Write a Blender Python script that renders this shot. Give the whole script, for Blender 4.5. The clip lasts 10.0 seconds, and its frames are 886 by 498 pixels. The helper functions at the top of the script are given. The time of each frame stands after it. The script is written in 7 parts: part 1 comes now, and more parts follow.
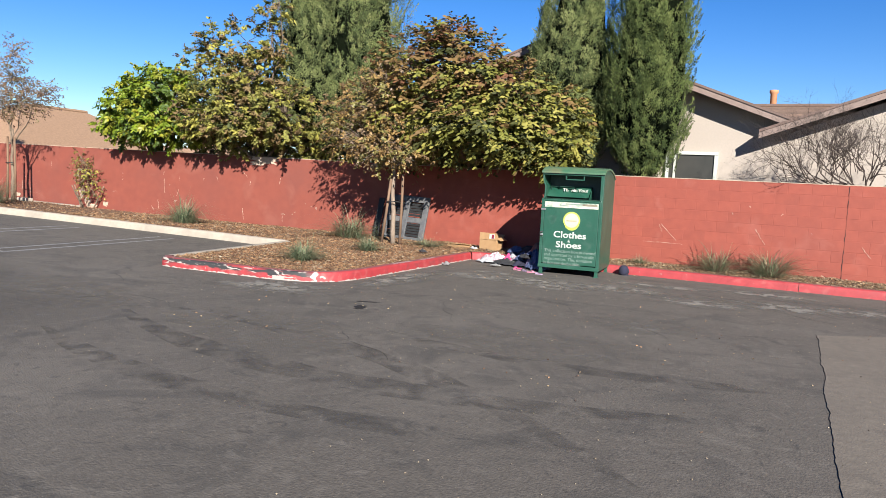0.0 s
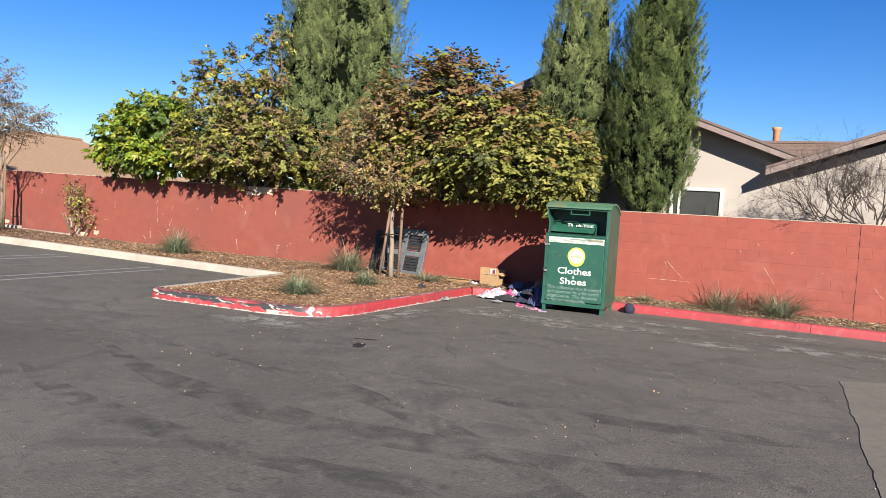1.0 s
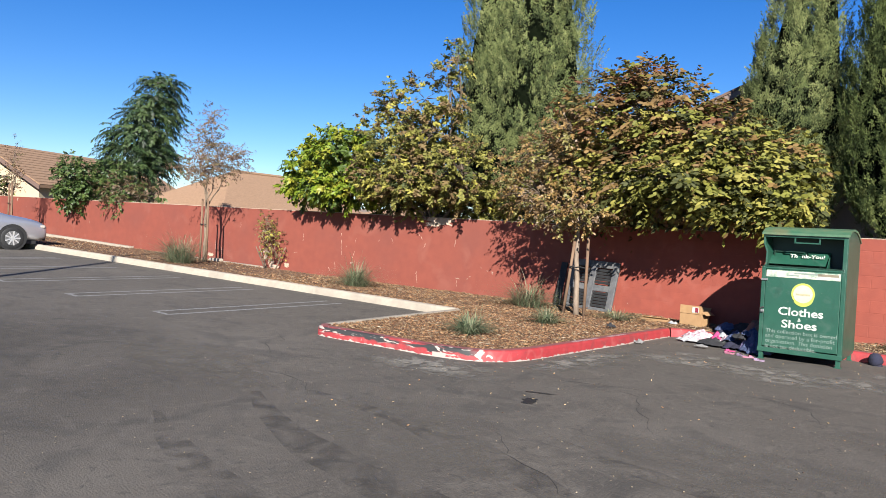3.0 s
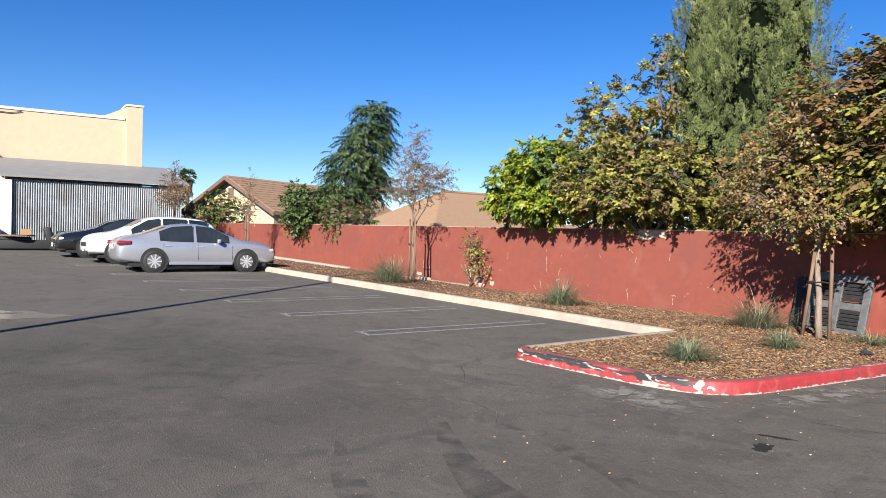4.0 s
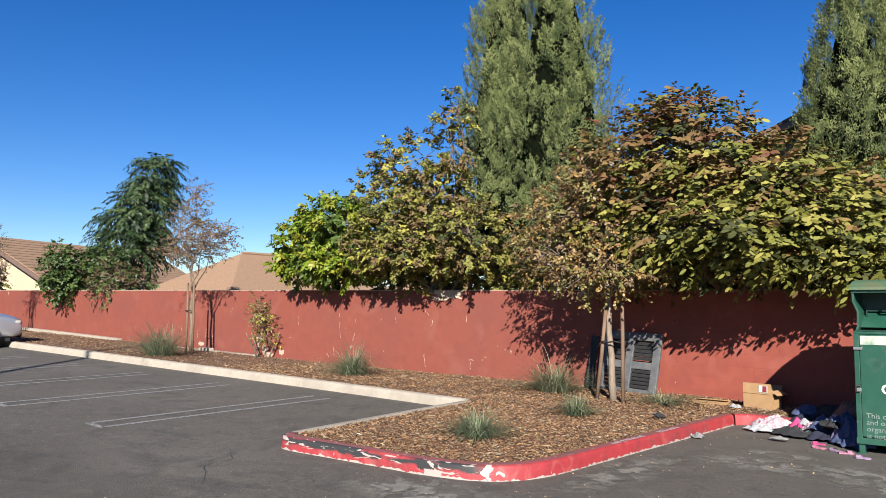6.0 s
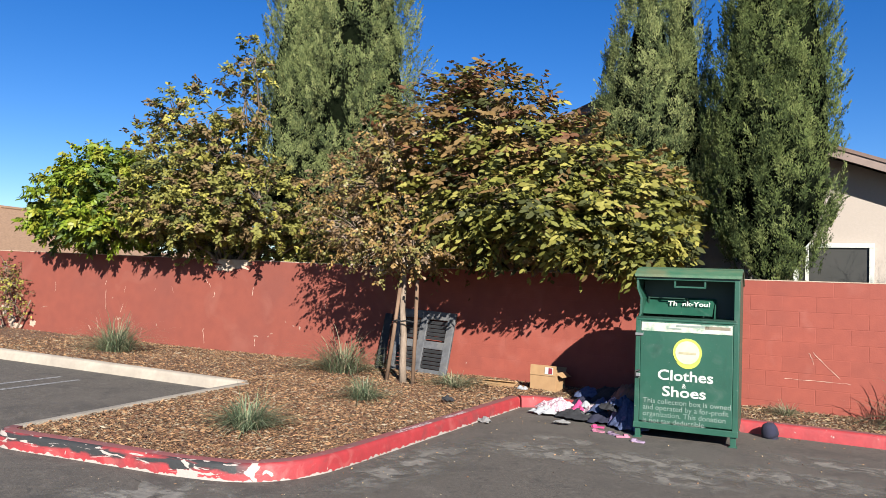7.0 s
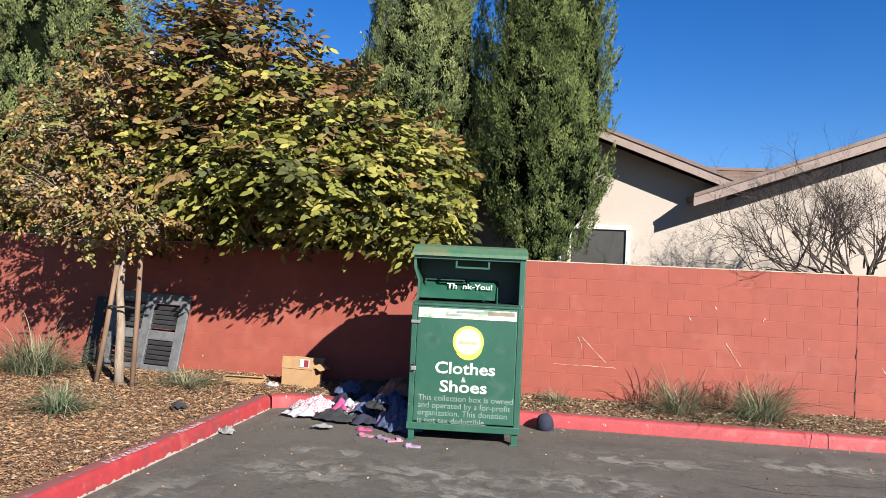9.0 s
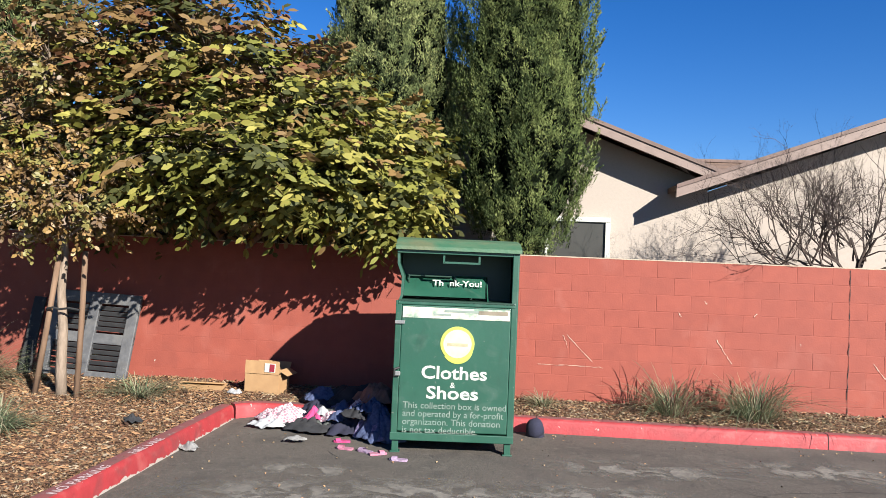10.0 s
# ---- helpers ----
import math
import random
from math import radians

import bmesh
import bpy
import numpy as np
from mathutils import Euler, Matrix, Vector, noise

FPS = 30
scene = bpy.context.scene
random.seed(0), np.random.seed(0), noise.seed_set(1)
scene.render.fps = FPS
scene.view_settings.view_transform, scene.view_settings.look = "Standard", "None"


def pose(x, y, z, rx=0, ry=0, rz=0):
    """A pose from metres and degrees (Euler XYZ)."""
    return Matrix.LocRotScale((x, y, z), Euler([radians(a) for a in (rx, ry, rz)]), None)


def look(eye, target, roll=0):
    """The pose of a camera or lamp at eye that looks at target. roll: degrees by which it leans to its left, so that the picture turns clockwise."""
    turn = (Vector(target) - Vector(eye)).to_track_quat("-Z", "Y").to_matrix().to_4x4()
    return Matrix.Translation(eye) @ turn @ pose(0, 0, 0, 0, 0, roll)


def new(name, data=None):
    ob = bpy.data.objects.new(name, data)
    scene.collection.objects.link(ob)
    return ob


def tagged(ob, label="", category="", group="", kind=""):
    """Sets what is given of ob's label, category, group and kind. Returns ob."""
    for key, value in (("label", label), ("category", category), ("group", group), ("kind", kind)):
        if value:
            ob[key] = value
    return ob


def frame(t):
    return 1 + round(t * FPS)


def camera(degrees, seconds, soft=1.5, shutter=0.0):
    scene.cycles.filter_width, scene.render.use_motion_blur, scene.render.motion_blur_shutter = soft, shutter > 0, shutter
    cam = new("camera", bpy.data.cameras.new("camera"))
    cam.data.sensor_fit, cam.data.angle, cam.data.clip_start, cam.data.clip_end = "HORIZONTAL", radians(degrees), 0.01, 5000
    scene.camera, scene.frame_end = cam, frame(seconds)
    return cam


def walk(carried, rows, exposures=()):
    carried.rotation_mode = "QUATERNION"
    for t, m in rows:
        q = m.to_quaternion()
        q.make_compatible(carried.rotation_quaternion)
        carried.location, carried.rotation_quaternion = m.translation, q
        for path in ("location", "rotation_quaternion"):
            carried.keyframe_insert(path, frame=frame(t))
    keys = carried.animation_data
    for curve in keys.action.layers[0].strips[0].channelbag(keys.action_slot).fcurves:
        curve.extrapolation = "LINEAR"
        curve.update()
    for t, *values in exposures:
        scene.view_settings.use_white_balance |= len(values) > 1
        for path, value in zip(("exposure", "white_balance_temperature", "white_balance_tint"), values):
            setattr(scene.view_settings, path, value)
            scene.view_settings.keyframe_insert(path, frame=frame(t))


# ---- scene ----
cam = camera(62.2, 10.0, soft=0.6)
PATH = [
    (0, (0.008, 0.380, 1.672), (-0.894, 2.155, 1.481), 2.8),
    (0.5, (-0.108, 0.477, 1.663), (-1.013, 2.256, 1.543), 3.5),
    (1, (-0.305, 0.695, 1.662), (-1.198, 2.482, 1.561), 3.6),
    (1.5, (-0.441, 1.008, 1.661), (-1.333, 2.796, 1.572), 3.7),
    (2, (-0.569, 1.315, 1.664), (-1.465, 3.102, 1.591), 3.4),
    (2.5, (-0.730, 1.634, 1.669), (-1.644, 3.412, 1.624), 3.3),
    (2.8, (-0.795, 1.806, 1.666), (-1.951, 3.437, 1.614), 3.1),
    (3, (-0.841, 1.946, 1.671), (-2.171, 3.439, 1.623), 2.9),
    (3.2, (-0.897, 2.093, 1.674), (-2.374, 3.441, 1.630), 2.6),
    (4.3, (-1.416, 2.792, 1.674), (-3.145, 3.796, 1.658), 1.2),
    (4.5, (-1.483, 2.937, 1.677), (-3.232, 3.908, 1.673), 1.2),
    (5, (-1.716, 3.223, 1.679), (-3.479, 4.167, 1.716), 0.6),
    (5.5, (-1.918, 3.551, 1.695), (-3.546, 4.706, 1.812), 0.2),
    (6, (-2.071, 3.95, 1.695), (-3.457, 5.384, 1.846), 0.1),
    (6.2, (-2.147, 4.104, 1.696), (-3.42, 5.64, 1.84), 0.7),
    (7.3, (-2.56, 4.937, 1.745), (-3.447, 6.728, 1.816), 2.2),
    (7.5, (-2.632, 5.071, 1.747), (-3.456, 6.892, 1.81), 2.3),
    (7.6, (-2.673, 5.142, 1.747), (-3.439, 6.988, 1.806), 2.5),
    (8, (-2.846, 5.439, 1.745), (-3.325, 7.38, 1.819), 2.6),
    (8.5, (-3.016, 5.782, 1.732), (-3.343, 7.754, 1.8), 2.8),
    (9, (-3.203, 6.077, 1.731), (-3.503, 8.053, 1.788), 2.7),
    (9.5, (-3.467, 6.358, 1.733), (-3.634, 8.35, 1.787), 2.5),
    (10, (-3.679, 6.67, 1.729), (-3.83, 8.664, 1.776), 2.4),
]
walk(cam, [(t, look(eye, target, roll)) for t, eye, target, roll in PATH],
     exposures=[(0, 1.43), (4.0, 1.41), (5.2, 1.29), (6.2, 1.27), (7.4, 1.43), (10, 1.49)])

# ---- world and sun ----
SUN_EL, SUN_AZ = 27.5, math.atan2(0.65, -0.76)
world = bpy.data.worlds.new("sky")
scene.world = world
world.use_nodes = True
wn = world.node_tree.nodes
sky = wn.new("ShaderNodeTexSky")
sky.sky_type, sky.sun_disc = "NISHITA", False
sky.sun_elevation, sky.sun_rotation = radians(SUN_EL), SUN_AZ
sky.altitude, sky.air_density, sky.dust_density, sky.ozone_density = 1000, 1.0, 0.0, 4.0
wn["Background"].inputs["Strength"].default_value = 0.0525
deep = wn.new("ShaderNodeHueSaturation")
deep.inputs["Saturation"].default_value = 1.31
deep.inputs["Hue"].default_value = 0.513
world.node_tree.links.new(sky.outputs[0], deep.inputs["Color"])
world.node_tree.links.new(deep.outputs[0], wn["Background"].inputs["Color"])
sun_data = bpy.data.lights.new("sun", "SUN")
sun_data.energy, sun_data.angle, sun_data.color = 5.0, radians(0.5), (1.0, 0.965, 0.9)
sun = new("sun", sun_data)
ce = math.cos(radians(SUN_EL))
sun.matrix_world = look((40 * ce * math.sin(SUN_AZ), 40 * ce * math.cos(SUN_AZ), 40 * math.sin(radians(SUN_EL))), (0, 0, 0))


# ---- materials ----
PAINT_DEPTH = 0.74


def mat(name, c1, c2=None, scale=8.0, rough=0.8, bump=0.0, bscale=None, metal=0.0, stain=None, sscale=0.6, samount=0.5, rand=0.0, island=False, spec=0.5, detail=6.0, coat=0.0, trans=0.0, stretch=(1, 1, 1), extra=()):
    """A procedural surface: two mixed tones, a larger stain, per-object or per-leaf variation and a bump, in world metres."""
    def tint(c):
        return tuple(v * PAINT_DEPTH for v in c)
    c2 = tint(c2 or tuple(v * 0.8 for v in c1))
    c1 = tint(c1)
    stain = tint(stain) if stain else None
    m = bpy.data.materials.new(name)
    m.use_nodes = True
    nt = m.node_tree
    N, L = nt.nodes, nt.links
    b = N["Principled BSDF"]
    b.inputs["Roughness"].default_value, b.inputs["Metallic"].default_value = rough, metal
    b.inputs["Specular IOR Level"].default_value = spec
    b.inputs["Coat Weight"].default_value = coat
    b.inputs["Coat Roughness"].default_value = 0.05
    geo = N.new("ShaderNodeNewGeometry")
    mp = N.new("ShaderNodeMapping")
    mp.inputs["Scale"].default_value = stretch
    L.new(geo.outputs["Position"], mp.inputs["Vector"])

    def noise_tex(s, d):
        t = N.new("ShaderNodeTexNoise")
        t.inputs["Scale"].default_value, t.inputs["Detail"].default_value = s, d
        L.new(mp.outputs[0], t.inputs["Vector"])
        return t

    def ramp(src, lo, hi):
        r = N.new("ShaderNodeMapRange")
        r.inputs[1].default_value, r.inputs[2].default_value = lo, hi
        L.new(src, r.inputs[0])
        return r.outputs[0]

    def mixc(fac, a, bb):
        x = N.new("ShaderNodeMix")
        x.data_type = "RGBA"
        L.new(fac, x.inputs[0])
        for sock, v in ((x.inputs[6], a), (x.inputs[7], bb)):
            if isinstance(v, tuple):
                sock.default_value = (*v, 1)
            else:
                L.new(v, sock)
        return x.outputs[2]
    fine = noise_tex(scale, detail)
    if island:
        col = mixc(ramp(geo.outputs["Random Per Island"], 0, 1), c1, c2)
    else:
        col = mixc(ramp(fine.outputs[0], 0.3, 0.7), c1, c2)
    if stain:
        st = noise_tex(sscale, 5)
        f = N.new("ShaderNodeMath")
        f.operation = "MULTIPLY"
        L.new(ramp(st.outputs[0], 0.48, 0.68), f.inputs[0])
        f.inputs[1].default_value = samount
        col = mixc(f.outputs[0], col, stain)
    for tone, es, lo, hi, amount, dist in extra:
        st = noise_tex(es, 6)
        st.inputs["Distortion"].default_value = dist
        f = N.new("ShaderNodeMath")
        f.operation = "MULTIPLY"
        L.new(ramp(st.outputs[0], lo, hi), f.inputs[0])
        f.inputs[1].default_value = amount
        col = mixc(f.outputs[0], col, tint(tone))
    if rand:
        oi = N.new("ShaderNodeObjectInfo")
        hsv = N.new("ShaderNodeHueSaturation")
        L.new(col, hsv.inputs["Color"])
        r = N.new("ShaderNodeMapRange")
        r.inputs[3].default_value, r.inputs[4].default_value = 1 - rand, 1 + rand
        L.new(oi.outputs["Random"], r.inputs[0])
        L.new(r.outputs[0], hsv.inputs["Value"])
        col = hsv.outputs[0]
    L.new(col, b.inputs["Base Color"])
    if bump:
        bt = noise_tex(bscale or scale * 2, 4)
        bn = N.new("ShaderNodeBump")
        bn.inputs["Strength"].default_value, bn.inputs["Distance"].default_value = bump, 0.02
        L.new(bt.outputs[0], bn.inputs["Height"])
        L.new(bn.outputs[0], b.inputs["Normal"])
    if trans:
        tr = N.new("ShaderNodeBsdfTranslucent")
        L.new(col, tr.inputs["Color"])
        mx = N.new("ShaderNodeMixShader")
        mx.inputs[0].default_value = trans
        L.new(b.outputs[0], mx.inputs[1])
        L.new(tr.outputs[0], mx.inputs[2])
        L.new(mx.outputs[0], N["Material Output"].inputs["Surface"])
    return m


ASPHALT = mat("asphalt", (0.0703, 0.0590, 0.0477), (0.1115, 0.0949, 0.0769), 30, 0.9, 0.45, 60, stain=(0.1286, 0.1106, 0.0914), sscale=0.45, samount=0.6, detail=12,
              extra=[((0.0464, 0.0409, 0.0350), 0.9, 0.5, 0.68, 0.65, 2.5), ((0.1474, 0.1281, 0.1065), 2.4, 0.55, 0.72, 0.5, 3.0), ((0.0339, 0.0301, 0.0264), 3.2, 0.6, 0.7, 0.6, 4.0), ((0.1697, 0.1480, 0.1244), 9.0, 0.62, 0.72, 0.45, 2.0), ((0.0268, 0.0241, 0.0220), 60, 0.64, 0.7, 0.5, 0.0), ((0.2500, 0.2236, 0.1911), 90, 0.655, 0.7, 0.7, 0.0)])
CONCRETE = mat("concrete", (0.1640, 0.1360, 0.1060), (0.1300, 0.1070, 0.0840), 12, 0.9, 0.3, 60, stain=(0.1080, 0.0890, 0.0700), sscale=0.7, samount=0.6, extra=[((0.075, 0.064, 0.054), 2.2, 0.55, 0.7, 0.4, 1.5), ((0.22, 0.19, 0.155), 40, 0.62, 0.7, 0.4, 0.0)])
WHITE_KERB = mat("white_kerb_paint", (0.4300, 0.3720, 0.2960), (0.3700, 0.3180, 0.2520), 14, 0.85, 0.4, 50, stain=(0.2450, 0.2050, 0.1640), sscale=1.6, samount=0.5)
RED = dict(scale=9, rough=0.65, bump=0.2, bscale=50, stain=(0.2300, 0.0300, 0.0320), sscale=1.6, samount=0.5, extra=[((0.1300, 0.0450, 0.0450), 2.2, 0.56, 0.68, 0.45, 1.5), ((0.4300, 0.1100, 0.1000), 5.0, 0.56, 0.7, 0.5, 1.0), ((0.4200, 0.3500, 0.3100), 13.0, 0.69, 0.72, 0.8, 1.0)])
RED_KERB = mat("red_kerb_paint", (0.3900, 0.0340, 0.0390), (0.3000, 0.0270, 0.0310), **RED)
WORN_KERB = mat("worn_red_kerb_paint", (0.3900, 0.0340, 0.0390), (0.3000, 0.0270, 0.0310), **RED)


def kerb_wear(m):
    """Wear on the island's kerb: tyre scuffs on the rim of its blunt end, paint flaked along the foot and off the corner."""
    nt = m.node_tree
    N, Lk = nt.nodes, nt.links
    geo = next(n for n in N if n.type == "NEW_GEOMETRY")
    b = N["Principled BSDF"]
    axis = N.new("ShaderNodeSeparateXYZ")
    Lk.new(geo.outputs["Position"], axis.inputs[0])

    def calc(op, *args):
        n = N.new("ShaderNodeMath")
        n.operation = op
        for k, v in enumerate(args):
            if isinstance(v, (int, float)):
                n.inputs[k].default_value = v
            else:
                Lk.new(v, n.inputs[k])
        return n.outputs[0]

    def grain(size, stretch, warp=0.6):
        mp = N.new("ShaderNodeMapping")
        mp.inputs["Scale"].default_value = stretch
        t = N.new("ShaderNodeTexNoise")
        t.inputs["Scale"].default_value, t.inputs["Detail"].default_value, t.inputs["Distortion"].default_value = size, 8.0, warp
        Lk.new(geo.outputs["Position"], mp.inputs["Vector"])
        Lk.new(mp.outputs[0], t.inputs["Vector"])
        return t.outputs[0]

    def over(v, lo, hi):
        r = N.new("ShaderNodeMapRange")
        r.inputs[1].default_value, r.inputs[2].default_value = lo, hi
        Lk.new(v, r.inputs[0])
        return r.outputs[0]

    def lay(mask, tone):
        old = b.inputs["Base Color"].links[0].from_socket
        x = N.new("ShaderNodeMix")
        x.data_type = "RGBA"
        Lk.new(mask, x.inputs[0])
        Lk.new(old, x.inputs[6])
        x.inputs[7].default_value = (*[v * PAINT_DEPTH for v in tone], 1)
        Lk.new(x.outputs[2], b.inputs["Base Color"])
    rise = calc("MULTIPLY", calc("MAXIMUM", calc("SUBTRACT", calc("MULTIPLY", axis.outputs[0], -1.0), 7.5), 0.0), 0.03)
    z = calc("SUBTRACT", axis.outputs[2], rise)
    west = over(calc("ADD", calc("MULTIPLY", axis.outputs[0], -1.0), calc("MULTIPLY", grain(3.0, (1, 1, 1)), 0.8)), 7.1, 7.4)
    rough_edge = calc("MULTIPLY", calc("SUBTRACT", grain(6.0, (0.5, 0.7, 1.6)), 0.5), 0.16)
    rim = over(calc("ADD", z, rough_edge), 0.068, 0.09)
    lay(calc("MULTIPLY", calc("MULTIPLY", rim, west), over(grain(4.0, (0.5, 0.7, 3.0)), 0.38, 0.48)), (0.026, 0.026, 0.026))
    lay(calc("MULTIPLY", calc("MULTIPLY", over(calc("ADD", z, rough_edge), 0.05, 0.075), west), over(grain(16.0, (0.35, 0.5, 2.0), 1.0), 0.59, 0.62)), (0.40, 0.34, 0.30))
    foot = calc("ADD", z, calc("MULTIPLY", calc("SUBTRACT", 0.5, grain(9.0, (1, 1, 0.3), 1.0)), 0.1))
    lay(over(calc("MULTIPLY", foot, -1.0), -0.017, -0.011), (0.40, 0.34, 0.30))
    gap = N.new("ShaderNodeVectorMath")
    gap.operation = "DISTANCE"
    Lk.new(geo.outputs["Position"], gap.inputs[0])
    gap.inputs[1].default_value = (-6.74, 9.44, 0.15)
    lay(over(calc("MULTIPLY", calc("ADD", gap.outputs["Value"], calc("MULTIPLY", calc("SUBTRACT", grain(9.0, (1, 1, 1), 1.0), 0.5), 0.5)), -1.0), -0.09, -0.08), (0.42, 0.36, 0.31))
    gap = N.new("ShaderNodeVectorMath")
    gap.operation = "DISTANCE"
    Lk.new(geo.outputs["Position"], gap.inputs[0])
    gap.inputs[1].default_value = (-7.25, 9.2, 0.02)
    lay(over(calc("MULTIPLY", calc("ADD", gap.outputs["Value"], calc("MULTIPLY", calc("SUBTRACT", grain(9.0, (0.6, 1, 1), 1.0), 0.5), 0.7)), -1.0), -0.11, -0.1), (0.40, 0.34, 0.30))


kerb_wear(WORN_KERB)
KERB_TOP = mat("faded_kerb_top", (0.2300, 0.0560, 0.0560), (0.1700, 0.0600, 0.0580), 10, 0.8, 0.3, 50, stain=(0.1300, 0.0700, 0.0640), sscale=2.4, samount=0.7, extra=[((0.3200, 0.2200, 0.2000), 9.0, 0.62, 0.7, 0.6, 1.0)])
WALL_RED = mat("red_wall_paint", (0.2448, 0.0578, 0.0356), (0.2108, 0.0496, 0.0313), 5, 0.8, 0.12, 70, stain=(0.1835, 0.0496, 0.0356), sscale=0.8, samount=0.6, extra=[((0.2991, 0.1073, 0.0763), 1.7, 0.56, 0.75, 0.4, 0.5), ((0.4079, 0.3301, 0.2542), 3.0, 0.71, 0.73, 0.7, 1.0)])
BLOCK_RED = mat("red_block_paint", (0.2933, 0.0633, 0.0387), (0.2547, 0.0532, 0.0334), 6, 0.8, 0.1, 60, stain=(0.2239, 0.0559, 0.0387), sscale=0.7, samount=0.5, rand=0.05, extra=[((0.3551, 0.1183, 0.0880), 2.2, 0.58, 0.75, 0.4, 0.5), ((0.4786, 0.3804, 0.3167), 6.0, 0.755, 0.77, 0.8, 0.3)])
MULCH = mat("mulch_soil", (0.1795, 0.0903, 0.0433), (0.0748, 0.0361, 0.0181), 22, 0.95, 1.0, 30, stain=(0.1945, 0.1084, 0.0506), sscale=2.0, samount=0.6)
CHIP = mat("wood_chip", (0.4253, 0.2357, 0.1120), (0.1187, 0.0566, 0.0287), 10, 0.9, island=True)
CHIP_BROWN = mat("brown_bark_chip", (0.17, 0.075, 0.036), (0.05, 0.024, 0.014), 10, 0.95, island=True)
CHIP_GREY = mat("weathered_chip", (0.4, 0.32, 0.22), (0.2, 0.15, 0.1), 10, 0.95, island=True)
CHIP_DARK = mat("dead_leaf_litter", (0.4, 0.29, 0.16), (0.085, 0.055, 0.03), 10, 0.9, island=True)
LINE_WHITE = mat("worn_line_paint", (0.3326, 0.3247, 0.3168), (0.0950, 0.0911, 0.0871), 28, 0.85, 0.2, 60)
PATCH_WHITE = mat("bare_plaster", (0.5270, 0.4250, 0.3230), (0.4250, 0.3060, 0.2210), 14, 0.9, 0.3, 60)
BARK = mat("grey_bark", (0.26, 0.19, 0.13), (0.12, 0.085, 0.06), 30, 0.95, 0.8, 50, stretch=(1, 1, 0.25))
STAKE = mat("stake_wood", (0.2230, 0.1360, 0.0828), (0.1312, 0.0748, 0.0432), 20, 0.9, 0.4, 40, stretch=(1, 1, 0.15))
GREEN = mat("green_enamel", (0.0125, 0.0819, 0.0500), (0.0125, 0.0686, 0.0430), 3, 0.45, 0.1, 9, stain=(0.0340, 0.1080, 0.0720), sscale=2.2, samount=0.55, coat=0.05, extra=[((0.075, 0.125, 0.098), 5.0, 0.57, 0.75, 0.45, 1.0), ((0.012, 0.045, 0.03), 3.0, 0.56, 0.72, 0.5, 1.5), ((0.17, 0.19, 0.15), 34.0, 0.69, 0.73, 0.6, 0.5)])
# GREEN darkened to carry the mouth's shade in its colour; chute bars use it too
GREEN_DARK = mat("green_enamel_dark", (0.0042, 0.0385, 0.0210), (0.0035, 0.0315, 0.0175), 3, 0.5)
GREEN_ROOF = mat("worn_green_roof", (0.0400, 0.1360, 0.0720), (0.0880, 0.1600, 0.0880), 9, 0.6, 0.2, 30, stain=(0.1600, 0.1440, 0.0720), sscale=3, samount=0.6)
BLACK = mat("black_rubber", (0.012, 0.012, 0.012), (0.02, 0.02, 0.02), 20, 0.7)
WHITE = mat("white_vinyl", (0.6, 0.61, 0.55), (0.48, 0.49, 0.43), 12, 0.5)
GREYVINYL = mat("faded_grey_vinyl", (0.2722, 0.3130, 0.2722), (0.1814, 0.2398, 0.2009), 14, 0.5)
STUCCO = mat("beige_stucco", (0.4482, 0.3818, 0.3237), (0.4067, 0.3486, 0.2946), 25, 0.9, 0.1, 60, stain=(0.3735, 0.3196, 0.2697), sscale=0.5, samount=0.4)
CREAM = mat("cream_stucco", (0.5544, 0.4452, 0.3024), (0.5040, 0.4074, 0.2772), 3, 0.9, 0.2, 30, stain=(0.4620, 0.3696, 0.2520), sscale=0.25, samount=0.4)
FASCIA = mat("brown_fascia", (0.1700, 0.1062, 0.0850), (0.1275, 0.0808, 0.0638), 10, 0.7, 0.1)
FASCIA_LIGHT = mat("taupe_fascia", (0.2550, 0.1827, 0.1530), (0.2125, 0.1530, 0.1275), 10, 0.7, 0.1)
SHINGLE = mat("brown_shingle", (0.24, 0.15, 0.1), (0.16, 0.1, 0.07), 14, 0.9, 0.4, 30, rand=0.2)
ROOF_TAN = mat("tan_roof", (0.36, 0.22, 0.13), (0.26, 0.155, 0.09), 10, 0.9, 0.4, 20)
GLASS_DARK = mat("dark_window_screen", (0.045, 0.045, 0.04), (0.055, 0.053, 0.048), 3, 0.45, spec=0.3)
TIN = mat("corrugated_zinc", (0.4250, 0.4420, 0.4590), (0.3230, 0.3400, 0.3570), 4, 0.5, metal=0.15, stain=(0.2125, 0.1870, 0.1700), sscale=0.9, samount=0.5)
GREYROOF = mat("grey_canopy_roof", (0.2550, 0.2475, 0.2400), (0.2100, 0.2025, 0.1950), 2, 0.7)
CARDBOARD = mat("cardboard", (0.4250, 0.2550, 0.1190), (0.3655, 0.2125, 0.0978), 10, 0.85)
GREYPLASTIC = mat("weathered_grey_plastic", (0.1224, 0.1224, 0.1260), (0.0720, 0.0720, 0.0756), 12, 0.6, 0.2, 40, stain=(0.1800, 0.1728, 0.1584), sscale=4, samount=0.5)
DARKPLASTIC = mat("dark_grey_plastic", (0.05, 0.05, 0.052), (0.03, 0.03, 0.032), 12, 0.6)
POSTMETAL = mat("post_metal", (0.3, 0.3, 0.3), None, 10, 0.5, metal=0.5)


# ---- mesh helpers ----
def thing(name, label, category, group="", kind="", at=(0, 0, 0), turn=0.0):
    ob = new(name)
    ob.matrix_world = pose(*at, 0, 0, turn)
    return tagged(ob, label, category, group, kind)


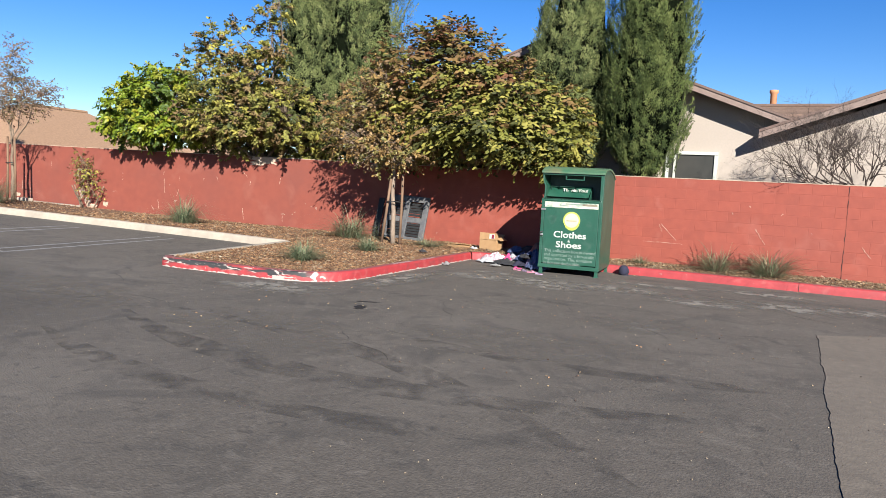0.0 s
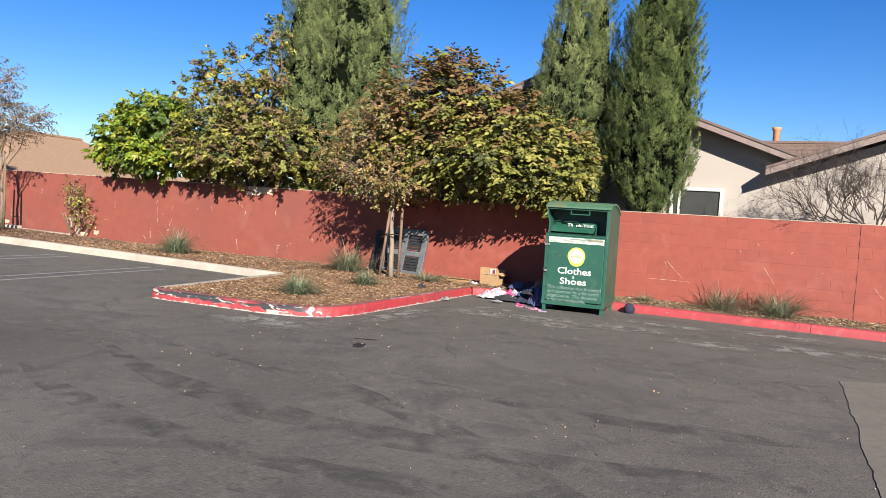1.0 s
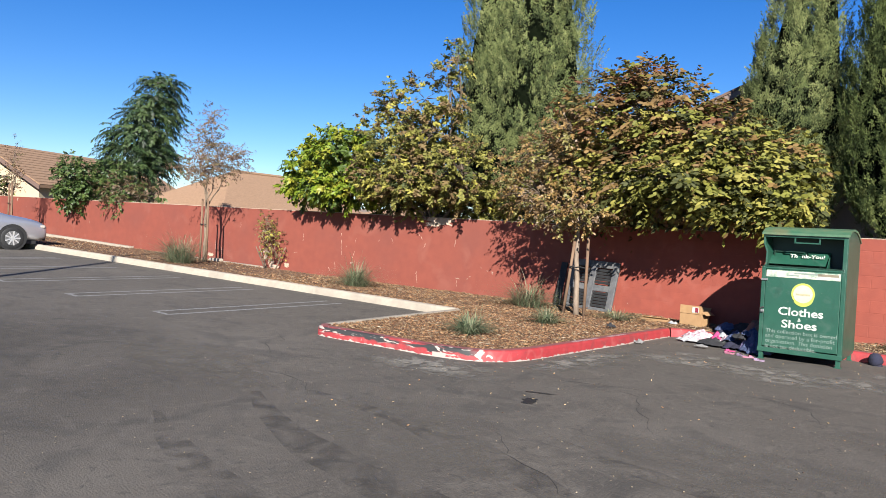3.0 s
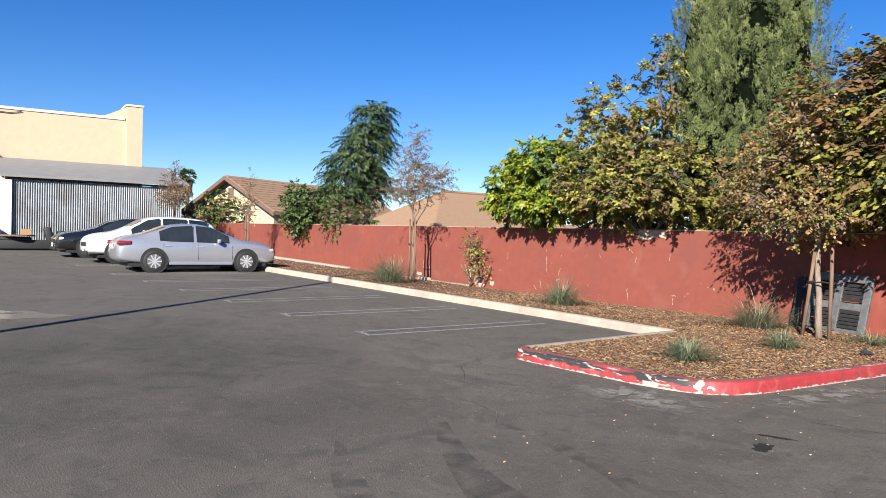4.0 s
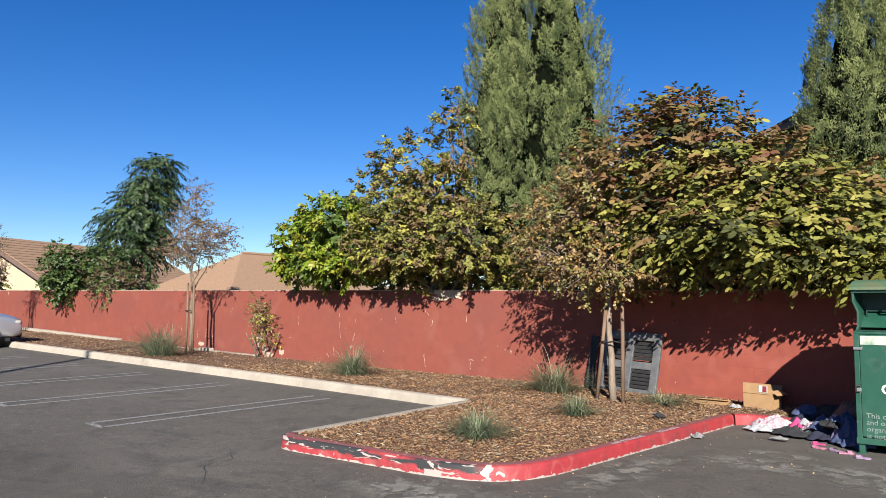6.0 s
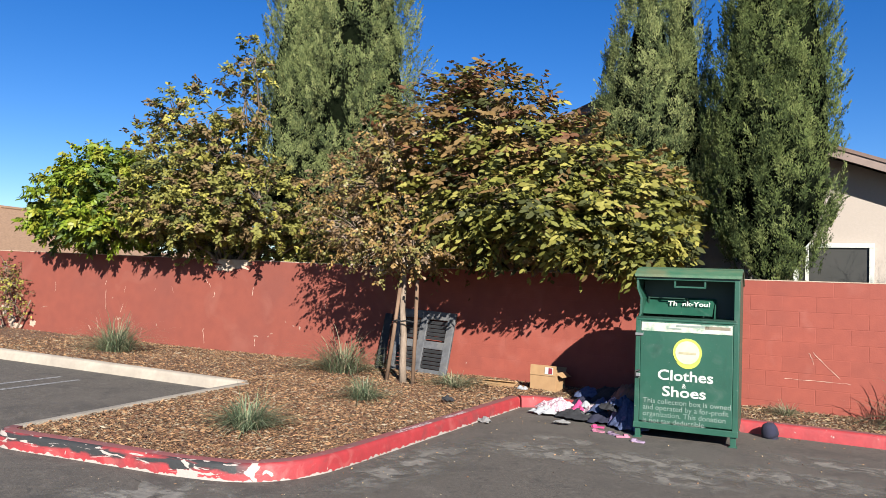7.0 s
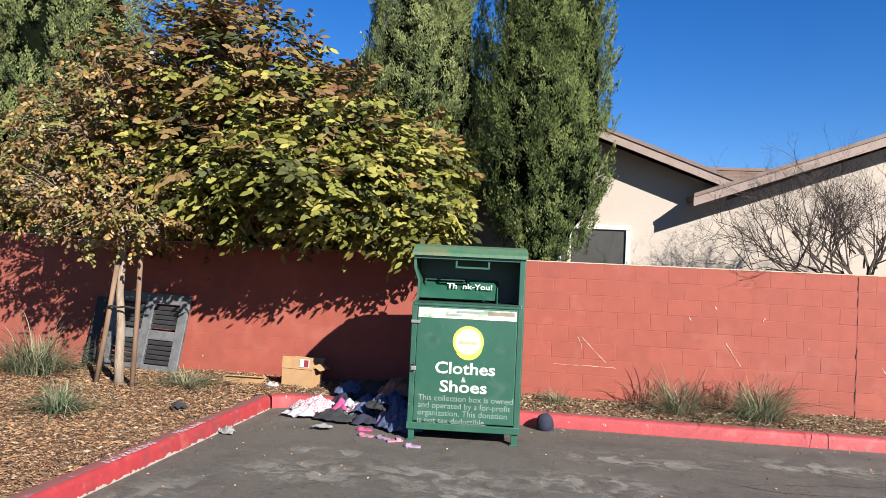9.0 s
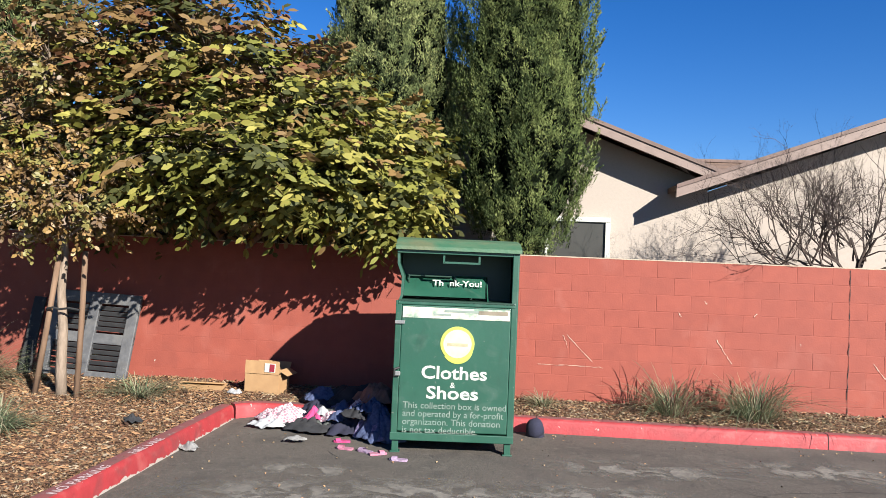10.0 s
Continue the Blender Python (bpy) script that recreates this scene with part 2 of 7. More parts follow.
def part(name, bm, material, parent=None, label="", smooth=False):
    """Link a bmesh, or a tuple of vertices and faces, as one mesh object under a thing or a part."""
    me = bpy.data.meshes.new(name)
    if isinstance(bm, tuple):
        me.from_pydata(*[[tuple(v) for v in bm[0]], [], bm[1]])
    else:
        bm.to_mesh(me)
        bm.free()
    for m in (material if isinstance(material, (list, tuple)) else [material]):
        me.materials.append(m)
    if smooth:
        me.polygons.foreach_set("use_smooth", [True] * len(me.polygons))
    ob = new(name, me)
    ob.parent = parent
    if label:
        tagged(ob, label)
    return ob


def b_box(bm, c, s, bevel=0.0, rot=None):
    r = bmesh.ops.create_cube(bm, size=1)
    vs = r["verts"]
    m = Matrix.Translation(c) @ (rot or Matrix()) @ Matrix.Diagonal((*s, 1))
    bmesh.ops.transform(bm, matrix=m, verts=vs)
    if bevel:
        es = list({e for v in vs for e in v.link_edges})
        bmesh.ops.bevel(bm, geom=es, offset=bevel, segments=2, affect="EDGES", profile=0.6)
    return bm


def box(c, s, bevel=0.0, rot=None):
    return b_box(bmesh.new(), c, s, bevel, rot)


def b_tube(bm, pts, radii, seg=8, caps=True):
    """A tapered tube along points."""
    rings = []
    pts = [Vector(p) for p in pts]
    for i, p in enumerate(pts):
        d = (pts[min(i + 1, len(pts) - 1)] - pts[max(i - 1, 0)]).normalized()
        u = d.orthogonal().normalized() if i == 0 else (rings_u - d * rings_u.dot(d)).normalized()
        rings_u = u
        w = d.cross(u)
        rings.append([bm.verts.new(p + (u * math.cos(a) + w * math.sin(a)) * radii[i]) for a in [2 * math.pi * k / seg for k in range(seg)]])
    for a, b in zip(rings, rings[1:]):
        for k in range(seg):
            bm.faces.new((a[k], a[(k + 1) % seg], b[(k + 1) % seg], b[k]))
    if caps:
        bm.faces.new(rings[0][::-1])
        bm.faces.new(rings[-1])
    return bm


def tube(pts, radii, seg=8):
    return b_tube(bmesh.new(), pts, radii, seg)


def prism(poly, depth, bevel=0.0):
    """A polygon in x, z, pushed out along y from 0 to depth."""
    bm = bmesh.new()
    a = [bm.verts.new((x, 0, z)) for x, z in poly]
    b = [bm.verts.new((x, depth, z)) for x, z in poly]
    n = len(poly)
    bm.faces.new(a)
    bm.faces.new(b[::-1])
    for i in range(n):
        bm.faces.new((a[i], b[i], b[(i + 1) % n], a[(i + 1) % n]))
    bmesh.ops.recalc_face_normals(bm, faces=bm.faces)
    if bevel:
        bmesh.ops.bevel(bm, geom=list(bm.edges), offset=bevel, segments=2, affect="EDGES")
    return bm


def sweep(path, section, closed=False):
    """A section of (side, height) points carried along a path of (x, y, z) points; side is to the path's right."""
    vs, fs = [], []
    P = [Vector(p) for p in path]
    n, k = len(P), len(section)
    for i, p in enumerate(P):
        a, b = P[max(i - 1, 0)], P[min(i + 1, n - 1)]
        d1, d2 = (p - a), (b - p)
        d1 = d1.normalized() if d1.length else d2.normalized()
        d2 = d2.normalized() if d2.length else d1
        d = (d1 + d2).normalized()
        side = Vector((d.y, -d.x, 0)).normalized()
        miter = 1 / max(0.5, d.dot(d2))
        vs += [p + side * s * miter + Vector((0, 0, h)) for s, h in section]
    for i in range(n - 1):
        for j in range(k):
            a, b = i * k + j, i * k + (j + 1) % k
            fs.append((a, b, b + k, a + k))
    fs += [tuple(range(k))[::-1], tuple((n - 1) * k + j for j in range(k))]
    return vs, fs


def gz(x, y=0.0):
    """The height of the lot, which rises gently to the west."""
    return 0.03 * max(0.0, -x - 7.5)


def wall_y(x):
    return 15.66 if x > -9 else 15.66 + 0.13 * (x + 9)


def wall_top(x):
    return 1.9 if x > -4 else 1.9 + 0.0102 * (-x - 4)


def bed_z(x):
    """The height of the planted beds at the wall's foot."""
    return max(0.16 + 0.013 * max(0.0, -x - 7.5), gz(x) + 0.02)


# ---- ground ----
xs = sorted(set([-700, -300, -150, -80] + [-60 + 1.5 * i for i in range(36)] + [-7.5] + [-5 + 3 * i for i in range(10)] + [60, 150, 400, 700]))
ys = sorted(set([-700, -250, -80, -30] + [-15 + 3 * i for i in range(14)] + [40, 80, 150, 300, 700]))
gv = [(x, y, gz(max(x, -60))) for x in xs for y in ys]
gf = [(i * len(ys) + j, (i + 1) * len(ys) + j, (i + 1) * len(ys) + j + 1, i * len(ys) + j + 1) for i in range(len(xs) - 1) for j in range(len(ys) - 1)]
tagged(part("ground", (gv, gf), ASPHALT), "dark grey worn asphalt of the car park", "asphalt", kind="structure")

# the slab's broken west edge, then round by the south and east
slab_pts = [(0.12 + 0.0255 * (10.25 - y) + 0.035 * noise.noise(Vector((0, y * 1.3, 3))) + 0.02 * noise.noise(Vector((5, y * 6.0, 1))), y) for y in [10.25 - 0.09 * k for k in range(130)]]
slab_pts += [(0.74, -14.0), (7.5, -14.0), (7.5, 14.3), (0.95, 10.8)]


def flat_slab(pts, low, high):
    """A flat slab with upright edges over a polygon."""
    n = len(pts)
    vs = [(x, y, low) for x, y in pts] + [(x, y, high) for x, y in pts]
    return vs, [tuple(range(n, 2 * n))[::-1]] + [(k, n + k, n + (k + 1) % n, (k + 1) % n) for k in range(n)]


tagged(part("pavement", flat_slab(slab_pts, -0.05, 0.0065), CONCRETE), "pale concrete slab set flush in the asphalt", "concrete slab", kind="structure")

# ---- kerbs ----
SEC = [(0, -0.05), (0.012, 0.11), (0.022, 0.135), (0.045, 0.15), (0.15, 0.152), (0.15, -0.05)]


def rounded(pts, times=2):
    """A path with its corners cut smooth, ends kept."""
    for _ in range(times):
        q = [pts[0]]
        for a, b in zip(pts, pts[1:]):
            q += [(a[0] * 0.75 + b[0] * 0.25, a[1] * 0.75 + b[1] * 0.25), (a[0] * 0.25 + b[0] * 0.75, a[1] * 0.25 + b[1] * 0.75)]
        pts = q + [pts[-1]]
    return pts


def kerb_run(name, pts, material, label):
    ob = part(name, sweep([(x, y, gz(x)) for x, y in rounded(pts)], SEC), [material, KERB_TOP if material in (RED_KERB, WORN_KERB) else material], None, "", True)
    k = len(SEC)
    ob.data.polygons.foreach_set("material_index", [1 if i % k == 3 and i < (len(ob.data.polygons) - 2) else 0 for i in range(len(ob.data.polygons))])
    ob.data.set_sharp_from_angle(angle=radians(60))
    return tagged(ob, label, "kerb", kind="structure")


# the runs go with the road on their left
RED_A = [(6.5, 14.58), (3.0, 14.58), (0.3, 14.58), (-3.2, 14.58), (-6.1, 14.58), (-6.3, 14.54), (-6.42, 14.42)]
RED_B = [(-6.43, 14.4), (-6.43, 13.0), (-6.43, 11.5), (-6.43, 10.2), (-6.48, 9.85), (-6.62, 9.55), (-6.9, 9.32)]
RED_C = [(-6.9, 9.32), (-7.3, 9.2), (-8.3, 9.0), (-9.1, 8.81), (-9.3, 8.79), (-9.42, 8.86), (-9.47, 9.0)]
WHITE_A = [(-9.47, 9.0), (-9.62, 10.2), (-9.78, 11.6), (-9.86, 12.47)]
WHITE_B = [(-9.86, 12.48), (-13.08, 12.02), (-17.7, 11.3), (-20.85, 10.83), (-24.5, 10.27), (-30.0, 9.42), (-38.0, 8.2)]
kerb_run("kerb_east", RED_A, RED_KERB, "red painted concrete kerb along the block wall")
kerb_run("kerb_island", RED_B + RED_C[1:], WORN_KERB, "chipped red concrete kerb with black tyre scuffs round the planted island")
kerb_run("kerb_island_back", WHITE_A, WHITE_KERB, "off-white concrete kerb of the planted island")
kerb_run("kerb_stalls", WHITE_B, WHITE_KERB, "off-white concrete kerb at the parking stalls")





def ragged(m, size, lo, hi, top, warp, fade=False):
    """Let a thin film show only in ragged patches; fade: thinner towards the film's rim."""
    nt = m.node_tree
    N, Lk = nt.nodes, nt.links
    web = N.new("ShaderNodeTexNoise")
    web.inputs["Scale"].default_value, web.inputs["Detail"].default_value, web.inputs["Distortion"].default_value = size, 9.0, warp
    cut = N.new("ShaderNodeMapRange")
    cut.inputs[1].default_value, cut.inputs[2].default_value, cut.inputs[4].default_value = lo, hi, top
    Lk.new(next(n for n in N if n.type == "MAPPING").outputs[0], web.inputs["Vector"])
    Lk.new(web.outputs[0], cut.inputs[0])
    out = cut.outputs[0]
    if fade:
        tc, sub, ln = N.new("ShaderNodeTexCoord"), N.new("ShaderNodeVectorMath"), N.new("ShaderNodeVectorMath")
        sub.operation, ln.operation = "MULTIPLY_ADD", "LENGTH"
        sub.inputs[1].default_value, sub.inputs[2].default_value = (2, 2, 0), (-1, -1, 0)
        rim, mul = N.new("ShaderNodeMapRange"), N.new("ShaderNodeMath")
        rim.inputs[1].default_value, rim.inputs[2].default_value, rim.inputs[3].default_value, rim.inputs[4].default_value = 0.25, 0.85, 1.0, 0.0
        mul.operation = "MULTIPLY"
        Lk.new(tc.outputs["Generated"], sub.inputs[0])
        Lk.new(sub.outputs[0], ln.inputs[0])
        Lk.new(ln.outputs["Value"], rim.inputs[0])
        Lk.new(out, mul.inputs[0])
        Lk.new(rim.outputs[0], mul.inputs[1])
        out = mul.outputs[0]
    Lk.new(out, N["Principled BSDF"].inputs["Alpha"])


JOINT = mat("kerb_joint_shade", (0.05, 0.02, 0.02), (0.03, 0.015, 0.015), 20, 0.95)
for jx in (2.8, -0.2, -3.2):
    tagged(part("kerb_joint", sweep([(jx + 0.005, 14.58, 0), (jx - 0.005, 14.58, 0)], [(s - 0.002 if s < 0.1 else s, h + 0.002) for s, h in SEC]), JOINT), "dark open joint across the red kerb", "joint", "kerb joints", "structure")

# ---- planted bed ----
front = [(p[0], p[1] + 0.1) for p in RED_A[:-1]] + [(-6.55, 14.4), (-6.55, 11.5), (-6.55, 10.1), (-6.85, 9.5), (-7.3, 9.33), (-8.3, 9.13), (-9.25, 8.95), (-9.36, 9.05), (-9.5, 10.2), (-9.66, 11.6), (-9.75, 12.58)] + [(p[0], p[1] + 0.12) for p in WHITE_B[1:]]
bm = bmesh.new()
edge = [bm.verts.new((x, y, gz(x) + 0.12)) for x, y in front]
back = [bm.verts.new((x, 15.8 if x > -9 else wall_y(x) + 0.1, bed_z(x))) for x in (-38, -30, -24, -18, -14, -11, -8.5, -6.5, -4, -1, 2, 6.5)]
bm.faces.new(edge + back)
bmesh.ops.triangulate(bm, faces=bm.faces[:])
for _ in range(3):
    bmesh.ops.subdivide_edges(bm, edges=[e for e in bm.edges if e.calc_length() > 0.5], cuts=1)
    bmesh.ops.triangulate(bm, faces=bm.faces[:])
for v in bm.verts:
    if len(v.link_faces) > 3 and not v.is_boundary:
        v.co.z = max(v.co.z + 0.03 * noise.noise(v.co * 1.7) + 0.02, gz(v.co.x) + 0.03)
bmesh.ops.recalc_face_normals(bm, faces=bm.faces[:])
bed_bm = bm.copy()
tagged(part("ground_bed", bm, MULCH, smooth=True), "brown bark mulch bed behind the kerbs", "mulch", kind="structure")

# ---- walls ----


def wall_run(name, x0, x1, n, material, label):
    """A stretch of the boundary wall, 0.2 m thick."""
    vs, fs = [], []
    for i in range(n + 1):
        x = x0 + (x1 - x0) * i / n
        y, t = wall_y(x), wall_top(x)
        vs += [(x, y, -0.1), (x, y, t), (x, y + 0.2, t), (x, y + 0.2, -0.1)]
    for i in range(n):
        a = 4 * i
        fs += [(a + j, a + (j + 1) % 4, a + 4 + (j + 1) % 4, a + 4 + j) for j in range(4)]
    fs += [(3, 2, 1, 0), (4 * n, 4 * n + 1, 4 * n + 2, 4 * n + 3)]
    bm = bmesh.new()
    bv = [bm.verts.new(v) for v in vs]
    for f in fs:
        bm.faces.new([bv[k] for k in f])
    bmesh.ops.recalc_face_normals(bm, faces=bm.faces[:])
    return tagged(part(name, bm, material), label, "wall", kind="structure")


wall_run("wall_north_west", -45, -9, 24, WALL_RED, "brick-red painted masonry boundary wall")
wall_east = wall_run("wall_north_east", -9, 7, 12, BLOCK_RED, "brick-red painted concrete block boundary wall")

cop = sweep([(7, 15.66, 1.9), (-4, 15.66, 1.9), (-9, 15.66, wall_top(-9)), (-20, wall_y(-20), wall_top(-20)), (-44, wall_y(-44), wall_top(-44))], [(-0.004, 0.0), (-0.004, 0.012), (0.2, 0.012), (0.2, 0.0)])
tagged(part("trim_coping", cop, PATCH_WHITE), "thin pale mortar coping on the wall", "coping", kind="structure")

# ---- plants ----
def leaf_mats(*tones, trans=0.25, rough=0.5, spec=0.4):
    out = []
    for i, (a, b) in enumerate(tones):
        out.append(mat("leaf_tone", a, b, 10, rough, island=True, trans=trans, spec=spec))
    return out


def leaf_mesh(name, pos, dirs, length, width, mats, which, parent, rng, fold=0.25, droop=0.15, label="", plain=False, face=None):
    """Many leaves in one mesh: each an oval blade with a bent tip. pos and dirs are n x 3 arrays."""
    n = len(pos)
    d = dirs / np.linalg.norm(dirs, axis=1, keepdims=True)
    r = rng.normal(size=(n, 3))
    if face is not None:
        r = face + r * 0.38
    s = np.cross(r, d)
    s /= np.linalg.norm(s, axis=1, keepdims=True)
    up = np.cross(d, s)
    L = (length * rng.uniform(0.7, 1.25, n))[:, None]
    W = (width * rng.uniform(0.75, 1.2, n))[:, None]
    fall = np.array([[0, 0, -1.0]]) * L * droop
    tip = pos + d * L + fall
    if plain:
        mid = pos + d * L * 0.5
        a = mid + s * W * 0.5 + up * W * fold
        b = mid - s * W * 0.5 + up * W * fold
        v = np.stack([pos, a, tip, b], axis=1).reshape(-1, 3)
        f = ((np.arange(n) * 4)[:, None, None] + np.array([[0, 1, 2], [0, 2, 3]])[None]).reshape(-1, 3)
    else:
        # an oval blade, bent over its length and cupped a little to one side
        q1, q2 = pos + d * L * 0.3 + fall * 0.1, pos + d * L * 0.68 + fall * 0.45
        cup = up * W * fold * 0.5
        v = np.stack([pos, q1 + s * W * 0.42 + cup, q2 + s * W * 0.46 + cup, tip, q2 - s * W * 0.46, q1 - s * W * 0.42], axis=1).reshape(-1, 3)
        f = ((np.arange(n) * 6)[:, None, None] + np.array([[0, 1, 5], [1, 2, 5], [5, 2, 4], [2, 3, 4]])[None]).reshape(-1, 3)
    me = bpy.data.meshes.new(name)
    me.vertices.add(len(v))
    me.vertices.foreach_set("co", v.astype(np.float32).ravel())
    me.loops.add(f.size)
    me.loops.foreach_set("vertex_index", f.astype(np.int32).ravel())
    me.polygons.add(len(f))
    me.polygons.foreach_set("loop_start", np.arange(0, f.size, 3, dtype=np.int32))
    me.polygons.foreach_set("material_index", np.repeat(which, 2 if plain else 4).astype(np.int32))
    for m in mats:
        me.materials.append(m)
    me.update(calc_edges=True)
    ob = new(name, me)
    ob.parent = parent
    if label:
        tagged(ob, label)
    return ob


def limb_points(p0, p1, rng, wob=0.08, n=5, sag=0.0):
    p0, p1 = np.array(p0, float), np.array(p1, float)
    L = np.linalg.norm(p1 - p0)
    out = []
    for i in range(n + 1):
        k = i / n
        out.append(p0 + (p1 - p0) * k + rng.normal(size=3) * wob * L * math.sin(math.pi * k) * 0.6 + np.array([0, 0, sag * L * math.sin(math.pi * k)]))
    return out


def cypress(name, label, base, lobes, seed, n=1500, m_full=72, leaf=(0.042, 0.0135), plume=0.29, taper=1.7, tones=None):
    """A columnar cypress: a dark heart under thousands of upswept feathery sprays of scale leaves. lobes: (x, y, foot, top, radius)."""
    rng = np.random.default_rng(seed)
    t = thing(name, label, "cypress tree", "cypress trees", at=base)
    bm = bmesh.new()
    b_tube(bm, [(0, 0, -0.1), (0.02, 0, 1.2), (0, 0.03, 3.0)], [0.26, 0.2, 0.12], 10)
    for k in range(5):
        a = k * 1.3
        b_tube(bm, [(0.12 * math.cos(a), 0.12 * math.sin(a), 0.3), (0.17 * math.cos(a), 0.17 * math.sin(a), 1.6), (0.22 * math.cos(a), 0.22 * math.sin(a), 3.2)], [0.09, 0.07, 0.03], 6)
    part("trunk", bm, BARK, t, "fibrous grey-brown trunk", True)
    P, Dn, wh, Fc = [], [], [], []

    def prof(k):
        return (0.2 + 0.8 * min(k / 0.2, 1) ** 0.55) * (1 - max(0, (k - 0.38) / 0.62) ** taper * 0.93)

    def surface(lobe, li, a, k):
        lx, ly, foot, top, rad = lobe
        z = foot + (top - foot) * k
        lump = noise.noise(Vector((lx * 3 + 1.5 * math.cos(a), 1.5 * math.sin(a), z * 0.5 + seed)))
        finger = 1 - 2.2 * abs(noise.noise(Vector((lx + 3.1 * math.cos(a) + z * 0.1, 3.1 * math.sin(a), z * 0.34 + seed))))
        tuft = noise.noise(Vector((7 * math.cos(a), lx + 7 * math.sin(a), z * 1.1 + seed)))
        return rad * prof(k) * (0.9 + 0.24 * lump + 0.2 * finger + 0.15 * tuft)

    for li, lobe in enumerate(lobes):
        lx, ly, foot, top, rad = lobe
        H = top - foot
        # solid core, coloured near-black to pass for shade deep in the crown
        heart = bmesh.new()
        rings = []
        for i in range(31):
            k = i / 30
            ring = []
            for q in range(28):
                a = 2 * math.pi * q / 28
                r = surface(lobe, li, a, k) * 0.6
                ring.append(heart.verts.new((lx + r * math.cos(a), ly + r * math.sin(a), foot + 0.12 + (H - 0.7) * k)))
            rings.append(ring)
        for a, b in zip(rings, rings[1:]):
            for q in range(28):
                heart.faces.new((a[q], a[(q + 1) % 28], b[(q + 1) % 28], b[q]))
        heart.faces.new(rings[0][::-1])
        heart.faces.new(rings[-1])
        part("heart", heart, CYP_DARK, t, "near-black core in place of shaded inner foliage", True)
        for j in range(int(n * H * rad / 4.0)):
            k = rng.uniform(0, 1)
            a = rng.uniform(0, 2 * math.pi)
            if math.sin(a) > 0.5 and rng.uniform() < 0.75:
                continue
            r = surface(lobe, li, a, k)
            gap = noise.noise(Vector((lx + r * math.cos(a) * 1.9, ly + r * math.sin(a) * 1.9, (foot + H * k) * 1.15 + seed * 3))) + 0.4 * noise.noise(Vector((r * math.cos(a) * 5, r * math.sin(a) * 5 + lx, H * k * 3)))
            inner = rng.uniform() < 0.3
            if gap < -0.17 and not (inner and gap > -0.3):
                continue
            r *= rng.uniform(0.64, 0.78) if inner else rng.uniform(0.84, 0.98) + 0.14 * min(0.5, max(0.0, gap))
            m = m_full
            out = np.array([math.cos(a), math.sin(a), 0.0])
            tang = np.array([-math.sin(a), math.cos(a), 0.0])
            long = plume * rng.uniform(0.6, 1.35)
            axis = out * rng.uniform(0.02, 0.38) + np.array([0, 0, 1.0]) + tang * rng.normal() * 0.24
            axis /= np.linalg.norm(axis)
            lean = tang * rng.normal() * 0.2 + out * rng.uniform(-0.1, 0.25)
            c = np.array([lx + r * math.cos(a), ly + r * math.sin(a), foot + H * k * 0.96 - 0.1])
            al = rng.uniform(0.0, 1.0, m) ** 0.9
            along = al[:, None]
            side = rng.normal(size=(m, 1))
            spread = 0.17 * long * (1.05 - along) ** 0.7
            depth = rng.normal(size=(m, 1)) * 0.09 * long * (1.1 - along)
            P.append(c + (axis * along + lean * along * along) * long + tang * side * spread + out * depth)
            Dn.append(axis + lean * along * 1.5 + tang * side * 0.5 + rng.normal(size=(m, 3)) * 0.36)
            Fc.append(np.repeat((out * 0.9 + np.array([0, 0, 0.3]))[None], m, 0) + rng.normal(size=(m, 3)) * 0.35)
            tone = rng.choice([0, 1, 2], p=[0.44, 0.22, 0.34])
            # inner end of each spray takes dark tone 3, shade put into the leaf colour
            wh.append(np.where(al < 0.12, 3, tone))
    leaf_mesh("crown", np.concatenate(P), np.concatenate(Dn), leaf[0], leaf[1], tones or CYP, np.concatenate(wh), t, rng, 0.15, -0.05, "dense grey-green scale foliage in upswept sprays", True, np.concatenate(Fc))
    return t


# near-black by colour, so gaps between the sprays look deeply shaded
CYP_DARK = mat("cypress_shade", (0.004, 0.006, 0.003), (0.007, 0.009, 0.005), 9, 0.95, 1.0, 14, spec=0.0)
# the fourth tone colours the inner leaf ends as if in shade
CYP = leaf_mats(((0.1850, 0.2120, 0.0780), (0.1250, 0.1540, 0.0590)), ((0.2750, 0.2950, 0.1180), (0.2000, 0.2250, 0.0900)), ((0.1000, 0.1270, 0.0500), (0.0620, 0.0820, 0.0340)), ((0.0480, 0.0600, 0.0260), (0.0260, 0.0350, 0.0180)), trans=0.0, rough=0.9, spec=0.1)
# CYP darkened for the east cypress, its weaker light put into the leaf colour
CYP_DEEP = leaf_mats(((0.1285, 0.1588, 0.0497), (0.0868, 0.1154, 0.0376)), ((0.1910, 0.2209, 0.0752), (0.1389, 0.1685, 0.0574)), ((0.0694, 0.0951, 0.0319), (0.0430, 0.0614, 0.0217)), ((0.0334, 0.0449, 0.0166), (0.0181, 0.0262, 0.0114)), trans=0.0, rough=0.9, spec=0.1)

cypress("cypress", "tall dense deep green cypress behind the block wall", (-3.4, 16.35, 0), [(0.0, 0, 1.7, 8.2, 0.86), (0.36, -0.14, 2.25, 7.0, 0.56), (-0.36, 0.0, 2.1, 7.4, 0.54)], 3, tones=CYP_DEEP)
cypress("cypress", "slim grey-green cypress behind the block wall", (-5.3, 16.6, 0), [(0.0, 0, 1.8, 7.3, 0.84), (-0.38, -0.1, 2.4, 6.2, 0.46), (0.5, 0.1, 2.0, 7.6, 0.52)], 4)
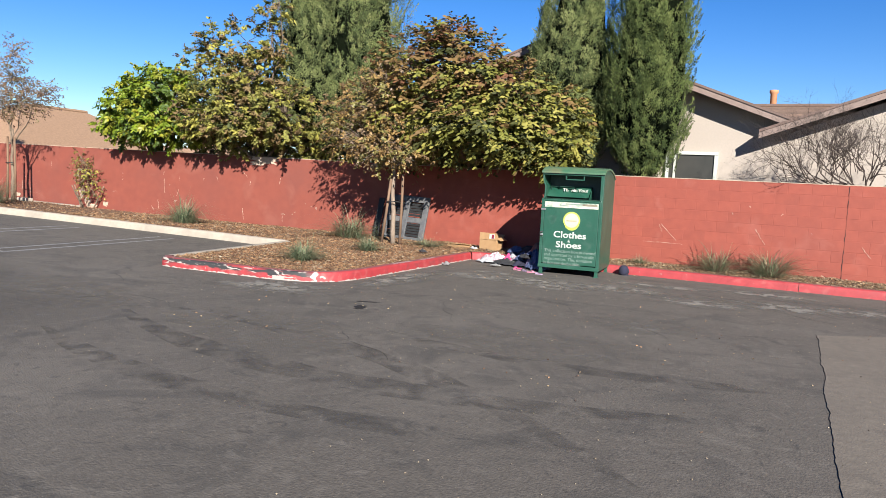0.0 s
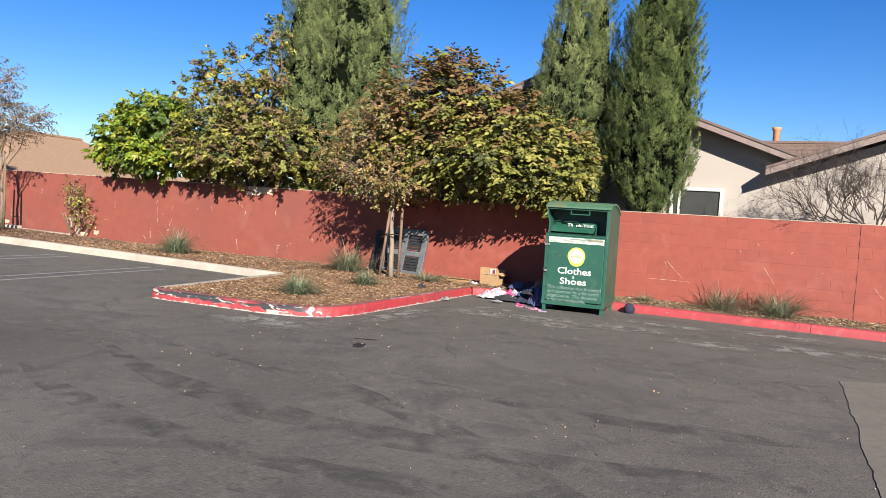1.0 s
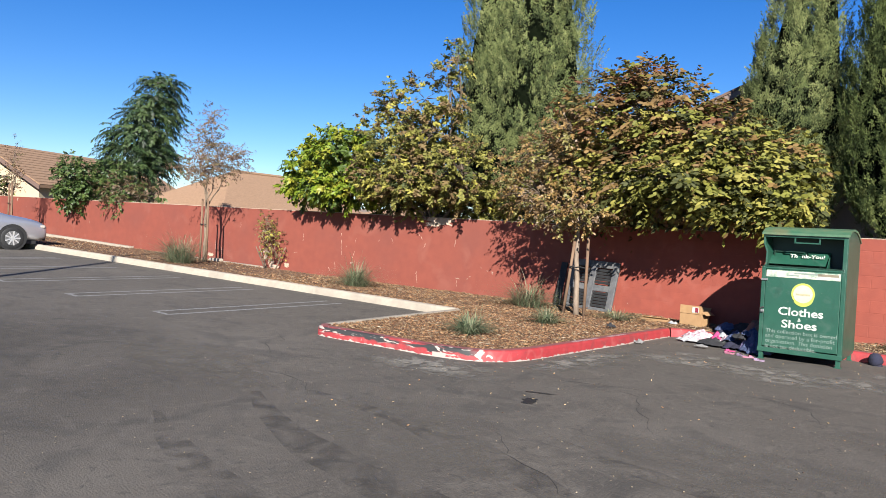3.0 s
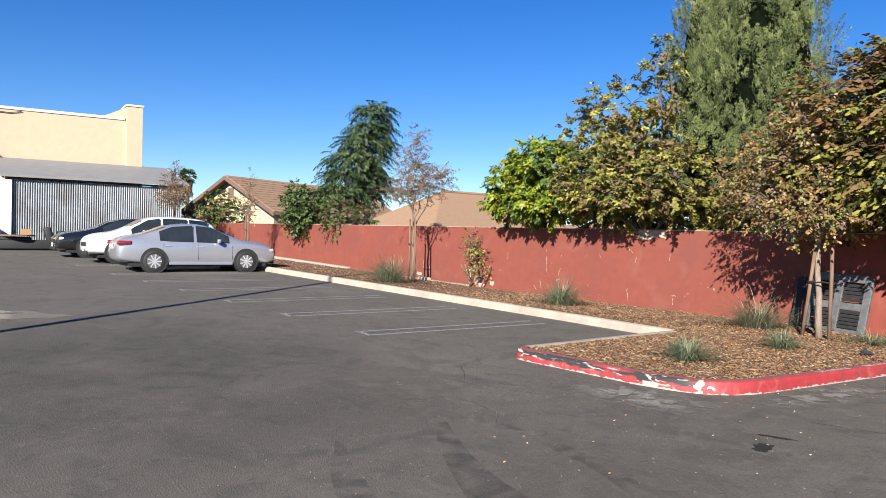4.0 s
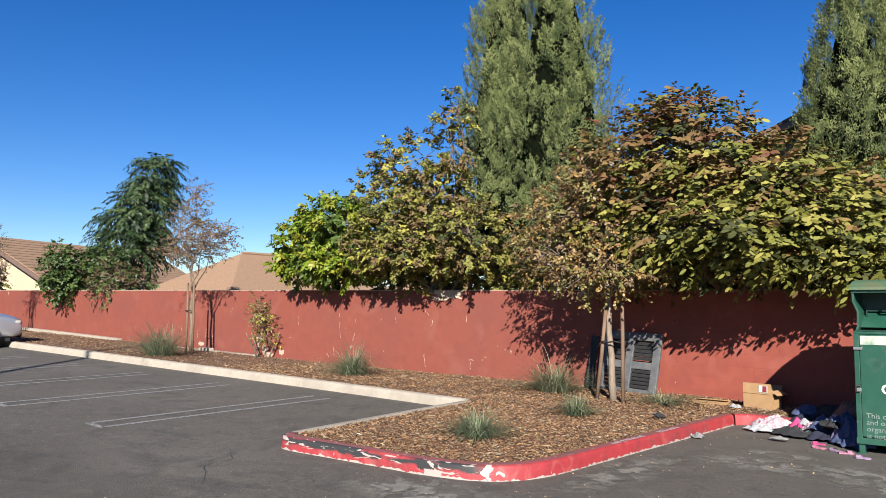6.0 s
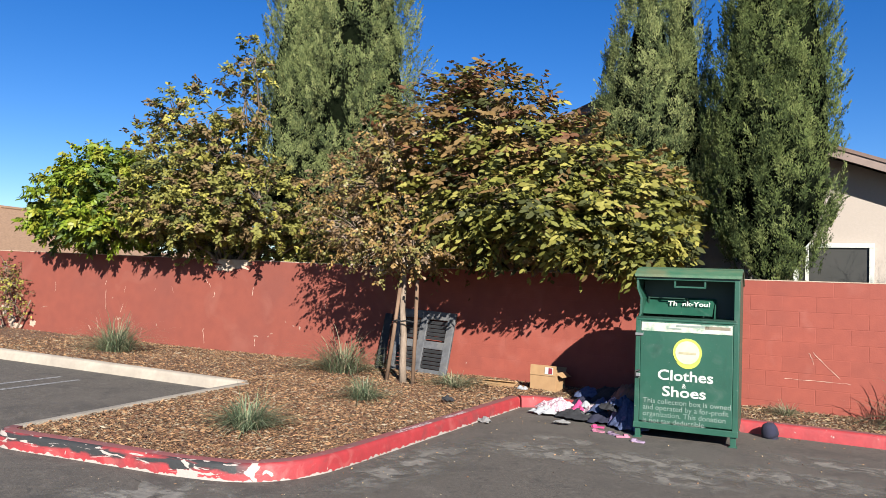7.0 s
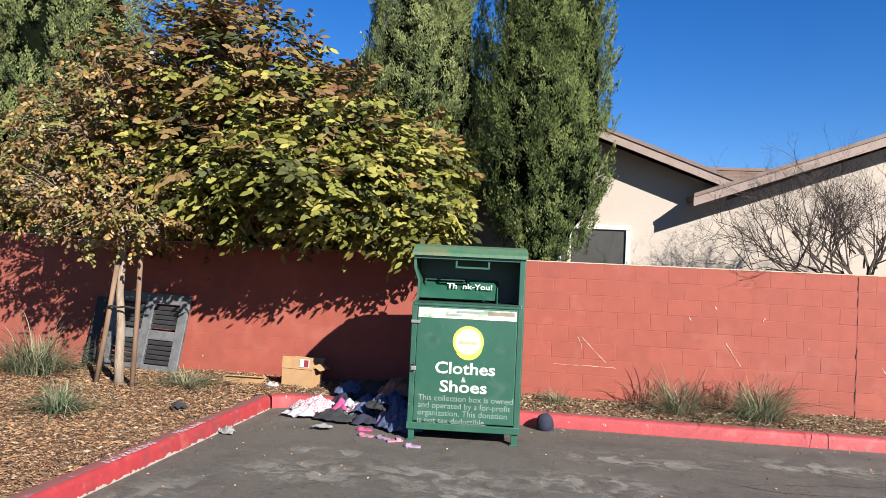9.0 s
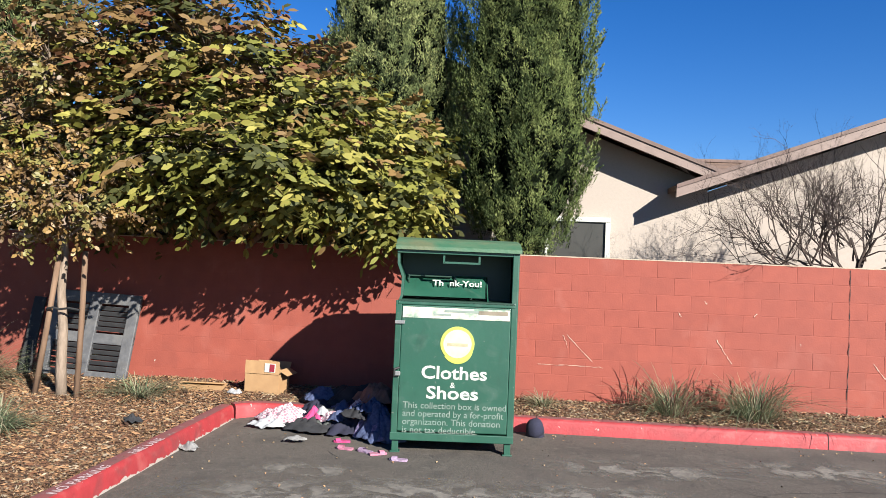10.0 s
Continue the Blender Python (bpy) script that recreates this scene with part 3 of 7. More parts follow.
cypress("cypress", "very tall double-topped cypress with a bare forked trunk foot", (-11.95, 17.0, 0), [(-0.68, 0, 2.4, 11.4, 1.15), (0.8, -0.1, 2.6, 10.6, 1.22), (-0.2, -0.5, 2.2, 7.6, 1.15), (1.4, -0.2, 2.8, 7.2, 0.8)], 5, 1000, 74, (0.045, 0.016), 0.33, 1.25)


def broadleaf(name, label, category, base, trunk_top, blobs, mats, tone, seed, leaf=(0.11, 0.045), per=60, trunk_r=0.06, twig_n=None, droop=0.3, shell=0.55, group="", stems=1, sprig=0.32, trunk_label="", bark=None, hang=0.0, dense=1.7, frond=False):
    """A tree: stems, limbs to every clump, twigs and sprigs of leaves. blobs: (x, y, z, rx, ry, rz, sprigs); tone(p, rng) picks the leaf colour."""
    rng = np.random.default_rng(seed)
    t = thing(name, label, category, group, at=base)
    B = np.array(base)
    top = np.array(trunk_top) - B
    bm = bmesh.new()
    for s in range(stems):
        off = rng.normal(size=3) * (0.12 if stems > 1 else 0.0) * np.array([1, 1, 0])
        pts = limb_points(off, top + off * 3, rng, 0.008)
        b_tube(bm, pts, [trunk_r * (1.15 - 0.5 * i / 5) for i in range(6)], 9)
    part("trunk", bm, bark or BARK, t, trunk_label, True)
    lm = bmesh.new()
    P, Dn, wh, Fc = [], [], [], []
    for bx, by, bz, rx, ry, rz, ns in blobs:
        c = np.array([bx, by, bz]) - B
        R = np.array([rx, ry, rz])
        b_tube(lm, limb_points(top * rng.uniform(0.75, 1.0), c, rng, 0.08), [trunk_r * 0.5 * (1 - 0.8 * i / 5) for i in range(6)], 5, False)
        for j in range(int(ns * dense)):
            u = rng.normal(size=3)
            u /= np.linalg.norm(u)
            q = c + R * u * (shell + (1 - shell) * rng.uniform() ** 0.5) * rng.uniform(0.85, 1.12)
            dirn = u * np.array([1, 1, 0.5]) + rng.normal(size=3) * 0.4 + np.array([0, 0, 0.15 - hang])
            dirn /= np.linalg.norm(dirn)
            if j % 3 == 0:
                b_tube(lm, limb_points(c + R * u * 0.1, q, rng, 0.06, 3), [0.012, 0.009, 0.007, 0.004], 3, False)
            m = per
            s = (np.linspace(0.05, 1.0, m) if frond else rng.uniform(0.0, 1.0, m))[:, None]
            curve = dirn * s * sprig + np.array([0, 0, -droop]) * s * s * sprig
            P.append(q + curve + rng.normal(size=(m, 3)) * 0.015)
            sd = np.cross(dirn, [0, 0, 1.0])
            sd = sd / (np.linalg.norm(sd) + 1e-6)
            sign = (np.where(np.arange(m) % 2, 1.0, -1.0) if frond else rng.choice([-1.0, 1.0], m))[:, None]
            Dn.append(dirn * 0.55 + sd * sign * 0.9 + np.array([0, 0, (-droop - hang) * (0.6 if frond else 1.0)]) + rng.normal(size=(m, 3)) * (0.16 if frond else 0.45))
            Fc.append(np.repeat((np.array([0.12, -0.15, 0.45]) + u * 0.9)[None], m, 0) + rng.normal(size=3) * (0.4 if frond else 0.5))
            wh.append(np.full(m, tone(q + B, rng)))
    part("branching", lm, bark or BARK, t, "", True)
    leaf_mesh("crown", np.concatenate(P), np.concatenate(Dn), leaf[0], leaf[1], mats, np.concatenate(wh), t, rng, 0.2, droop * 0.6, "", False, np.concatenate(Fc))
    return t


def nearer(blobs, k):
    """Clumps drawn towards the lot by the factor k."""
    return [(-1.92 + (x + 1.92) * k, 3.55 + (y - 3.55) * k, 1.7 + (z - 1.7) * k, a * k, b * k, c * k, n) for x, y, z, a, b, c, n in blobs]


BIG = leaf_mats(((0.24, 0.235, 0.045), (0.15, 0.155, 0.035)), ((0.36, 0.32, 0.075), (0.25, 0.23, 0.05)), ((0.25, 0.155, 0.055), (0.17, 0.105, 0.042)), ((0.23, 0.105, 0.05), (0.14, 0.066, 0.035)), ((0.08, 0.085, 0.025), (0.05, 0.055, 0.017)), trans=0.22, rough=0.65, spec=0.2)


def tone_big(p, rng):
    k = (p[2] - 2.0) / 3.4 + 0.12 * rng.normal() - 0.06 * (p[0] + 7)
    if k > 0.62:
        return rng.choice([2, 3, 0, 4], p=[0.42, 0.26, 0.2, 0.12])
    if k > 0.36:
        return rng.choice([0, 1, 2, 3, 4], p=[0.27, 0.18, 0.33, 0.06, 0.16])
    return rng.choice([0, 1, 2, 4], p=[0.42, 0.3, 0.1, 0.18])


broadleaf("shade_tree", "wide yellow-green tree with reddish top leaves overhanging the wall", "tree", (-7.2, 16.5, 0), (-7.2, 16.2, 2.2),
          [(-8.1, 14.9, 4.0, 0.95, 1.0, 0.85, 120), (-7.1, 14.8, 4.05, 1.0, 1.0, 0.72, 110), (-6.2, 15.0, 3.5, 0.95, 1.0, 0.68, 115), (-5.3, 15.2, 3.0, 0.85, 0.8, 0.62, 100),
           (-4.95, 15.05, 2.5, 0.55, 0.6, 0.5, 60), (-6.0, 14.75, 2.8, 0.9, 0.8, 0.68, 115), (-7.1, 14.5, 3.0, 1.0, 0.9, 0.8, 130), (-8.4, 14.9, 3.2, 0.95, 0.9, 0.9, 110), (-6.9, 15.0, 2.55, 0.95, 0.7, 0.36, 75),
           (-5.6, 15.0, 2.52, 0.7, 0.6, 0.36, 60), (-8.9, 15.4, 2.7, 0.8, 0.8, 0.7, 70), (-7.6, 15.0, 4.7, 0.5, 0.5, 0.38, 40), (-7.2, 16.0, 3.2, 1.7, 0.8, 1.0, 110), (-7.9, 15.4, 2.6, 0.9, 0.7, 0.4, 60), (-9.5, 16.1, 2.5, 0.9, 0.4, 0.45, 60), (-8.4, 16.2, 2.1, 0.9, 0.4, 0.4, 50), (-6.3, 13.95, 2.86, 0.6, 0.45, 0.26, 34), (-5.5, 14.4, 2.86, 0.45, 0.45, 0.26, 30), (-5.95, 14.35, 2.58, 0.55, 0.4, 0.24, 44), (-5.0, 14.95, 2.3, 0.35, 0.3, 0.3, 30)],
          BIG, tone_big, 11, (0.118, 0.058), 10, 0.11, droop=0.26, sprig=0.34, hang=0.0, dense=2.9, frond=True)

PALEBARK = mat("pale_bark", (0.31, 0.235, 0.175), (0.19, 0.14, 0.1), 30, 0.95, 0.5, 50, stretch=(1, 1, 0.25))
YOUNG = leaf_mats(((0.4200, 0.2700, 0.0900), (0.2520, 0.1500, 0.0585)), ((0.2310, 0.1450, 0.0675), (0.1470, 0.0900, 0.0450)), ((0.2835, 0.2500, 0.0765), (0.1890, 0.1600, 0.0495)), trans=0.2)
broadleaf("young_tree", "thin young staked tree with sparse brown autumn leaves", "tree", (-8.22, 14.15, 0.1), (-8.3, 14.15, 2.1),
          [(-8.6, 14.2, 2.3, 0.8, 0.8, 0.5, 108), (-9.2, 14.2, 2.5, 0.85, 0.8, 0.6, 108), (-8.1, 14.1, 2.45, 0.7, 0.7, 0.5, 87), (-8.9, 14.2, 3.2, 0.85, 0.8, 0.65, 108), (-8.5, 14.1, 3.7, 0.55, 0.6, 0.6, 58), (-9.6, 14.3, 3.1, 0.6, 0.6, 0.6, 58), (-7.9, 14.0, 2.1, 0.5, 0.5, 0.25, 43)],
          YOUNG, lambda p, r: r.choice([0, 1, 2], p=[0.4, 0.35, 0.25]), 12, (0.055, 0.036), 15, 0.052, droop=0.3, sprig=0.24, shell=0.2, group="staked young trees", trunk_label="slim pale brown trunk", bark=PALEBARK)

CITRUS = leaf_mats(((0.260, 0.325, 0.023), (0.169, 0.247, 0.023)), ((0.390, 0.377, 0.039), (0.286, 0.312, 0.039)), ((0.091, 0.143, 0.021), (0.065, 0.104, 0.018)), trans=0.3)
broadleaf("citrus_tree", "bright yellow-green rounded citrus tree behind the wall", "tree", (-16.5, 15.3, 0), (-16.5, 15.2, 2.0),
          nearer([(-17.35, 15.3, 3.2, 1.15, 1.0, 0.95, 130), (-16.4, 15.3, 3.3, 1.15, 1.0, 1.0, 120), (-16.9, 15.4, 3.8, 0.95, 0.9, 0.6, 80), (-18.0, 15.2, 2.85, 0.65, 0.7, 0.5, 60), (-15.9, 15.2, 2.7, 0.9, 0.7, 0.42, 60), (-17.2, 14.8, 2.75, 1.1, 0.4, 0.25, 60)], 0.945),
          CITRUS, lambda p, r: r.choice([0, 1, 2], p=[0.5, 0.25, 0.25]), 13, (0.12, 0.058), 26, 0.08, droop=0.35, sprig=0.26)

DULL = leaf_mats(((0.27, 0.255, 0.06), (0.18, 0.175, 0.045)), ((0.26, 0.18, 0.075), (0.17, 0.115, 0.055)), ((0.43, 0.38, 0.085), (0.31, 0.29, 0.06)), ((0.1, 0.115, 0.034), (0.06, 0.072, 0.024)), trans=0.2, spec=0.2, rough=0.65)
broadleaf("walnut_tree", "dull olive and brown leafed tree with thin upright shoots", "tree", (-13.1, 15.6, 0), (-13.1, 15.4, 2.1),
          nearer([(-15.2, 15.9, 3.3, 1.2, 1.0, 0.85, 130), (-14.0, 15.9, 3.25, 1.2, 1.0, 0.8, 130), (-12.9, 16.0, 3.2, 0.9, 0.8, 0.72, 80), (-15.0, 16.0, 4.1, 1.0, 0.9, 0.7, 90), (-13.9, 16.0, 4.2, 0.8, 0.8, 0.8, 60), (-14.6, 16.1, 2.9, 1.5, 0.8, 0.35, 70), (-14.8, 15.5, 2.8, 1.3, 0.4, 0.25, 80), (-13.6, 16.8, 2.65, 1.2, 0.5, 0.4, 80), (-15.6, 16.7, 2.4, 1.3, 0.5, 0.5, 90), (-11.9, 16.9, 2.7, 1.0, 0.4, 0.35, 40), (-13.8, 17.2, 2.2, 1.8, 0.25, 0.35, 110), (-11.6, 17.3, 2.25, 1.0, 0.25, 0.35, 60),
           (-15.5, 16.1, 5.1, 0.5, 0.5, 0.7, 26), (-14.4, 16.1, 5.2, 0.5, 0.5, 0.7, 24), (-13.5, 16.1, 5.4, 0.3, 0.3, 0.9, 24), (-13.2, 16.0, 6.2, 0.2, 0.2, 0.4, 8), (-16.2, 16.1, 4.6, 0.4, 0.4, 0.5, 16)], 0.9),
          DULL, lambda p, r: r.choice([0, 1, 2, 3], p=[0.35, 0.25, 0.25, 0.15]), 14, (0.085, 0.042), 31, 0.09, droop=0.2, sprig=0.3, dense=1.9)

RUSTY = leaf_mats(((0.28, 0.165, 0.085), (0.18, 0.105, 0.06)), ((0.2, 0.13, 0.095), (0.15, 0.095, 0.075)), ((0.235, 0.18, 0.075), (0.155, 0.125, 0.06)), trans=0.2)


def sapling(label, x, y, top, spread, seed, sprigs):
    z = bed_z(x)
    return broadleaf("young_tree", label, "tree", (x, y, z), (x, y, z + (top - z) * 0.45),
                     [(x - 0.25 * spread, y, z + (top - z) * 0.58, 0.55 * spread, 0.5 * spread, 0.4, sprigs), (x + 0.3 * spread, y, z + (top - z) * 0.62, 0.5 * spread, 0.5 * spread, 0.45, sprigs),
                      (x, y, z + (top - z) * 0.75, 0.35 * spread, 0.35 * spread, 0.55, sprigs), (x + 0.1, y, z + (top - z) * 0.9, 0.15 * spread, 0.15 * spread, 0.45, sprigs // 3), (x + 0.75 * spread, y, z + (top - z) * 0.66, 0.22 * spread, 0.2 * spread, 0.25, sprigs // 3)],
                     RUSTY, lambda p, r: r.choice([0, 1, 2], p=[0.4, 0.35, 0.25]), seed, (0.05, 0.028), 11, 0.045, droop=0.2, sprig=0.26, shell=0.15, group="staked young trees")


sapling("young staked tree with sparse rusty leaves and bare twigs", -19.9, 13.1, 5.0, 1.8, 21, 100)
sapling("thin staked young tree nearly bare of leaves", -30.0, 11.3, 4.2, 0.7, 22, 18)
sapling("thin young tree with rusty leaves before the shed", -34.5, 9.4, 4.8, 1.5, 23, 90)
broadleaf("shrub", "small leggy shrub with sparse reddish leaves at the wall", "shrub", (-18.3, 14.25, bed_z(-18.3)), (-18.3, 14.25, 1.0),
          [(-18.3, 14.2, 1.3, 0.38, 0.3, 0.5, 40), (-18.5, 14.2, 1.7, 0.28, 0.25, 0.35, 22), (-18.1, 14.2, 0.9, 0.25, 0.2, 0.3, 16)],
          RUSTY + DULL, lambda p, r: r.choice([0, 2, 3, 5]), 24, (0.06, 0.03), 10, 0.02, sprig=0.2, shell=0.1, stems=3)

FERN = leaf_mats(((0.0540, 0.0947, 0.0302), (0.0324, 0.0614, 0.0216)), ((0.0864, 0.1280, 0.0382), (0.0598, 0.0947, 0.0302)), ((0.0238, 0.0422, 0.0151), (0.0173, 0.0311, 0.0122)), trans=0.2)
broadleaf("feather_tree", "tall dark green tree with layered feathery leaves", "tree", (-28.9, 15.9, 0.5), (-28.9, 15.9, 3.2),
          nearer([(-32.7, 18.0, 7.75, 0.5, 0.6, 0.3, 60), (-32.7, 17.8, 6.9, 0.8, 0.85, 0.22, 70), (-32.7, 17.5, 6.2, 1.0, 1.1, 0.25, 90), (-32.8, 17.2, 5.4, 1.1, 1.3, 0.25, 100), (-32.8, 17.2, 4.6, 1.1, 1.45, 0.25, 100), (-32.8, 16.9, 3.8, 1.1, 1.3, 0.3, 90), (-32.7, 18.0, 4.2, 0.8, 0.8, 0.4, 50), (-32.7, 17.5, 5.6, 0.6, 0.7, 1.2, 60), (-32.9, 16.5, 3.1, 0.8, 0.7, 0.35, 40)], 0.88),
          FERN, lambda p, r: r.choice([0, 1, 2], p=[0.4, 0.3, 0.3]), 31, (0.15, 0.045), 26, 0.06, droop=0.55, sprig=0.62, hang=0.12, stems=4, shell=0.5, dense=1.3, frond=True)
SHRUB = leaf_mats(((0.065, 0.111, 0.026), (0.039, 0.072, 0.019)), ((0.111, 0.156, 0.039), (0.065, 0.104, 0.026)), ((0.143, 0.098, 0.046), (0.104, 0.065, 0.033)), trans=0.2)
broadleaf("shrub", "dark green shrub spilling over the red wall", "shrub", (-28.3, 13.7, 0.4), (-28.3, 13.6, 2.0),
          [(-28.6, 13.3, 2.7, 0.6, 0.7, 0.75, 110), (-28.1, 14.0, 3.1, 0.5, 0.5, 0.75, 80), (-28.6, 12.9, 2.3, 0.5, 0.55, 0.5, 60), (-28.7, 12.8, 3.0, 0.45, 0.5, 0.7, 70)], SHRUB, lambda p, r: r.choice([0, 1]), 32, (0.12, 0.06), 14, 0.06, sprig=0.3)
broadleaf("shrub", "brownish green shrub drooping over the red wall", "shrub", (-27.0, 14.3, 0.4), (-27.0, 14.2, 2.0),
          [(-27.2, 14.0, 2.6, 0.9, 0.9, 0.45, 70), (-26.5, 13.6, 2.1, 0.6, 0.4, 0.35, 40), (-26.2, 14.3, 2.4, 0.8, 0.6, 0.4, 40)], SHRUB, lambda p, r: r.choice([1, 2], p=[0.35, 0.65]), 33, (0.11, 0.05), 12, 0.05, sprig=0.3)
broadleaf("shrub", "mixed olive shrub beside the tan house", "shrub", (-38.0, 12.0, 0.8), (-38.0, 12.0, 2.0),
          [(-38.0, 11.6, 2.3, 0.9, 0.9, 0.8, 80), (-37.8, 12.6, 2.7, 0.9, 0.9, 0.8, 80), (-38.2, 12.2, 3.3, 0.6, 0.6, 0.5, 30)], SHRUB + DULL, lambda p, r: r.choice([0, 1, 3, 4]), 34, (0.14, 0.07), 14, 0.06, sprig=0.35)

# ---- grasses ----
GRASS = leaf_mats(((0.3240, 0.3800, 0.2090), (0.1426, 0.1898, 0.1037)), ((0.3564, 0.3234, 0.2001), (0.2333, 0.2039, 0.1260)), ((0.1231, 0.1687, 0.0889), (0.0778, 0.1125, 0.0593)), trans=0.3, rough=0.6)
DRYGRASS = leaf_mats(((0.16, 0.06, 0.05), (0.09, 0.035, 0.03)), trans=0.1)


def grass_tuft(label, x, y, z, h, r, n, seed, dry=0.3, red=0):
    """Arching narrow blades from one crown, each a strip of three pieces."""
    rng = np.random.default_rng(seed)
    n, r, h = int(n * 1.5), r * 1.25, h * 0.84
    v, f, w = [], [], []
    for i in range(n + red):
        a = rng.uniform(0, 2 * math.pi)
        p0 = np.array([math.cos(a), math.sin(a), 0]) * r * 0.3 * rng.uniform()
        out = np.array([math.cos(a + rng.normal() * 0.5), math.sin(a + rng.normal() * 0.5), 0])
        hh, rr = h * rng.uniform(0.35, 1.05) * (1.3 if rng.uniform() < 0.12 else 1.0), r * rng.uniform(0.1, 1.0) ** 0.8
        if i >= n:
            hh, rr = h * rng.uniform(0.9, 1.4), r * rng.uniform(0.5, 1.0)
        sd = np.array([-out[1], out[0], 0]) * rng.uniform(0.0022, 0.0042)
        b = 6 * 2 * i
        curl = np.array([-out[1], out[0], 0]) * rng.normal() * 0.25 * rr
        bend = rng.uniform(0.75, 1.25) * (0.45 + 0.75 * rr / r)
        for k, wd in ((0, 1), (0.22, 1), (0.45, 1), (0.66, 0.9), (0.85, 0.6), (1, 0.12)):
            q = p0 + out * rr * k ** 1.15 + curl * k * k + np.array([0, 0, max(0.01, hh * (1.7 * k - bend * 1.15 * k * k))])
            v += [q - sd * wd, q + sd * wd]
        f += [(b + 2 * g, b + 2 * g + 1, b + 2 * g + 3, b + 2 * g + 2) for g in range(5)]
        w += [3 if i >= n else (1 if rng.uniform() < dry * 0.7 else rng.choice([0, 2]))] * 5
    ob = part("grass_tuft", (v, f), GRASS + DRYGRASS)
    ob.data.polygons.foreach_set("material_index", w)
    ob.matrix_world = pose(x, y, z)
    return tagged(ob, label, "grass tuft", "grass tufts")


grass_tuft("grey-green clump of ornamental grass in the island mulch", -7.76, 10.4, 0.15, 0.42, 0.42, 420, 1)
grass_tuft("small grey-green clump of ornamental grass", -7.87, 12.6, 0.16, 0.36, 0.36, 300, 2)
grass_tuft("tall grass clump with dry seed stalks by the young tree", -9.5, 14.35, 0.19, 0.7, 0.8, 480, 3, 0.45, 25)
grass_tuft("grey-green clump of ornamental grass near the white kerb", -13.6, 13.3, 0.25, 0.8, 0.66, 480, 4)
grass_tuft("large pale clump of ornamental grass near the white kerb", -19.2, 12.0, 0.44, 1.0, 0.95, 520, 5, 0.4)
grass_tuft("thin flattened grass clump in the mulch", -7.55, 14.5, 0.16, 0.26, 0.55, 200, 6, 0.6)
grass_tuft("ornamental grass with dark red dry blades against the block wall", -1.65, 15.2, 0.15, 0.55, 0.62, 210, 7, 0.5, 34)
grass_tuft("wide arching ornamental grass with red dry blades", -0.72, 15.22, 0.15, 0.6, 0.7, 300, 8, 0.5, 30)
grass_tuft("small yellowed grass behind the kerb", -3.1, 15.3, 0.15, 0.2, 0.3, 120, 9, 0.8)

# ---- bare shrub over the east wall ----
def bare_shrub():
    rng = np.random.default_rng(41)
    t = thing("bare_shrub", "leafless twiggy shrub leaning over the block wall", "shrub", at=(0.72, 16.15, 0))
    bm = bmesh.new()
    b_tube(bm, [(0, 0, 0), (-0.02, 0, 1.0), (0, -0.05, 1.75)], [0.07, 0.06, 0.05], 7)
    part("trunk", bm, TWIG, t, "", True)
    tw = bmesh.new()

    def grow(p, d, L, r, depth):
        q = p + d * L
        if depth > 0 and q[2] < 1.9:
            return
        mid = (p + q) / 2 + rng.normal(size=3) * L * 0.08
        b_tube(tw, [p, mid, q], [r, r * 0.8, r * 0.62], 4 if depth < 3 else 3, False)
        if depth >= 3 and p[2] < 1.97 and rng.uniform() < 0.8:
            return
        if depth >= 7:
            return
        for k in range(3 if depth < 2 else 2 + (rng.uniform() < 0.3)):
            nd = d * 0.8 + rng.normal(size=3) * np.array([0.5, 0.3, 0.42]) + np.array([-0.05, 0, 0.16])
            nd /= np.linalg.norm(nd)
            grow(p + (q - p) * rng.uniform(0.5, 1.0), nd, L * rng.uniform(0.6, 0.85), r * 0.6, depth + 1)
    for d, far in (((-0.9, -0.15, 0.35), 0.8), ((-0.6, 0, 0.8), 0.65), ((-0.15, -0.1, 1), 0.6), ((0.35, 0, 0.9), 0.62), ((-0.85, -0.2, 0.12), 0.85), ((0.8, -0.1, 0.5), 0.65), ((-0.6, -0.2, 0.45), 0.75), ((0.1, -0.15, 0.6), 0.6), ((-1.0, 0.1, 0.2), 0.9), ((-0.8, 0.1, 0.55), 0.8), ((0.6, -0.1, 0.3), 0.65), ((-1.0, -0.05, 0.3), 0.95)):
        d = np.array(d)
        grow(np.array([0, -0.05, 1.7]), d / np.linalg.norm(d), far, 0.022, 0)
    for k in range(26):
        a = rng.uniform(-2.0, 0.9)
        p = np.array([a * 0.75, rng.uniform(-0.15, 0.15), 1.9 + 0.45 * rng.uniform()])
        d = np.array([a * 0.3 + rng.normal() * 0.2, rng.normal() * 0.12, 1.0])
        L = rng.uniform(0.4, 1.15) * (1.15 - 0.3 * abs(a + 0.1))
        q = p + d * L
        b_tube(tw, [p, (p + q) / 2 + rng.normal(size=3) * 0.06, q], [0.007, 0.005, 0.002], 3, False)
        for s in range(4):
            e = p + (q - p) * rng.uniform(0.3, 0.9)
            g = d * 0.6 + rng.normal(size=3) * 0.6
            b_tube(tw, [e, e + g * rng.uniform(0.12, 0.3)], [0.004, 0.0018], 3, False)
    part("twig_crown", tw, TWIG, t)


TWIG = mat("dark_twig", (0.065, 0.043, 0.034), (0.04, 0.027, 0.022), 20, 0.9)
bare_shrub()


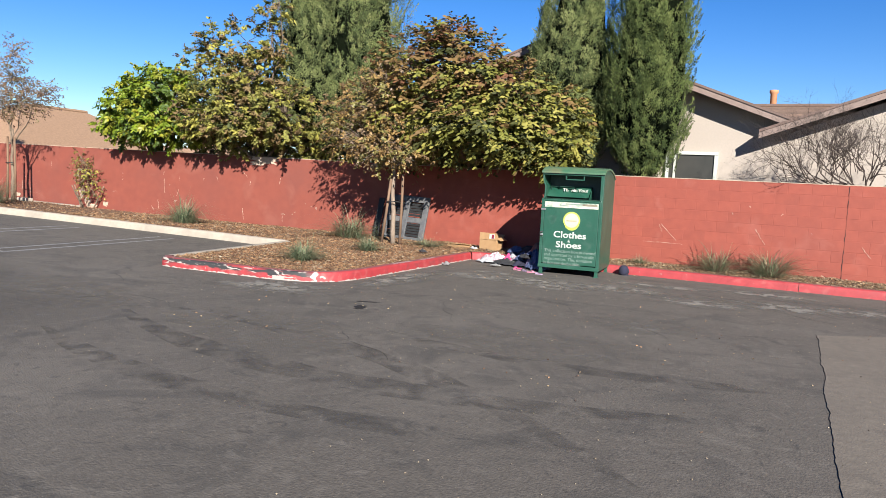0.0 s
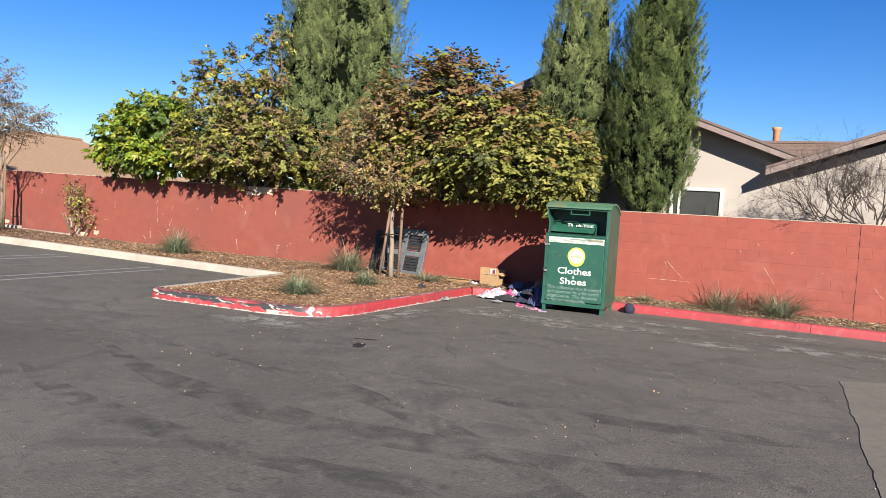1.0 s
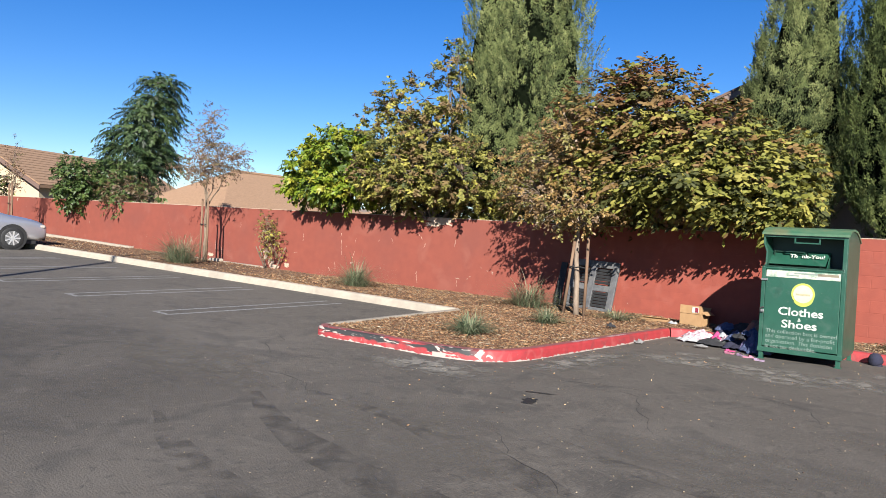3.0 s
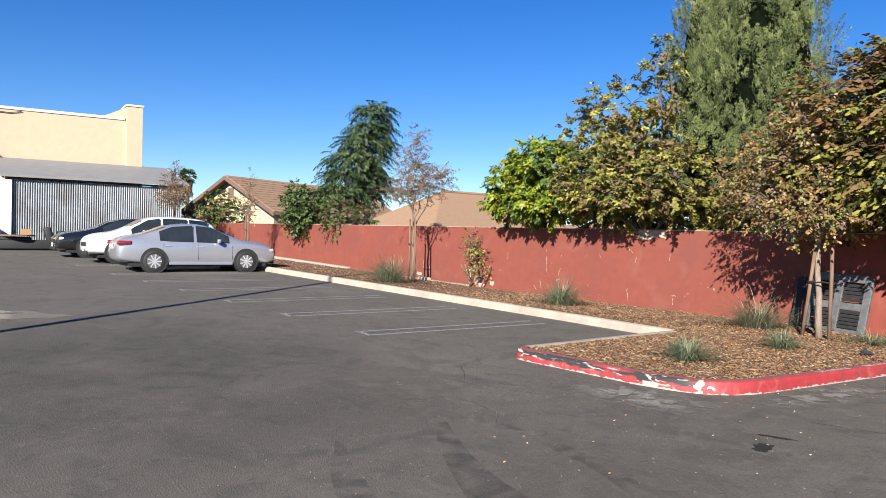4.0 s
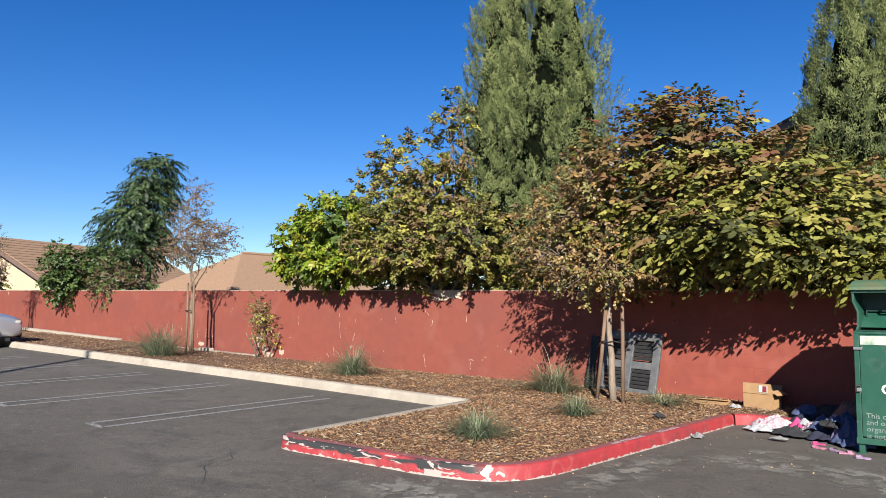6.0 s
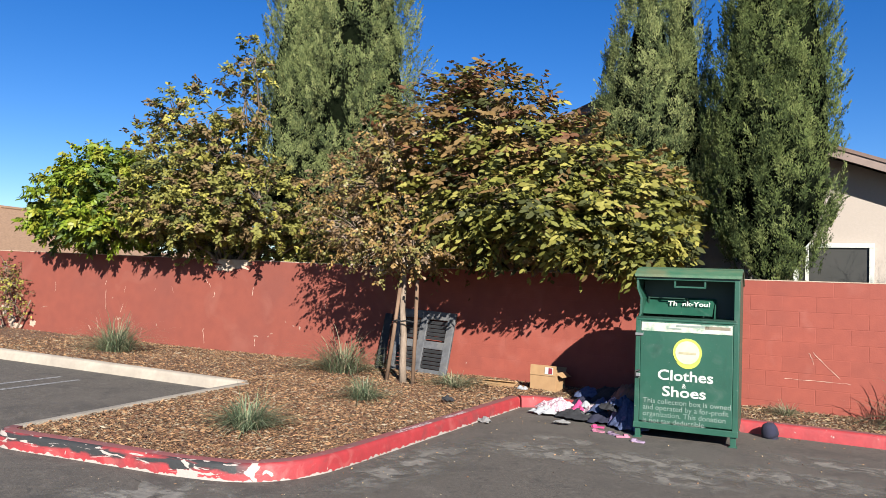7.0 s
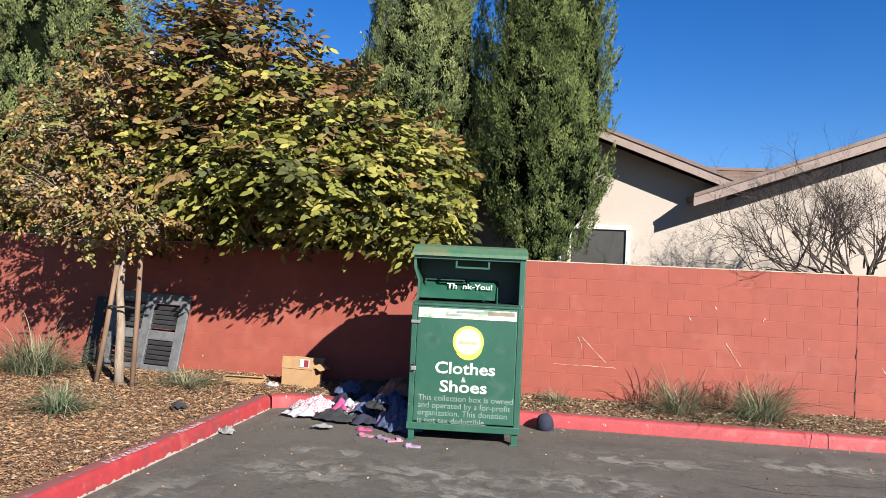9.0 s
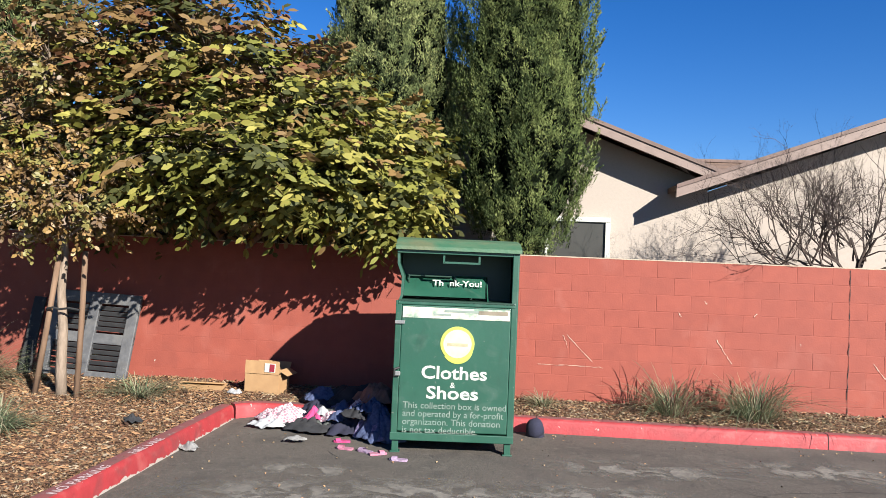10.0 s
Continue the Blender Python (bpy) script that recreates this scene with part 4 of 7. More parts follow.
# ---- donation box ----
def text_obj(name, body, size, loc, rot, material, parent, label="", align="CENTER", extrude=0.0008, space=1.0, xs=1.0, bold=0.0):
    cu = bpy.data.curves.new(name, "FONT")
    cu.body, cu.size, cu.align_x, cu.extrude, cu.space_line = body, size, align, extrude, space
    cu.resolution_u = 3
    cu.offset = size * bold
    ob = new("tmp", cu)
    dg = bpy.context.evaluated_depsgraph_get()
    me = bpy.data.meshes.new_from_object(ob.evaluated_get(dg))
    bpy.data.objects.remove(ob)
    me.materials.clear()
    me.materials.append(material)
    o = new(name, me)
    o.parent = parent
    o.matrix_local = Matrix.Translation(loc) @ Euler([radians(a) for a in rot]).to_matrix().to_4x4() @ Matrix.Diagonal((xs, 1, 1, 1))
    if label:
        tagged(o, label)
    return o


def split_words(ob, gap):
    """Part a line of lettering into its words, each a part of its own beside it."""
    bm = bmesh.new()
    bm.from_mesh(ob.data)
    bm.verts.ensure_lookup_table()
    spans = sorted((min(v.co.x for v in f.verts), max(v.co.x for v in f.verts)) for f in bm.faces)
    cuts, right = [], None
    for lo, hi in spans:
        if right is not None and lo - right > gap:
            cuts.append((lo + right) / 2)
        right = hi if right is None else max(right, hi)
    edges = [-1e9] + cuts + [1e9]
    for lo, hi in zip(edges, edges[1:]):
        word = bm.copy()
        bmesh.ops.delete(word, geom=[v for v in word.verts if not lo < v.co.x < hi], context="VERTS")
        w = part(ob.name.split(".")[0], word, ob.data.materials[0], ob.parent, ob.get("label", ""))
        w.matrix_basis = ob.matrix_basis.copy()
    bm.free()
    bpy.data.objects.remove(ob)


def donation_box():
    # local frame: x along the front, y to the back, z up; the front lies at y = 0
    t = thing("donation_box", "dark green steel clothes donation box with white lettering", "donation box", at=(-4.045, 13.49, 0), turn=5.0)
    w, d, h = 1.14, 1.13, 1.9
    x = w / 2
    bm = bmesh.new()
    shell = prism([(0, 0.12), (d, 0.12), (d, 1.82), (d * 0.8, 1.9), (d * 0.6, 1.955), (d * 0.35, 1.97), (0.12, 1.945), (0, 1.88)], 0.024)
    bmesh.ops.transform(shell, matrix=Matrix(((0, 1, 0, x - 0.024), (1, 0, 0, 0), (0, 0, 1, 0), (0, 0, 0, 1))), verts=shell.verts[:])
    bmesh.ops.recalc_face_normals(shell, faces=shell.faces[:])
    bm.free()
    bm = shell
    part("side_panel", bm, GREEN, t)
    # the west side is bent inwards beside the mouth
    side = [(-x, 0.12), (-x + 0.012, 1.35), (-x + 0.045, 1.45), (-x + 0.05, 1.62), (-x + 0.005, 1.74), (-x, h)]
    vs = [(a, yy, min(b, 1.83 if yy else 9)) for yy in (0, d) for a, b in side] + [(a + 0.024, yy, min(b, 1.83 if yy else 9)) for yy in (0, d) for a, b in side]
    n = len(side)
    fs = []
    for o in (0, 2 * n):
        fs += [(o + i, o + i + 1, o + n + i + 1, o + n + i) for i in range(n - 1)]
    fs += [(i, i + 1, 2 * n + i + 1, 2 * n + i) for i in range(n - 1)]
    fs += [(n + i, n + i + 1, 3 * n + i + 1, 3 * n + i) for i in range(n - 1)]
    part("side_panel", (vs, fs), GREEN, t, "dented green side panel")
    part("back_panel", box((0, d - 0.012, 0.97), (w - 0.06, 0.024, 1.7)), GREEN, t)
    part("floor_panel", box((0, d / 2, 0.135), (w - 0.06, d - 0.04, 0.03)), GREEN, t)
    # front frame
    part("corner_post", box((-x + 0.035, 0.0, 0.76), (0.055, 0.04, 1.28), 0.006), GREEN, t)
    part("corner_post", box((x - 0.035, 0.0, 1.01), (0.055, 0.04, 1.78), 0.006), GREEN, t)
    part("sill_rail", box((0, -0.003, 0.15), (w, 0.045, 0.07), 0.006), GREEN, t)
    door = part("door", box((0, -0.008, 0.78), (w - 0.13, 0.03, 1.16), 0.008), GREEN, t, "flat green lettered door")
    part("door_top_rail", box((0, 0.01, 1.385), (w - 0.05, 0.07, 0.045), 0.01), GREEN, t)
    # the mouth
    # shade inside the mouth comes from the darker enamel colour
    part("mouth_back", box((0, 0.42, 1.62), (w - 0.07, 0.02, 0.5)), GREEN_DARK, t, "inner back of the mouth, coloured dark to look shaded")
    part("mouth_floor", box((0, 0.2, 1.4), (w - 0.07, 0.45, 0.02)), GREEN_DARK, t)
    vs, fs = [], []
    for k in range(9):
        a = radians(10 + 10 * k)
        yy, zz = 0.06 + 0.3 * math.sin(a), 1.4 + 0.24 * math.sin(a * 0.95)
        vs += [(-x + 0.06, yy, zz), (0.3 - 0.03 * math.cos(a), yy, zz)]
    fs = [(2 * i, 2 * i + 1, 2 * i + 3, 2 * i + 2) for i in range(8)]
    chute = part("chute", (vs, fs), GREEN, t, "curved green chute flap", True)
    part("chute_cheek", prism([(0.0, 1.4), (0.28, 1.4), (0.3, 1.62), (0.2, 1.56), (0.1, 1.46)], 0.012), GREEN, chute).matrix_local = pose(0.3, 0.06, 0, 0, 0, 90)
    # chute text and pull bars
    split_words(text_obj("thank_you_text", "Th  nk-You!", 0.092, (0.005, 0.2, 1.545), (52, 0, 0), WHITE, t, "white lettering", xs=1.06, bold=0.022), 0.03)
    hb = bmesh.new()
    b_box(hb, (-0.26, 0.3, 1.63), (0.42, 0.02, 0.012))
    b_box(hb, (-0.46, 0.27, 1.6), (0.012, 0.02, 0.08))
    b_box(hb, (-0.02, 0.25, 1.58), (0.014, 0.02, 0.11))
    part("chute_bar", hb, GREEN_DARK, t)
    hb = bmesh.new()
    b_box(hb, (0.03, 0.02, 1.765), (0.34, 0.03, 0.018))
    b_box(hb, (-0.135, 0.02, 1.8), (0.018, 0.03, 0.09))
    b_box(hb, (0.195, 0.02, 1.8), (0.018, 0.03, 0.09))
    part("pull_handle", hb, GREEN, t)
    # roof with a forward lip, rising to the back
    roof = prism([(-0.05, 1.87), (-0.05, 1.905), (0.12, 1.97), (d * 0.35, 2.0), (d * 0.6, 1.985), (d * 0.82, 1.93), (d + 0.01, 1.83), (d + 0.01, 1.8), (d * 0.8, 1.89), (d * 0.6, 1.945), (d * 0.35, 1.965), (0.12, 1.94)], w + 0.03, 0.003)
    bmesh.ops.transform(roof, matrix=Matrix(((0, 1, 0, -w / 2 - 0.015), (1, 0, 0, 0), (0, 0, 1, 0), (0, 0, 0, 1))), verts=roof.verts[:])
    bmesh.ops.recalc_face_normals(roof, faces=roof.faces[:])
    part("roof", roof, GREEN_ROOF, t, "scuffed green sheet roof")
    part("lintel", box((0, 0.0, 1.865), (w, 0.03, 0.05), 0.004), GREEN, t)
    for fx in (-x + 0.05, x - 0.05):
        for fy in (0.03, d - 0.05):
            bm = bmesh.new()
            b_box(bm, (fx, fy, 0.065), (0.06, 0.06, 0.12), 0.004)
            b_box(bm, (fx, fy, 0.006), (0.09, 0.09, 0.012), 0.003)
            part("foot", bm, GREEN, t)
    # latch, hinges, padlock
    part("hinge", box((-x + 0.05, -0.03, 1.2), (0.09, 0.02, 0.03), 0.003), POSTMETAL, door)
    latch = part("latch", tube([(-x + 0.05, -0.03, 0.72), (-x + 0.02, -0.06, 0.71), (-x + 0.02, -0.06, 0.77), (-x + 0.06, -0.03, 0.78)], [0.012] * 4, 8), BLACK, door, "black steel hasp")
    part("padlock", box((-x + 0.05, -0.05, 0.73), (0.05, 0.025, 0.04), 0.006), POSTMETAL, latch)
    # label strip with unreadable writing
    strip = part("label_strip", box((0, -0.026, 1.295), (0.99, 0.004, 0.1)), LABELSTRIP, door, "worn pale sticker strip with peeled writing")
    part("writing", box((0.07, -0.03, 1.318), (0.36, 0.003, 0.02)), GREYVINYL, strip)
    part("writing", box((-0.13, -0.03, 1.283), (0.16, 0.003, 0.016)), GREYVINYL, strip)
    part("writing", box((0.34, -0.03, 1.312), (0.27, 0.003, 0.034)), TAPE, strip)
    # round sticker, a plain shape
    for nm, r, yy, m, zz in (("sticker_ring", 0.158, -0.026, YELLOW, 1.02), ("sticker_disc", 0.131, -0.0285, CREAMVINYL, 1.018)):
        bm = bmesh.new()
        bmesh.ops.create_cone(bm, cap_ends=True, segments=40, radius1=r, radius2=r, depth=0.004)
        bmesh.ops.transform(bm, matrix=pose(0.02, yy, zz, 90), verts=bm.verts[:])
        part(nm, bm, m, door)
    bm = bmesh.new()
    for k, (w0, w1) in enumerate(((0.15, 0.03), (0.12, 0.016))):
        arc = [(0.02 + w0 * math.sin(q), 1.0 - 0.03 * k - w0 * math.cos(q)) for q in [radians(-50 + 11 * i + 14 * k) for i in range(12)]]
        b_tube(bm, [(ax, -0.0262, az) for ax, az in arc], [0.004 + w1 * 0.5 * math.sin(math.pi * i / 11) for i in range(12)], 6)
    for v in bm.verts:
        v.co.y = -0.0275 + (v.co.y + 0.0262) * 0.05
    part("sticker_foot", bm, YELLOW, door, "lime brush stroke under the sticker")
    bm = bmesh.new()
    b_box(bm, (0.02, -0.0315, 1.01), (0.19, 0.002, 0.026))
    part("sticker_mark", bm, STICKERTAN, door)
    R = (90, 0, 0)
    text_obj("clothes_text", "Clothes", 0.166, (0.0, -0.0255, 0.692), R, WHITE, door, "white bold lettering", xs=1.165, extrude=0.001, bold=0.018)
    text_obj("and_text", "&", 0.075, (-0.01, -0.0255, 0.61), R, WHITE, door)
    text_obj("shoes_text", "Shoes", 0.162, (-0.01, -0.0255, 0.508), R, WHITE, door, "white bold lettering", xs=1.26, extrude=0.001, bold=0.018)
    for i, line in enumerate(("This collection box is owned", "and operated by a for-profit", "organization. This donation", "is not tax deductible.")):
        split_words(text_obj("notice_text", line, 0.083, (-0.463, -0.0255, 0.414 - 0.075 * i), R, GREYVINYL, door, "", "LEFT", xs=0.99), 0.017)
    return t


LABELSTRIP = mat("worn_label", (0.6, 0.58, 0.47), (0.48, 0.48, 0.39), 14, 0.6, stain=(0.12, 0.24, 0.17), sscale=11, samount=0.9)
TAPE = mat("brown_tape", (0.24, 0.2, 0.14), None, 14, 0.6)
STICKERTAN = mat("faded_tan_print", (0.34, 0.3, 0.17), (0.42, 0.38, 0.24), 40, 0.5)
YELLOW = mat("yellow_vinyl", (0.46, 0.52, 0.08), (0.36, 0.42, 0.09), 10, 0.5)
CREAMVINYL = mat("cream_vinyl", (0.56, 0.53, 0.41), (0.47, 0.44, 0.33), 10, 0.5)
donation_box()

# ---- the beige house behind the east wall ----
def beige_house():
    t = thing("house", "beige stucco house with low brown gabled roofs", "house")
    # west wing: a gable end facing the lot
    w1 = prism([(-9.6, 0), (-0.68, 0), (-0.68, 3.12), (-5.8, 5.04), (-9.6, 3.58)], 9.0)
    bmesh.ops.translate(w1, vec=(0, 17.6, 0), verts=w1.verts[:])
    part("wall", w1, STUCCO, t, "beige stucco gable wall")
    w2 = prism([(-0.75, 0), (8.5, 0), (8.5, 3.0), (4.0, 4.75), (-0.75, 2.95)], 9.0)
    bmesh.ops.translate(w2, vec=(0, 17.62, 0), verts=w2.verts[:])
    part("wall", w2, STUCCO, t, "beige stucco gable wall")

    def slope(x0, z0, x1, z1, y0, y1, name, shingles=True):
        s = (z1 - z0) / (x1 - x0)
        th = 0.06
        bm = prism([(x0, z0), (x1, z1), (x1, z1 + th), (x0, z0 + th)], y1 - y0)
        bmesh.ops.translate(bm, vec=(0, y0, 0), verts=bm.verts[:])
        r = part("roof", bm, SHINGLE, t, "brown shingle roof slope")
        bb = prism([(x0, z0 - 0.1), (x1, z1 - 0.1), (x1, z1 + 0.03), (x0, z0 + 0.03)], 0.05)
        bmesh.ops.translate(bb, vec=(0, y0 - 0.05, 0), verts=bb.verts[:])
        part("barge_board", bb, FASCIA_LIGHT, r)
        bb = prism([(x0, z0 + 0.03), (x1, z1 + 0.03), (x1, z1 + 0.085), (x0, z0 + 0.085)], 0.07)
        bmesh.ops.translate(bb, vec=(0, y0 - 0.07, 0), verts=bb.verts[:])
        part("drip_edge", bb, FASCIA, r)
        n = 26
        for k in range(n):
            if not shingles:
                break
            f0 = k / n
            xx, zz = x0 + (x1 - x0) * (f0 + 0.5 / n), z0 + (z1 - z0) * (f0 + 0.5 / n)
            c = box((xx, (y0 + y1) / 2, zz + th + 0.012), (abs(x1 - x0) / n * 1.1, y1 - y0 - 0.01, 0.018), 0, Matrix.Rotation(-math.atan(s) + (0.03 if x1 < x0 else -0.03), 4, "Y"))
            part("shingle_course", c, SHINGLE, r)
    slope(-0.58, 3.14, -5.8, 5.12, 17.2, 26.5, "east")
    slope(-10.0, 3.5, -5.8, 5.12, 17.2, 26.5, "west", False)
    slope(-1.25, 2.92, 4.0, 4.82, 17.1, 26.5, "east_wing")
    slope(9.0, 2.9, 4.0, 4.78, 17.1, 26.5, "east_wing_far", False)
    # cross roof seen in the valley between the gables
    for k in range(9):
        part("shingle_course", box((1.0, 17.95 + 0.31 * k, 3.17 + 0.08 * k), (6.4, 0.33, 0.03), 0, Matrix.Rotation(0.29, 4, "X")), SHINGLE, t)
    part("ridge_cap", box((1.0, 20.6, 3.88), (6.4, 0.25, 0.06), 0.01), FASCIA, t)
    # window of the west wing
    w = part("window", box((-2.62, 17.56, 2.0), (0.98, 0.05, 0.98)), GLASS_DARK, t, "dark sliding window with white frame")
    for c, s in (((-2.62, 17.55, 2.5), (1.1, 0.1, 0.07)), ((-2.62, 17.55, 1.5), (1.1, 0.1, 0.07)), ((-3.135, 17.55, 2.0), (0.07, 0.1, 0.925)), ((-2.105, 17.55, 2.0), (0.07, 0.1, 0.925)), ((-2.98, 17.535, 2.0), (0.05, 0.06, 0.92))):
        part("window_frame", box(c, s, 0.006), WHITE, w)
    part("vent_pipe", tube([(-1.4, 23.0, 3.3), (-1.4, 23.0, 4.45), (-1.4, 23.0, 4.49), (-1.4, 23.0, 4.56)], [0.09, 0.09, 0.12, 0.12], 12), TERRACOTTA, t, "terracotta coloured vent pipe", True)
    # window of the shaded part behind the big tree
    w = part("window", box((-6.2, 17.56, 2.0), (1.6, 0.05, 0.9)), GLASS_DARK, t)
    for c, s in (((-6.2, 17.55, 2.47), (1.74, 0.1, 0.07)), ((-7.03, 17.55, 1.93), (0.07, 0.1, 1.0)), ((-5.37, 17.55, 1.93), (0.07, 0.1, 1.0)), ((-6.2, 17.55, 1.98), (0.05, 0.09, 0.9))):
        part("window_frame", box(c, s, 0.006), WHITE, w)


TERRACOTTA = mat("terracotta", (0.55, 0.26, 0.13), None, 10, 0.8)
beige_house()


# ---- the tan house and the far roofs ----
def gable_house(label, at, turn, length, half, eave, ridge, wallm, roofm, over=0.5):
    """A house with its ridge along local y; the gable end at y = 0 faces local -y."""
    t = thing("house", label, "house", "far houses", at=at, turn=turn)
    b = prism([(-half, 0), (half, 0), (half, eave), (0, ridge - 0.1), (-half, eave)], length)
    part("wall", b, wallm, t)
    sl = (ridge - eave) / half
    for sgn in (-1, 1):
        x1, z1 = sgn * (half + over), eave - over * sl
        rb = prism([(0, ridge), (x1, z1), (x1, z1 + 0.14), (0, ridge + 0.14)], length + 2 * over)
        bmesh.ops.translate(rb, vec=(0, -over, 0), verts=rb.verts[:])
        r = part("roof", rb, roofm, t)
        fb = prism([(0, ridge - 0.1), (x1, z1 - 0.1), (x1, z1 + 0.12), (0, ridge + 0.12)], 0.06)
        bmesh.ops.translate(fb, vec=(0, -over - 0.06, 0), verts=fb.verts[:])
        part("barge_board", fb, FASCIA, r)
        for k in range(14):
            f = (k + 0.5) / 14
            part("tile_course", box((x1 * f, length / 2, ridge + (z1 - ridge) * f + 0.16), (abs(x1) / 14 * 1.08, length + 2 * over - 0.02, 0.03), 0, Matrix.Rotation(math.atan(sl) * sgn - 0.03 * sgn, 4, "Y")), roofm, r)
    part("attic_vent", box((0, -0.02, eave + (ridge - eave) * 0.55), (0.4, 0.05, 0.6), 0.01), FASCIA, t)
    return t


gable_house("tan stucco house with a brown tiled gable roof", (-43.6, 14.4, 0.7), 28.0, 12.0, 3.3, 2.4, 4.2, CREAM, ROOF_TAN)


def hip_house(label, at, turn, length, half, eave, ridge):
    """A low house under a hipped roof; the ridge along local y."""
    t = thing("house", label, "house", "far houses", at=at, turn=turn)
    part("wall", box((0, length / 2, eave / 2), (2 * half - 0.8, length - 0.8, eave)), STUCCO, t)
    vs = [(-half, 0, eave), (half, 0, eave), (half, length, eave), (-half, length, eave), (0, half * 0.95, ridge), (0, length - half * 0.95, ridge)]
    part("roof", (vs + [(x, y, z - 0.15) for x, y, z in vs[:4]], [(0, 1, 4), (1, 2, 5, 4), (2, 3, 5), (3, 0, 4, 5), (0, 6, 7, 1), (1, 7, 8, 2), (2, 8, 9, 3), (3, 9, 6, 0), (6, 9, 8, 7)]), ROOF_TAN, t, "tan hipped roof")
    part("ridge_cap", tube([(0, half * 0.95, ridge + 0.02), (0, length - half * 0.95, ridge + 0.02)], [0.1, 0.1], 8), ROOF_TAN, t)


hip_house("distant low house with a tan hipped roof", (-39.0, 22.0, 0.3), 8.0, 13.0, 4.4, 1.9, 4.3)
hip_house("low neighbouring house with a long tan hipped roof", (-27.0, 27.0, 0.2), 35.0, 18.0, 4.0, 1.5, 2.75)

# ---- hills ----
hv, hf = [], []
nn = 40
for i in range(nn + 1):
    a = radians(100 + 80 * i / nn)
    top = 14 + 9 * noise.noise(Vector((i * 0.23, 1.7, 0))) + 3 * noise.noise(Vector((i * 0.9, 4, 0)))
    for r, z in ((420, -1), (480, top * 0.55), (560, top), (700, top * 0.9)):
        hv.append((r * math.cos(a), r * math.sin(a), z))
for i in range(nn):
    for j in range(3):
        a = i * 4 + j
        hf.append((a, a + 1, a + 5, a + 4))
tagged(part("backdrop", (hv, hf), mat("dry_hill", (0.3, 0.21, 0.14), (0.2, 0.15, 0.1), 0.05, 0.95, stain=(0.12, 0.12, 0.07), sscale=0.02), smooth=True), "dry brown hills far off", "hills", kind="structure")


# ---- cream building, shed ----
def cream_building():
    t = thing("building", "large plain cream stucco commercial building with parapet", "building", at=(-43.0, 9.4, 0.5))
    part("wall", box((-8, -18, 3.4), (16, 36, 7.4)), CREAM, t)
    part("parapet", box((-0.2, -18.3, 7.13), (0.5, 35.0, 0.14), 0.02), WHITECAP, t, "white parapet cap")
    pil = part("pilaster", box((-0.6, -0.35, 3.75), (1.7, 0.8, 8.1), 0.02), CREAM, t)
    part("cap", box((-0.6, -0.35, 7.83), (1.8, 0.9, 0.1), 0.02), WHITECAP, pil)
    bm = prism([(-1.1, 7.2), (0, 7.2), (0, 7.75)], 0.4)
    bmesh.ops.transform(bm, matrix=pose(-0.2, -0.75, 0, 0, 0, 90), verts=bm.verts[:])
    part("parapet_step", bm, CREAM, t)
    part("vent", box((0.02, -7.3, 6.6), (0.06, 0.6, 0.2), 0.01), POSTMETAL, t)
    lamp = part("wall_lamp", box((0.25, -6.9, 4.8), (0.5, 0.65, 0.26), 0.03), POSTMETAL, t, "box wall lamp")
    part("diffuser", box((0.25, -6.9, 4.65), (0.4, 0.55, 0.06), 0.01), WHITE, lamp)
    cable = [(0.05, -5.5 - 0.5 * k, 7.0 - 0.12 * math.sin(k * 1.1)) for k in range(12)]
    part("cable", tube(cable, [0.02] * 12, 5), BLACK, t)
    part("band", box((0.03, -18, 4.25), (0.04, 35.5, 0.04)), FASCIA_LIGHT, t)


WHITECAP = mat("white_cap", (0.75, 0.72, 0.68), None, 6, 0.8)
cream_building()


def tin_shed():
    t = thing("shed", "corrugated zinc shed with a sloping grey canopy roof", "shed", at=(-37.3, 10.3, gz(-37.3)))
    # sheets of corrugated metal along local -y, facing +x
    for s in range(5):
        y0 = -1.38 * s
        vs, fs = [], []
        n = 30
        dz = 0.03 * (s % 2)
        for i in range(n + 1):
            yy = y0 - 1.38 * i / n
            xx = 0.035 * math.cos(i * math.pi) + 0.01 * (s % 2)
            vs += [(xx, yy, 0.0), (xx, yy, 2.95 - dz)]
        fs = [(2 * i, 2 * i + 1, 2 * i + 3, 2 * i + 2) for i in range(n)]
        part("sheet", (vs, fs), TIN, t)
    part("frame_rail", box((0.0, -3.5, 2.98), (0.12, 7.1, 0.07), 0.01), BLACK, t)
    bm = prism([(0.25, 3.02), (-5.6, 4.2), (-5.6, 4.3), (0.25, 3.12)], 7.65)
    bmesh.ops.translate(bm, vec=(0, -7.35, 0), verts=bm.verts[:])
    part("roof", bm, GREYROOF, t, "grey canopy roof sheet")
    ew = prism([(-5.5, 0), (0.05, 0), (0.05, 3.0), (-5.5, 4.15)], 0.12)
    bmesh.ops.translate(ew, vec=(0, -7.3, 0), verts=ew.verts[:])
    part("end_wall", ew, WHITECAP, t, "pale end wall")
    part("post", box((0.0, -7.1, 1.45), (0.35, 0.4, 2.9), 0.01), WHITECAP, t)
    part("side_wall", box((-2.8, -0.05, 1.6), (5.5, 0.1, 3.1)), TIN, t)


tin_shed()

# ---- dumpster and sofa ----
BLUE = mat("blue_steel", (0.012, 0.07, 0.2), (0.01, 0.055, 0.16), 5, 0.5, stain=(0.03, 0.06, 0.1), sscale=2)


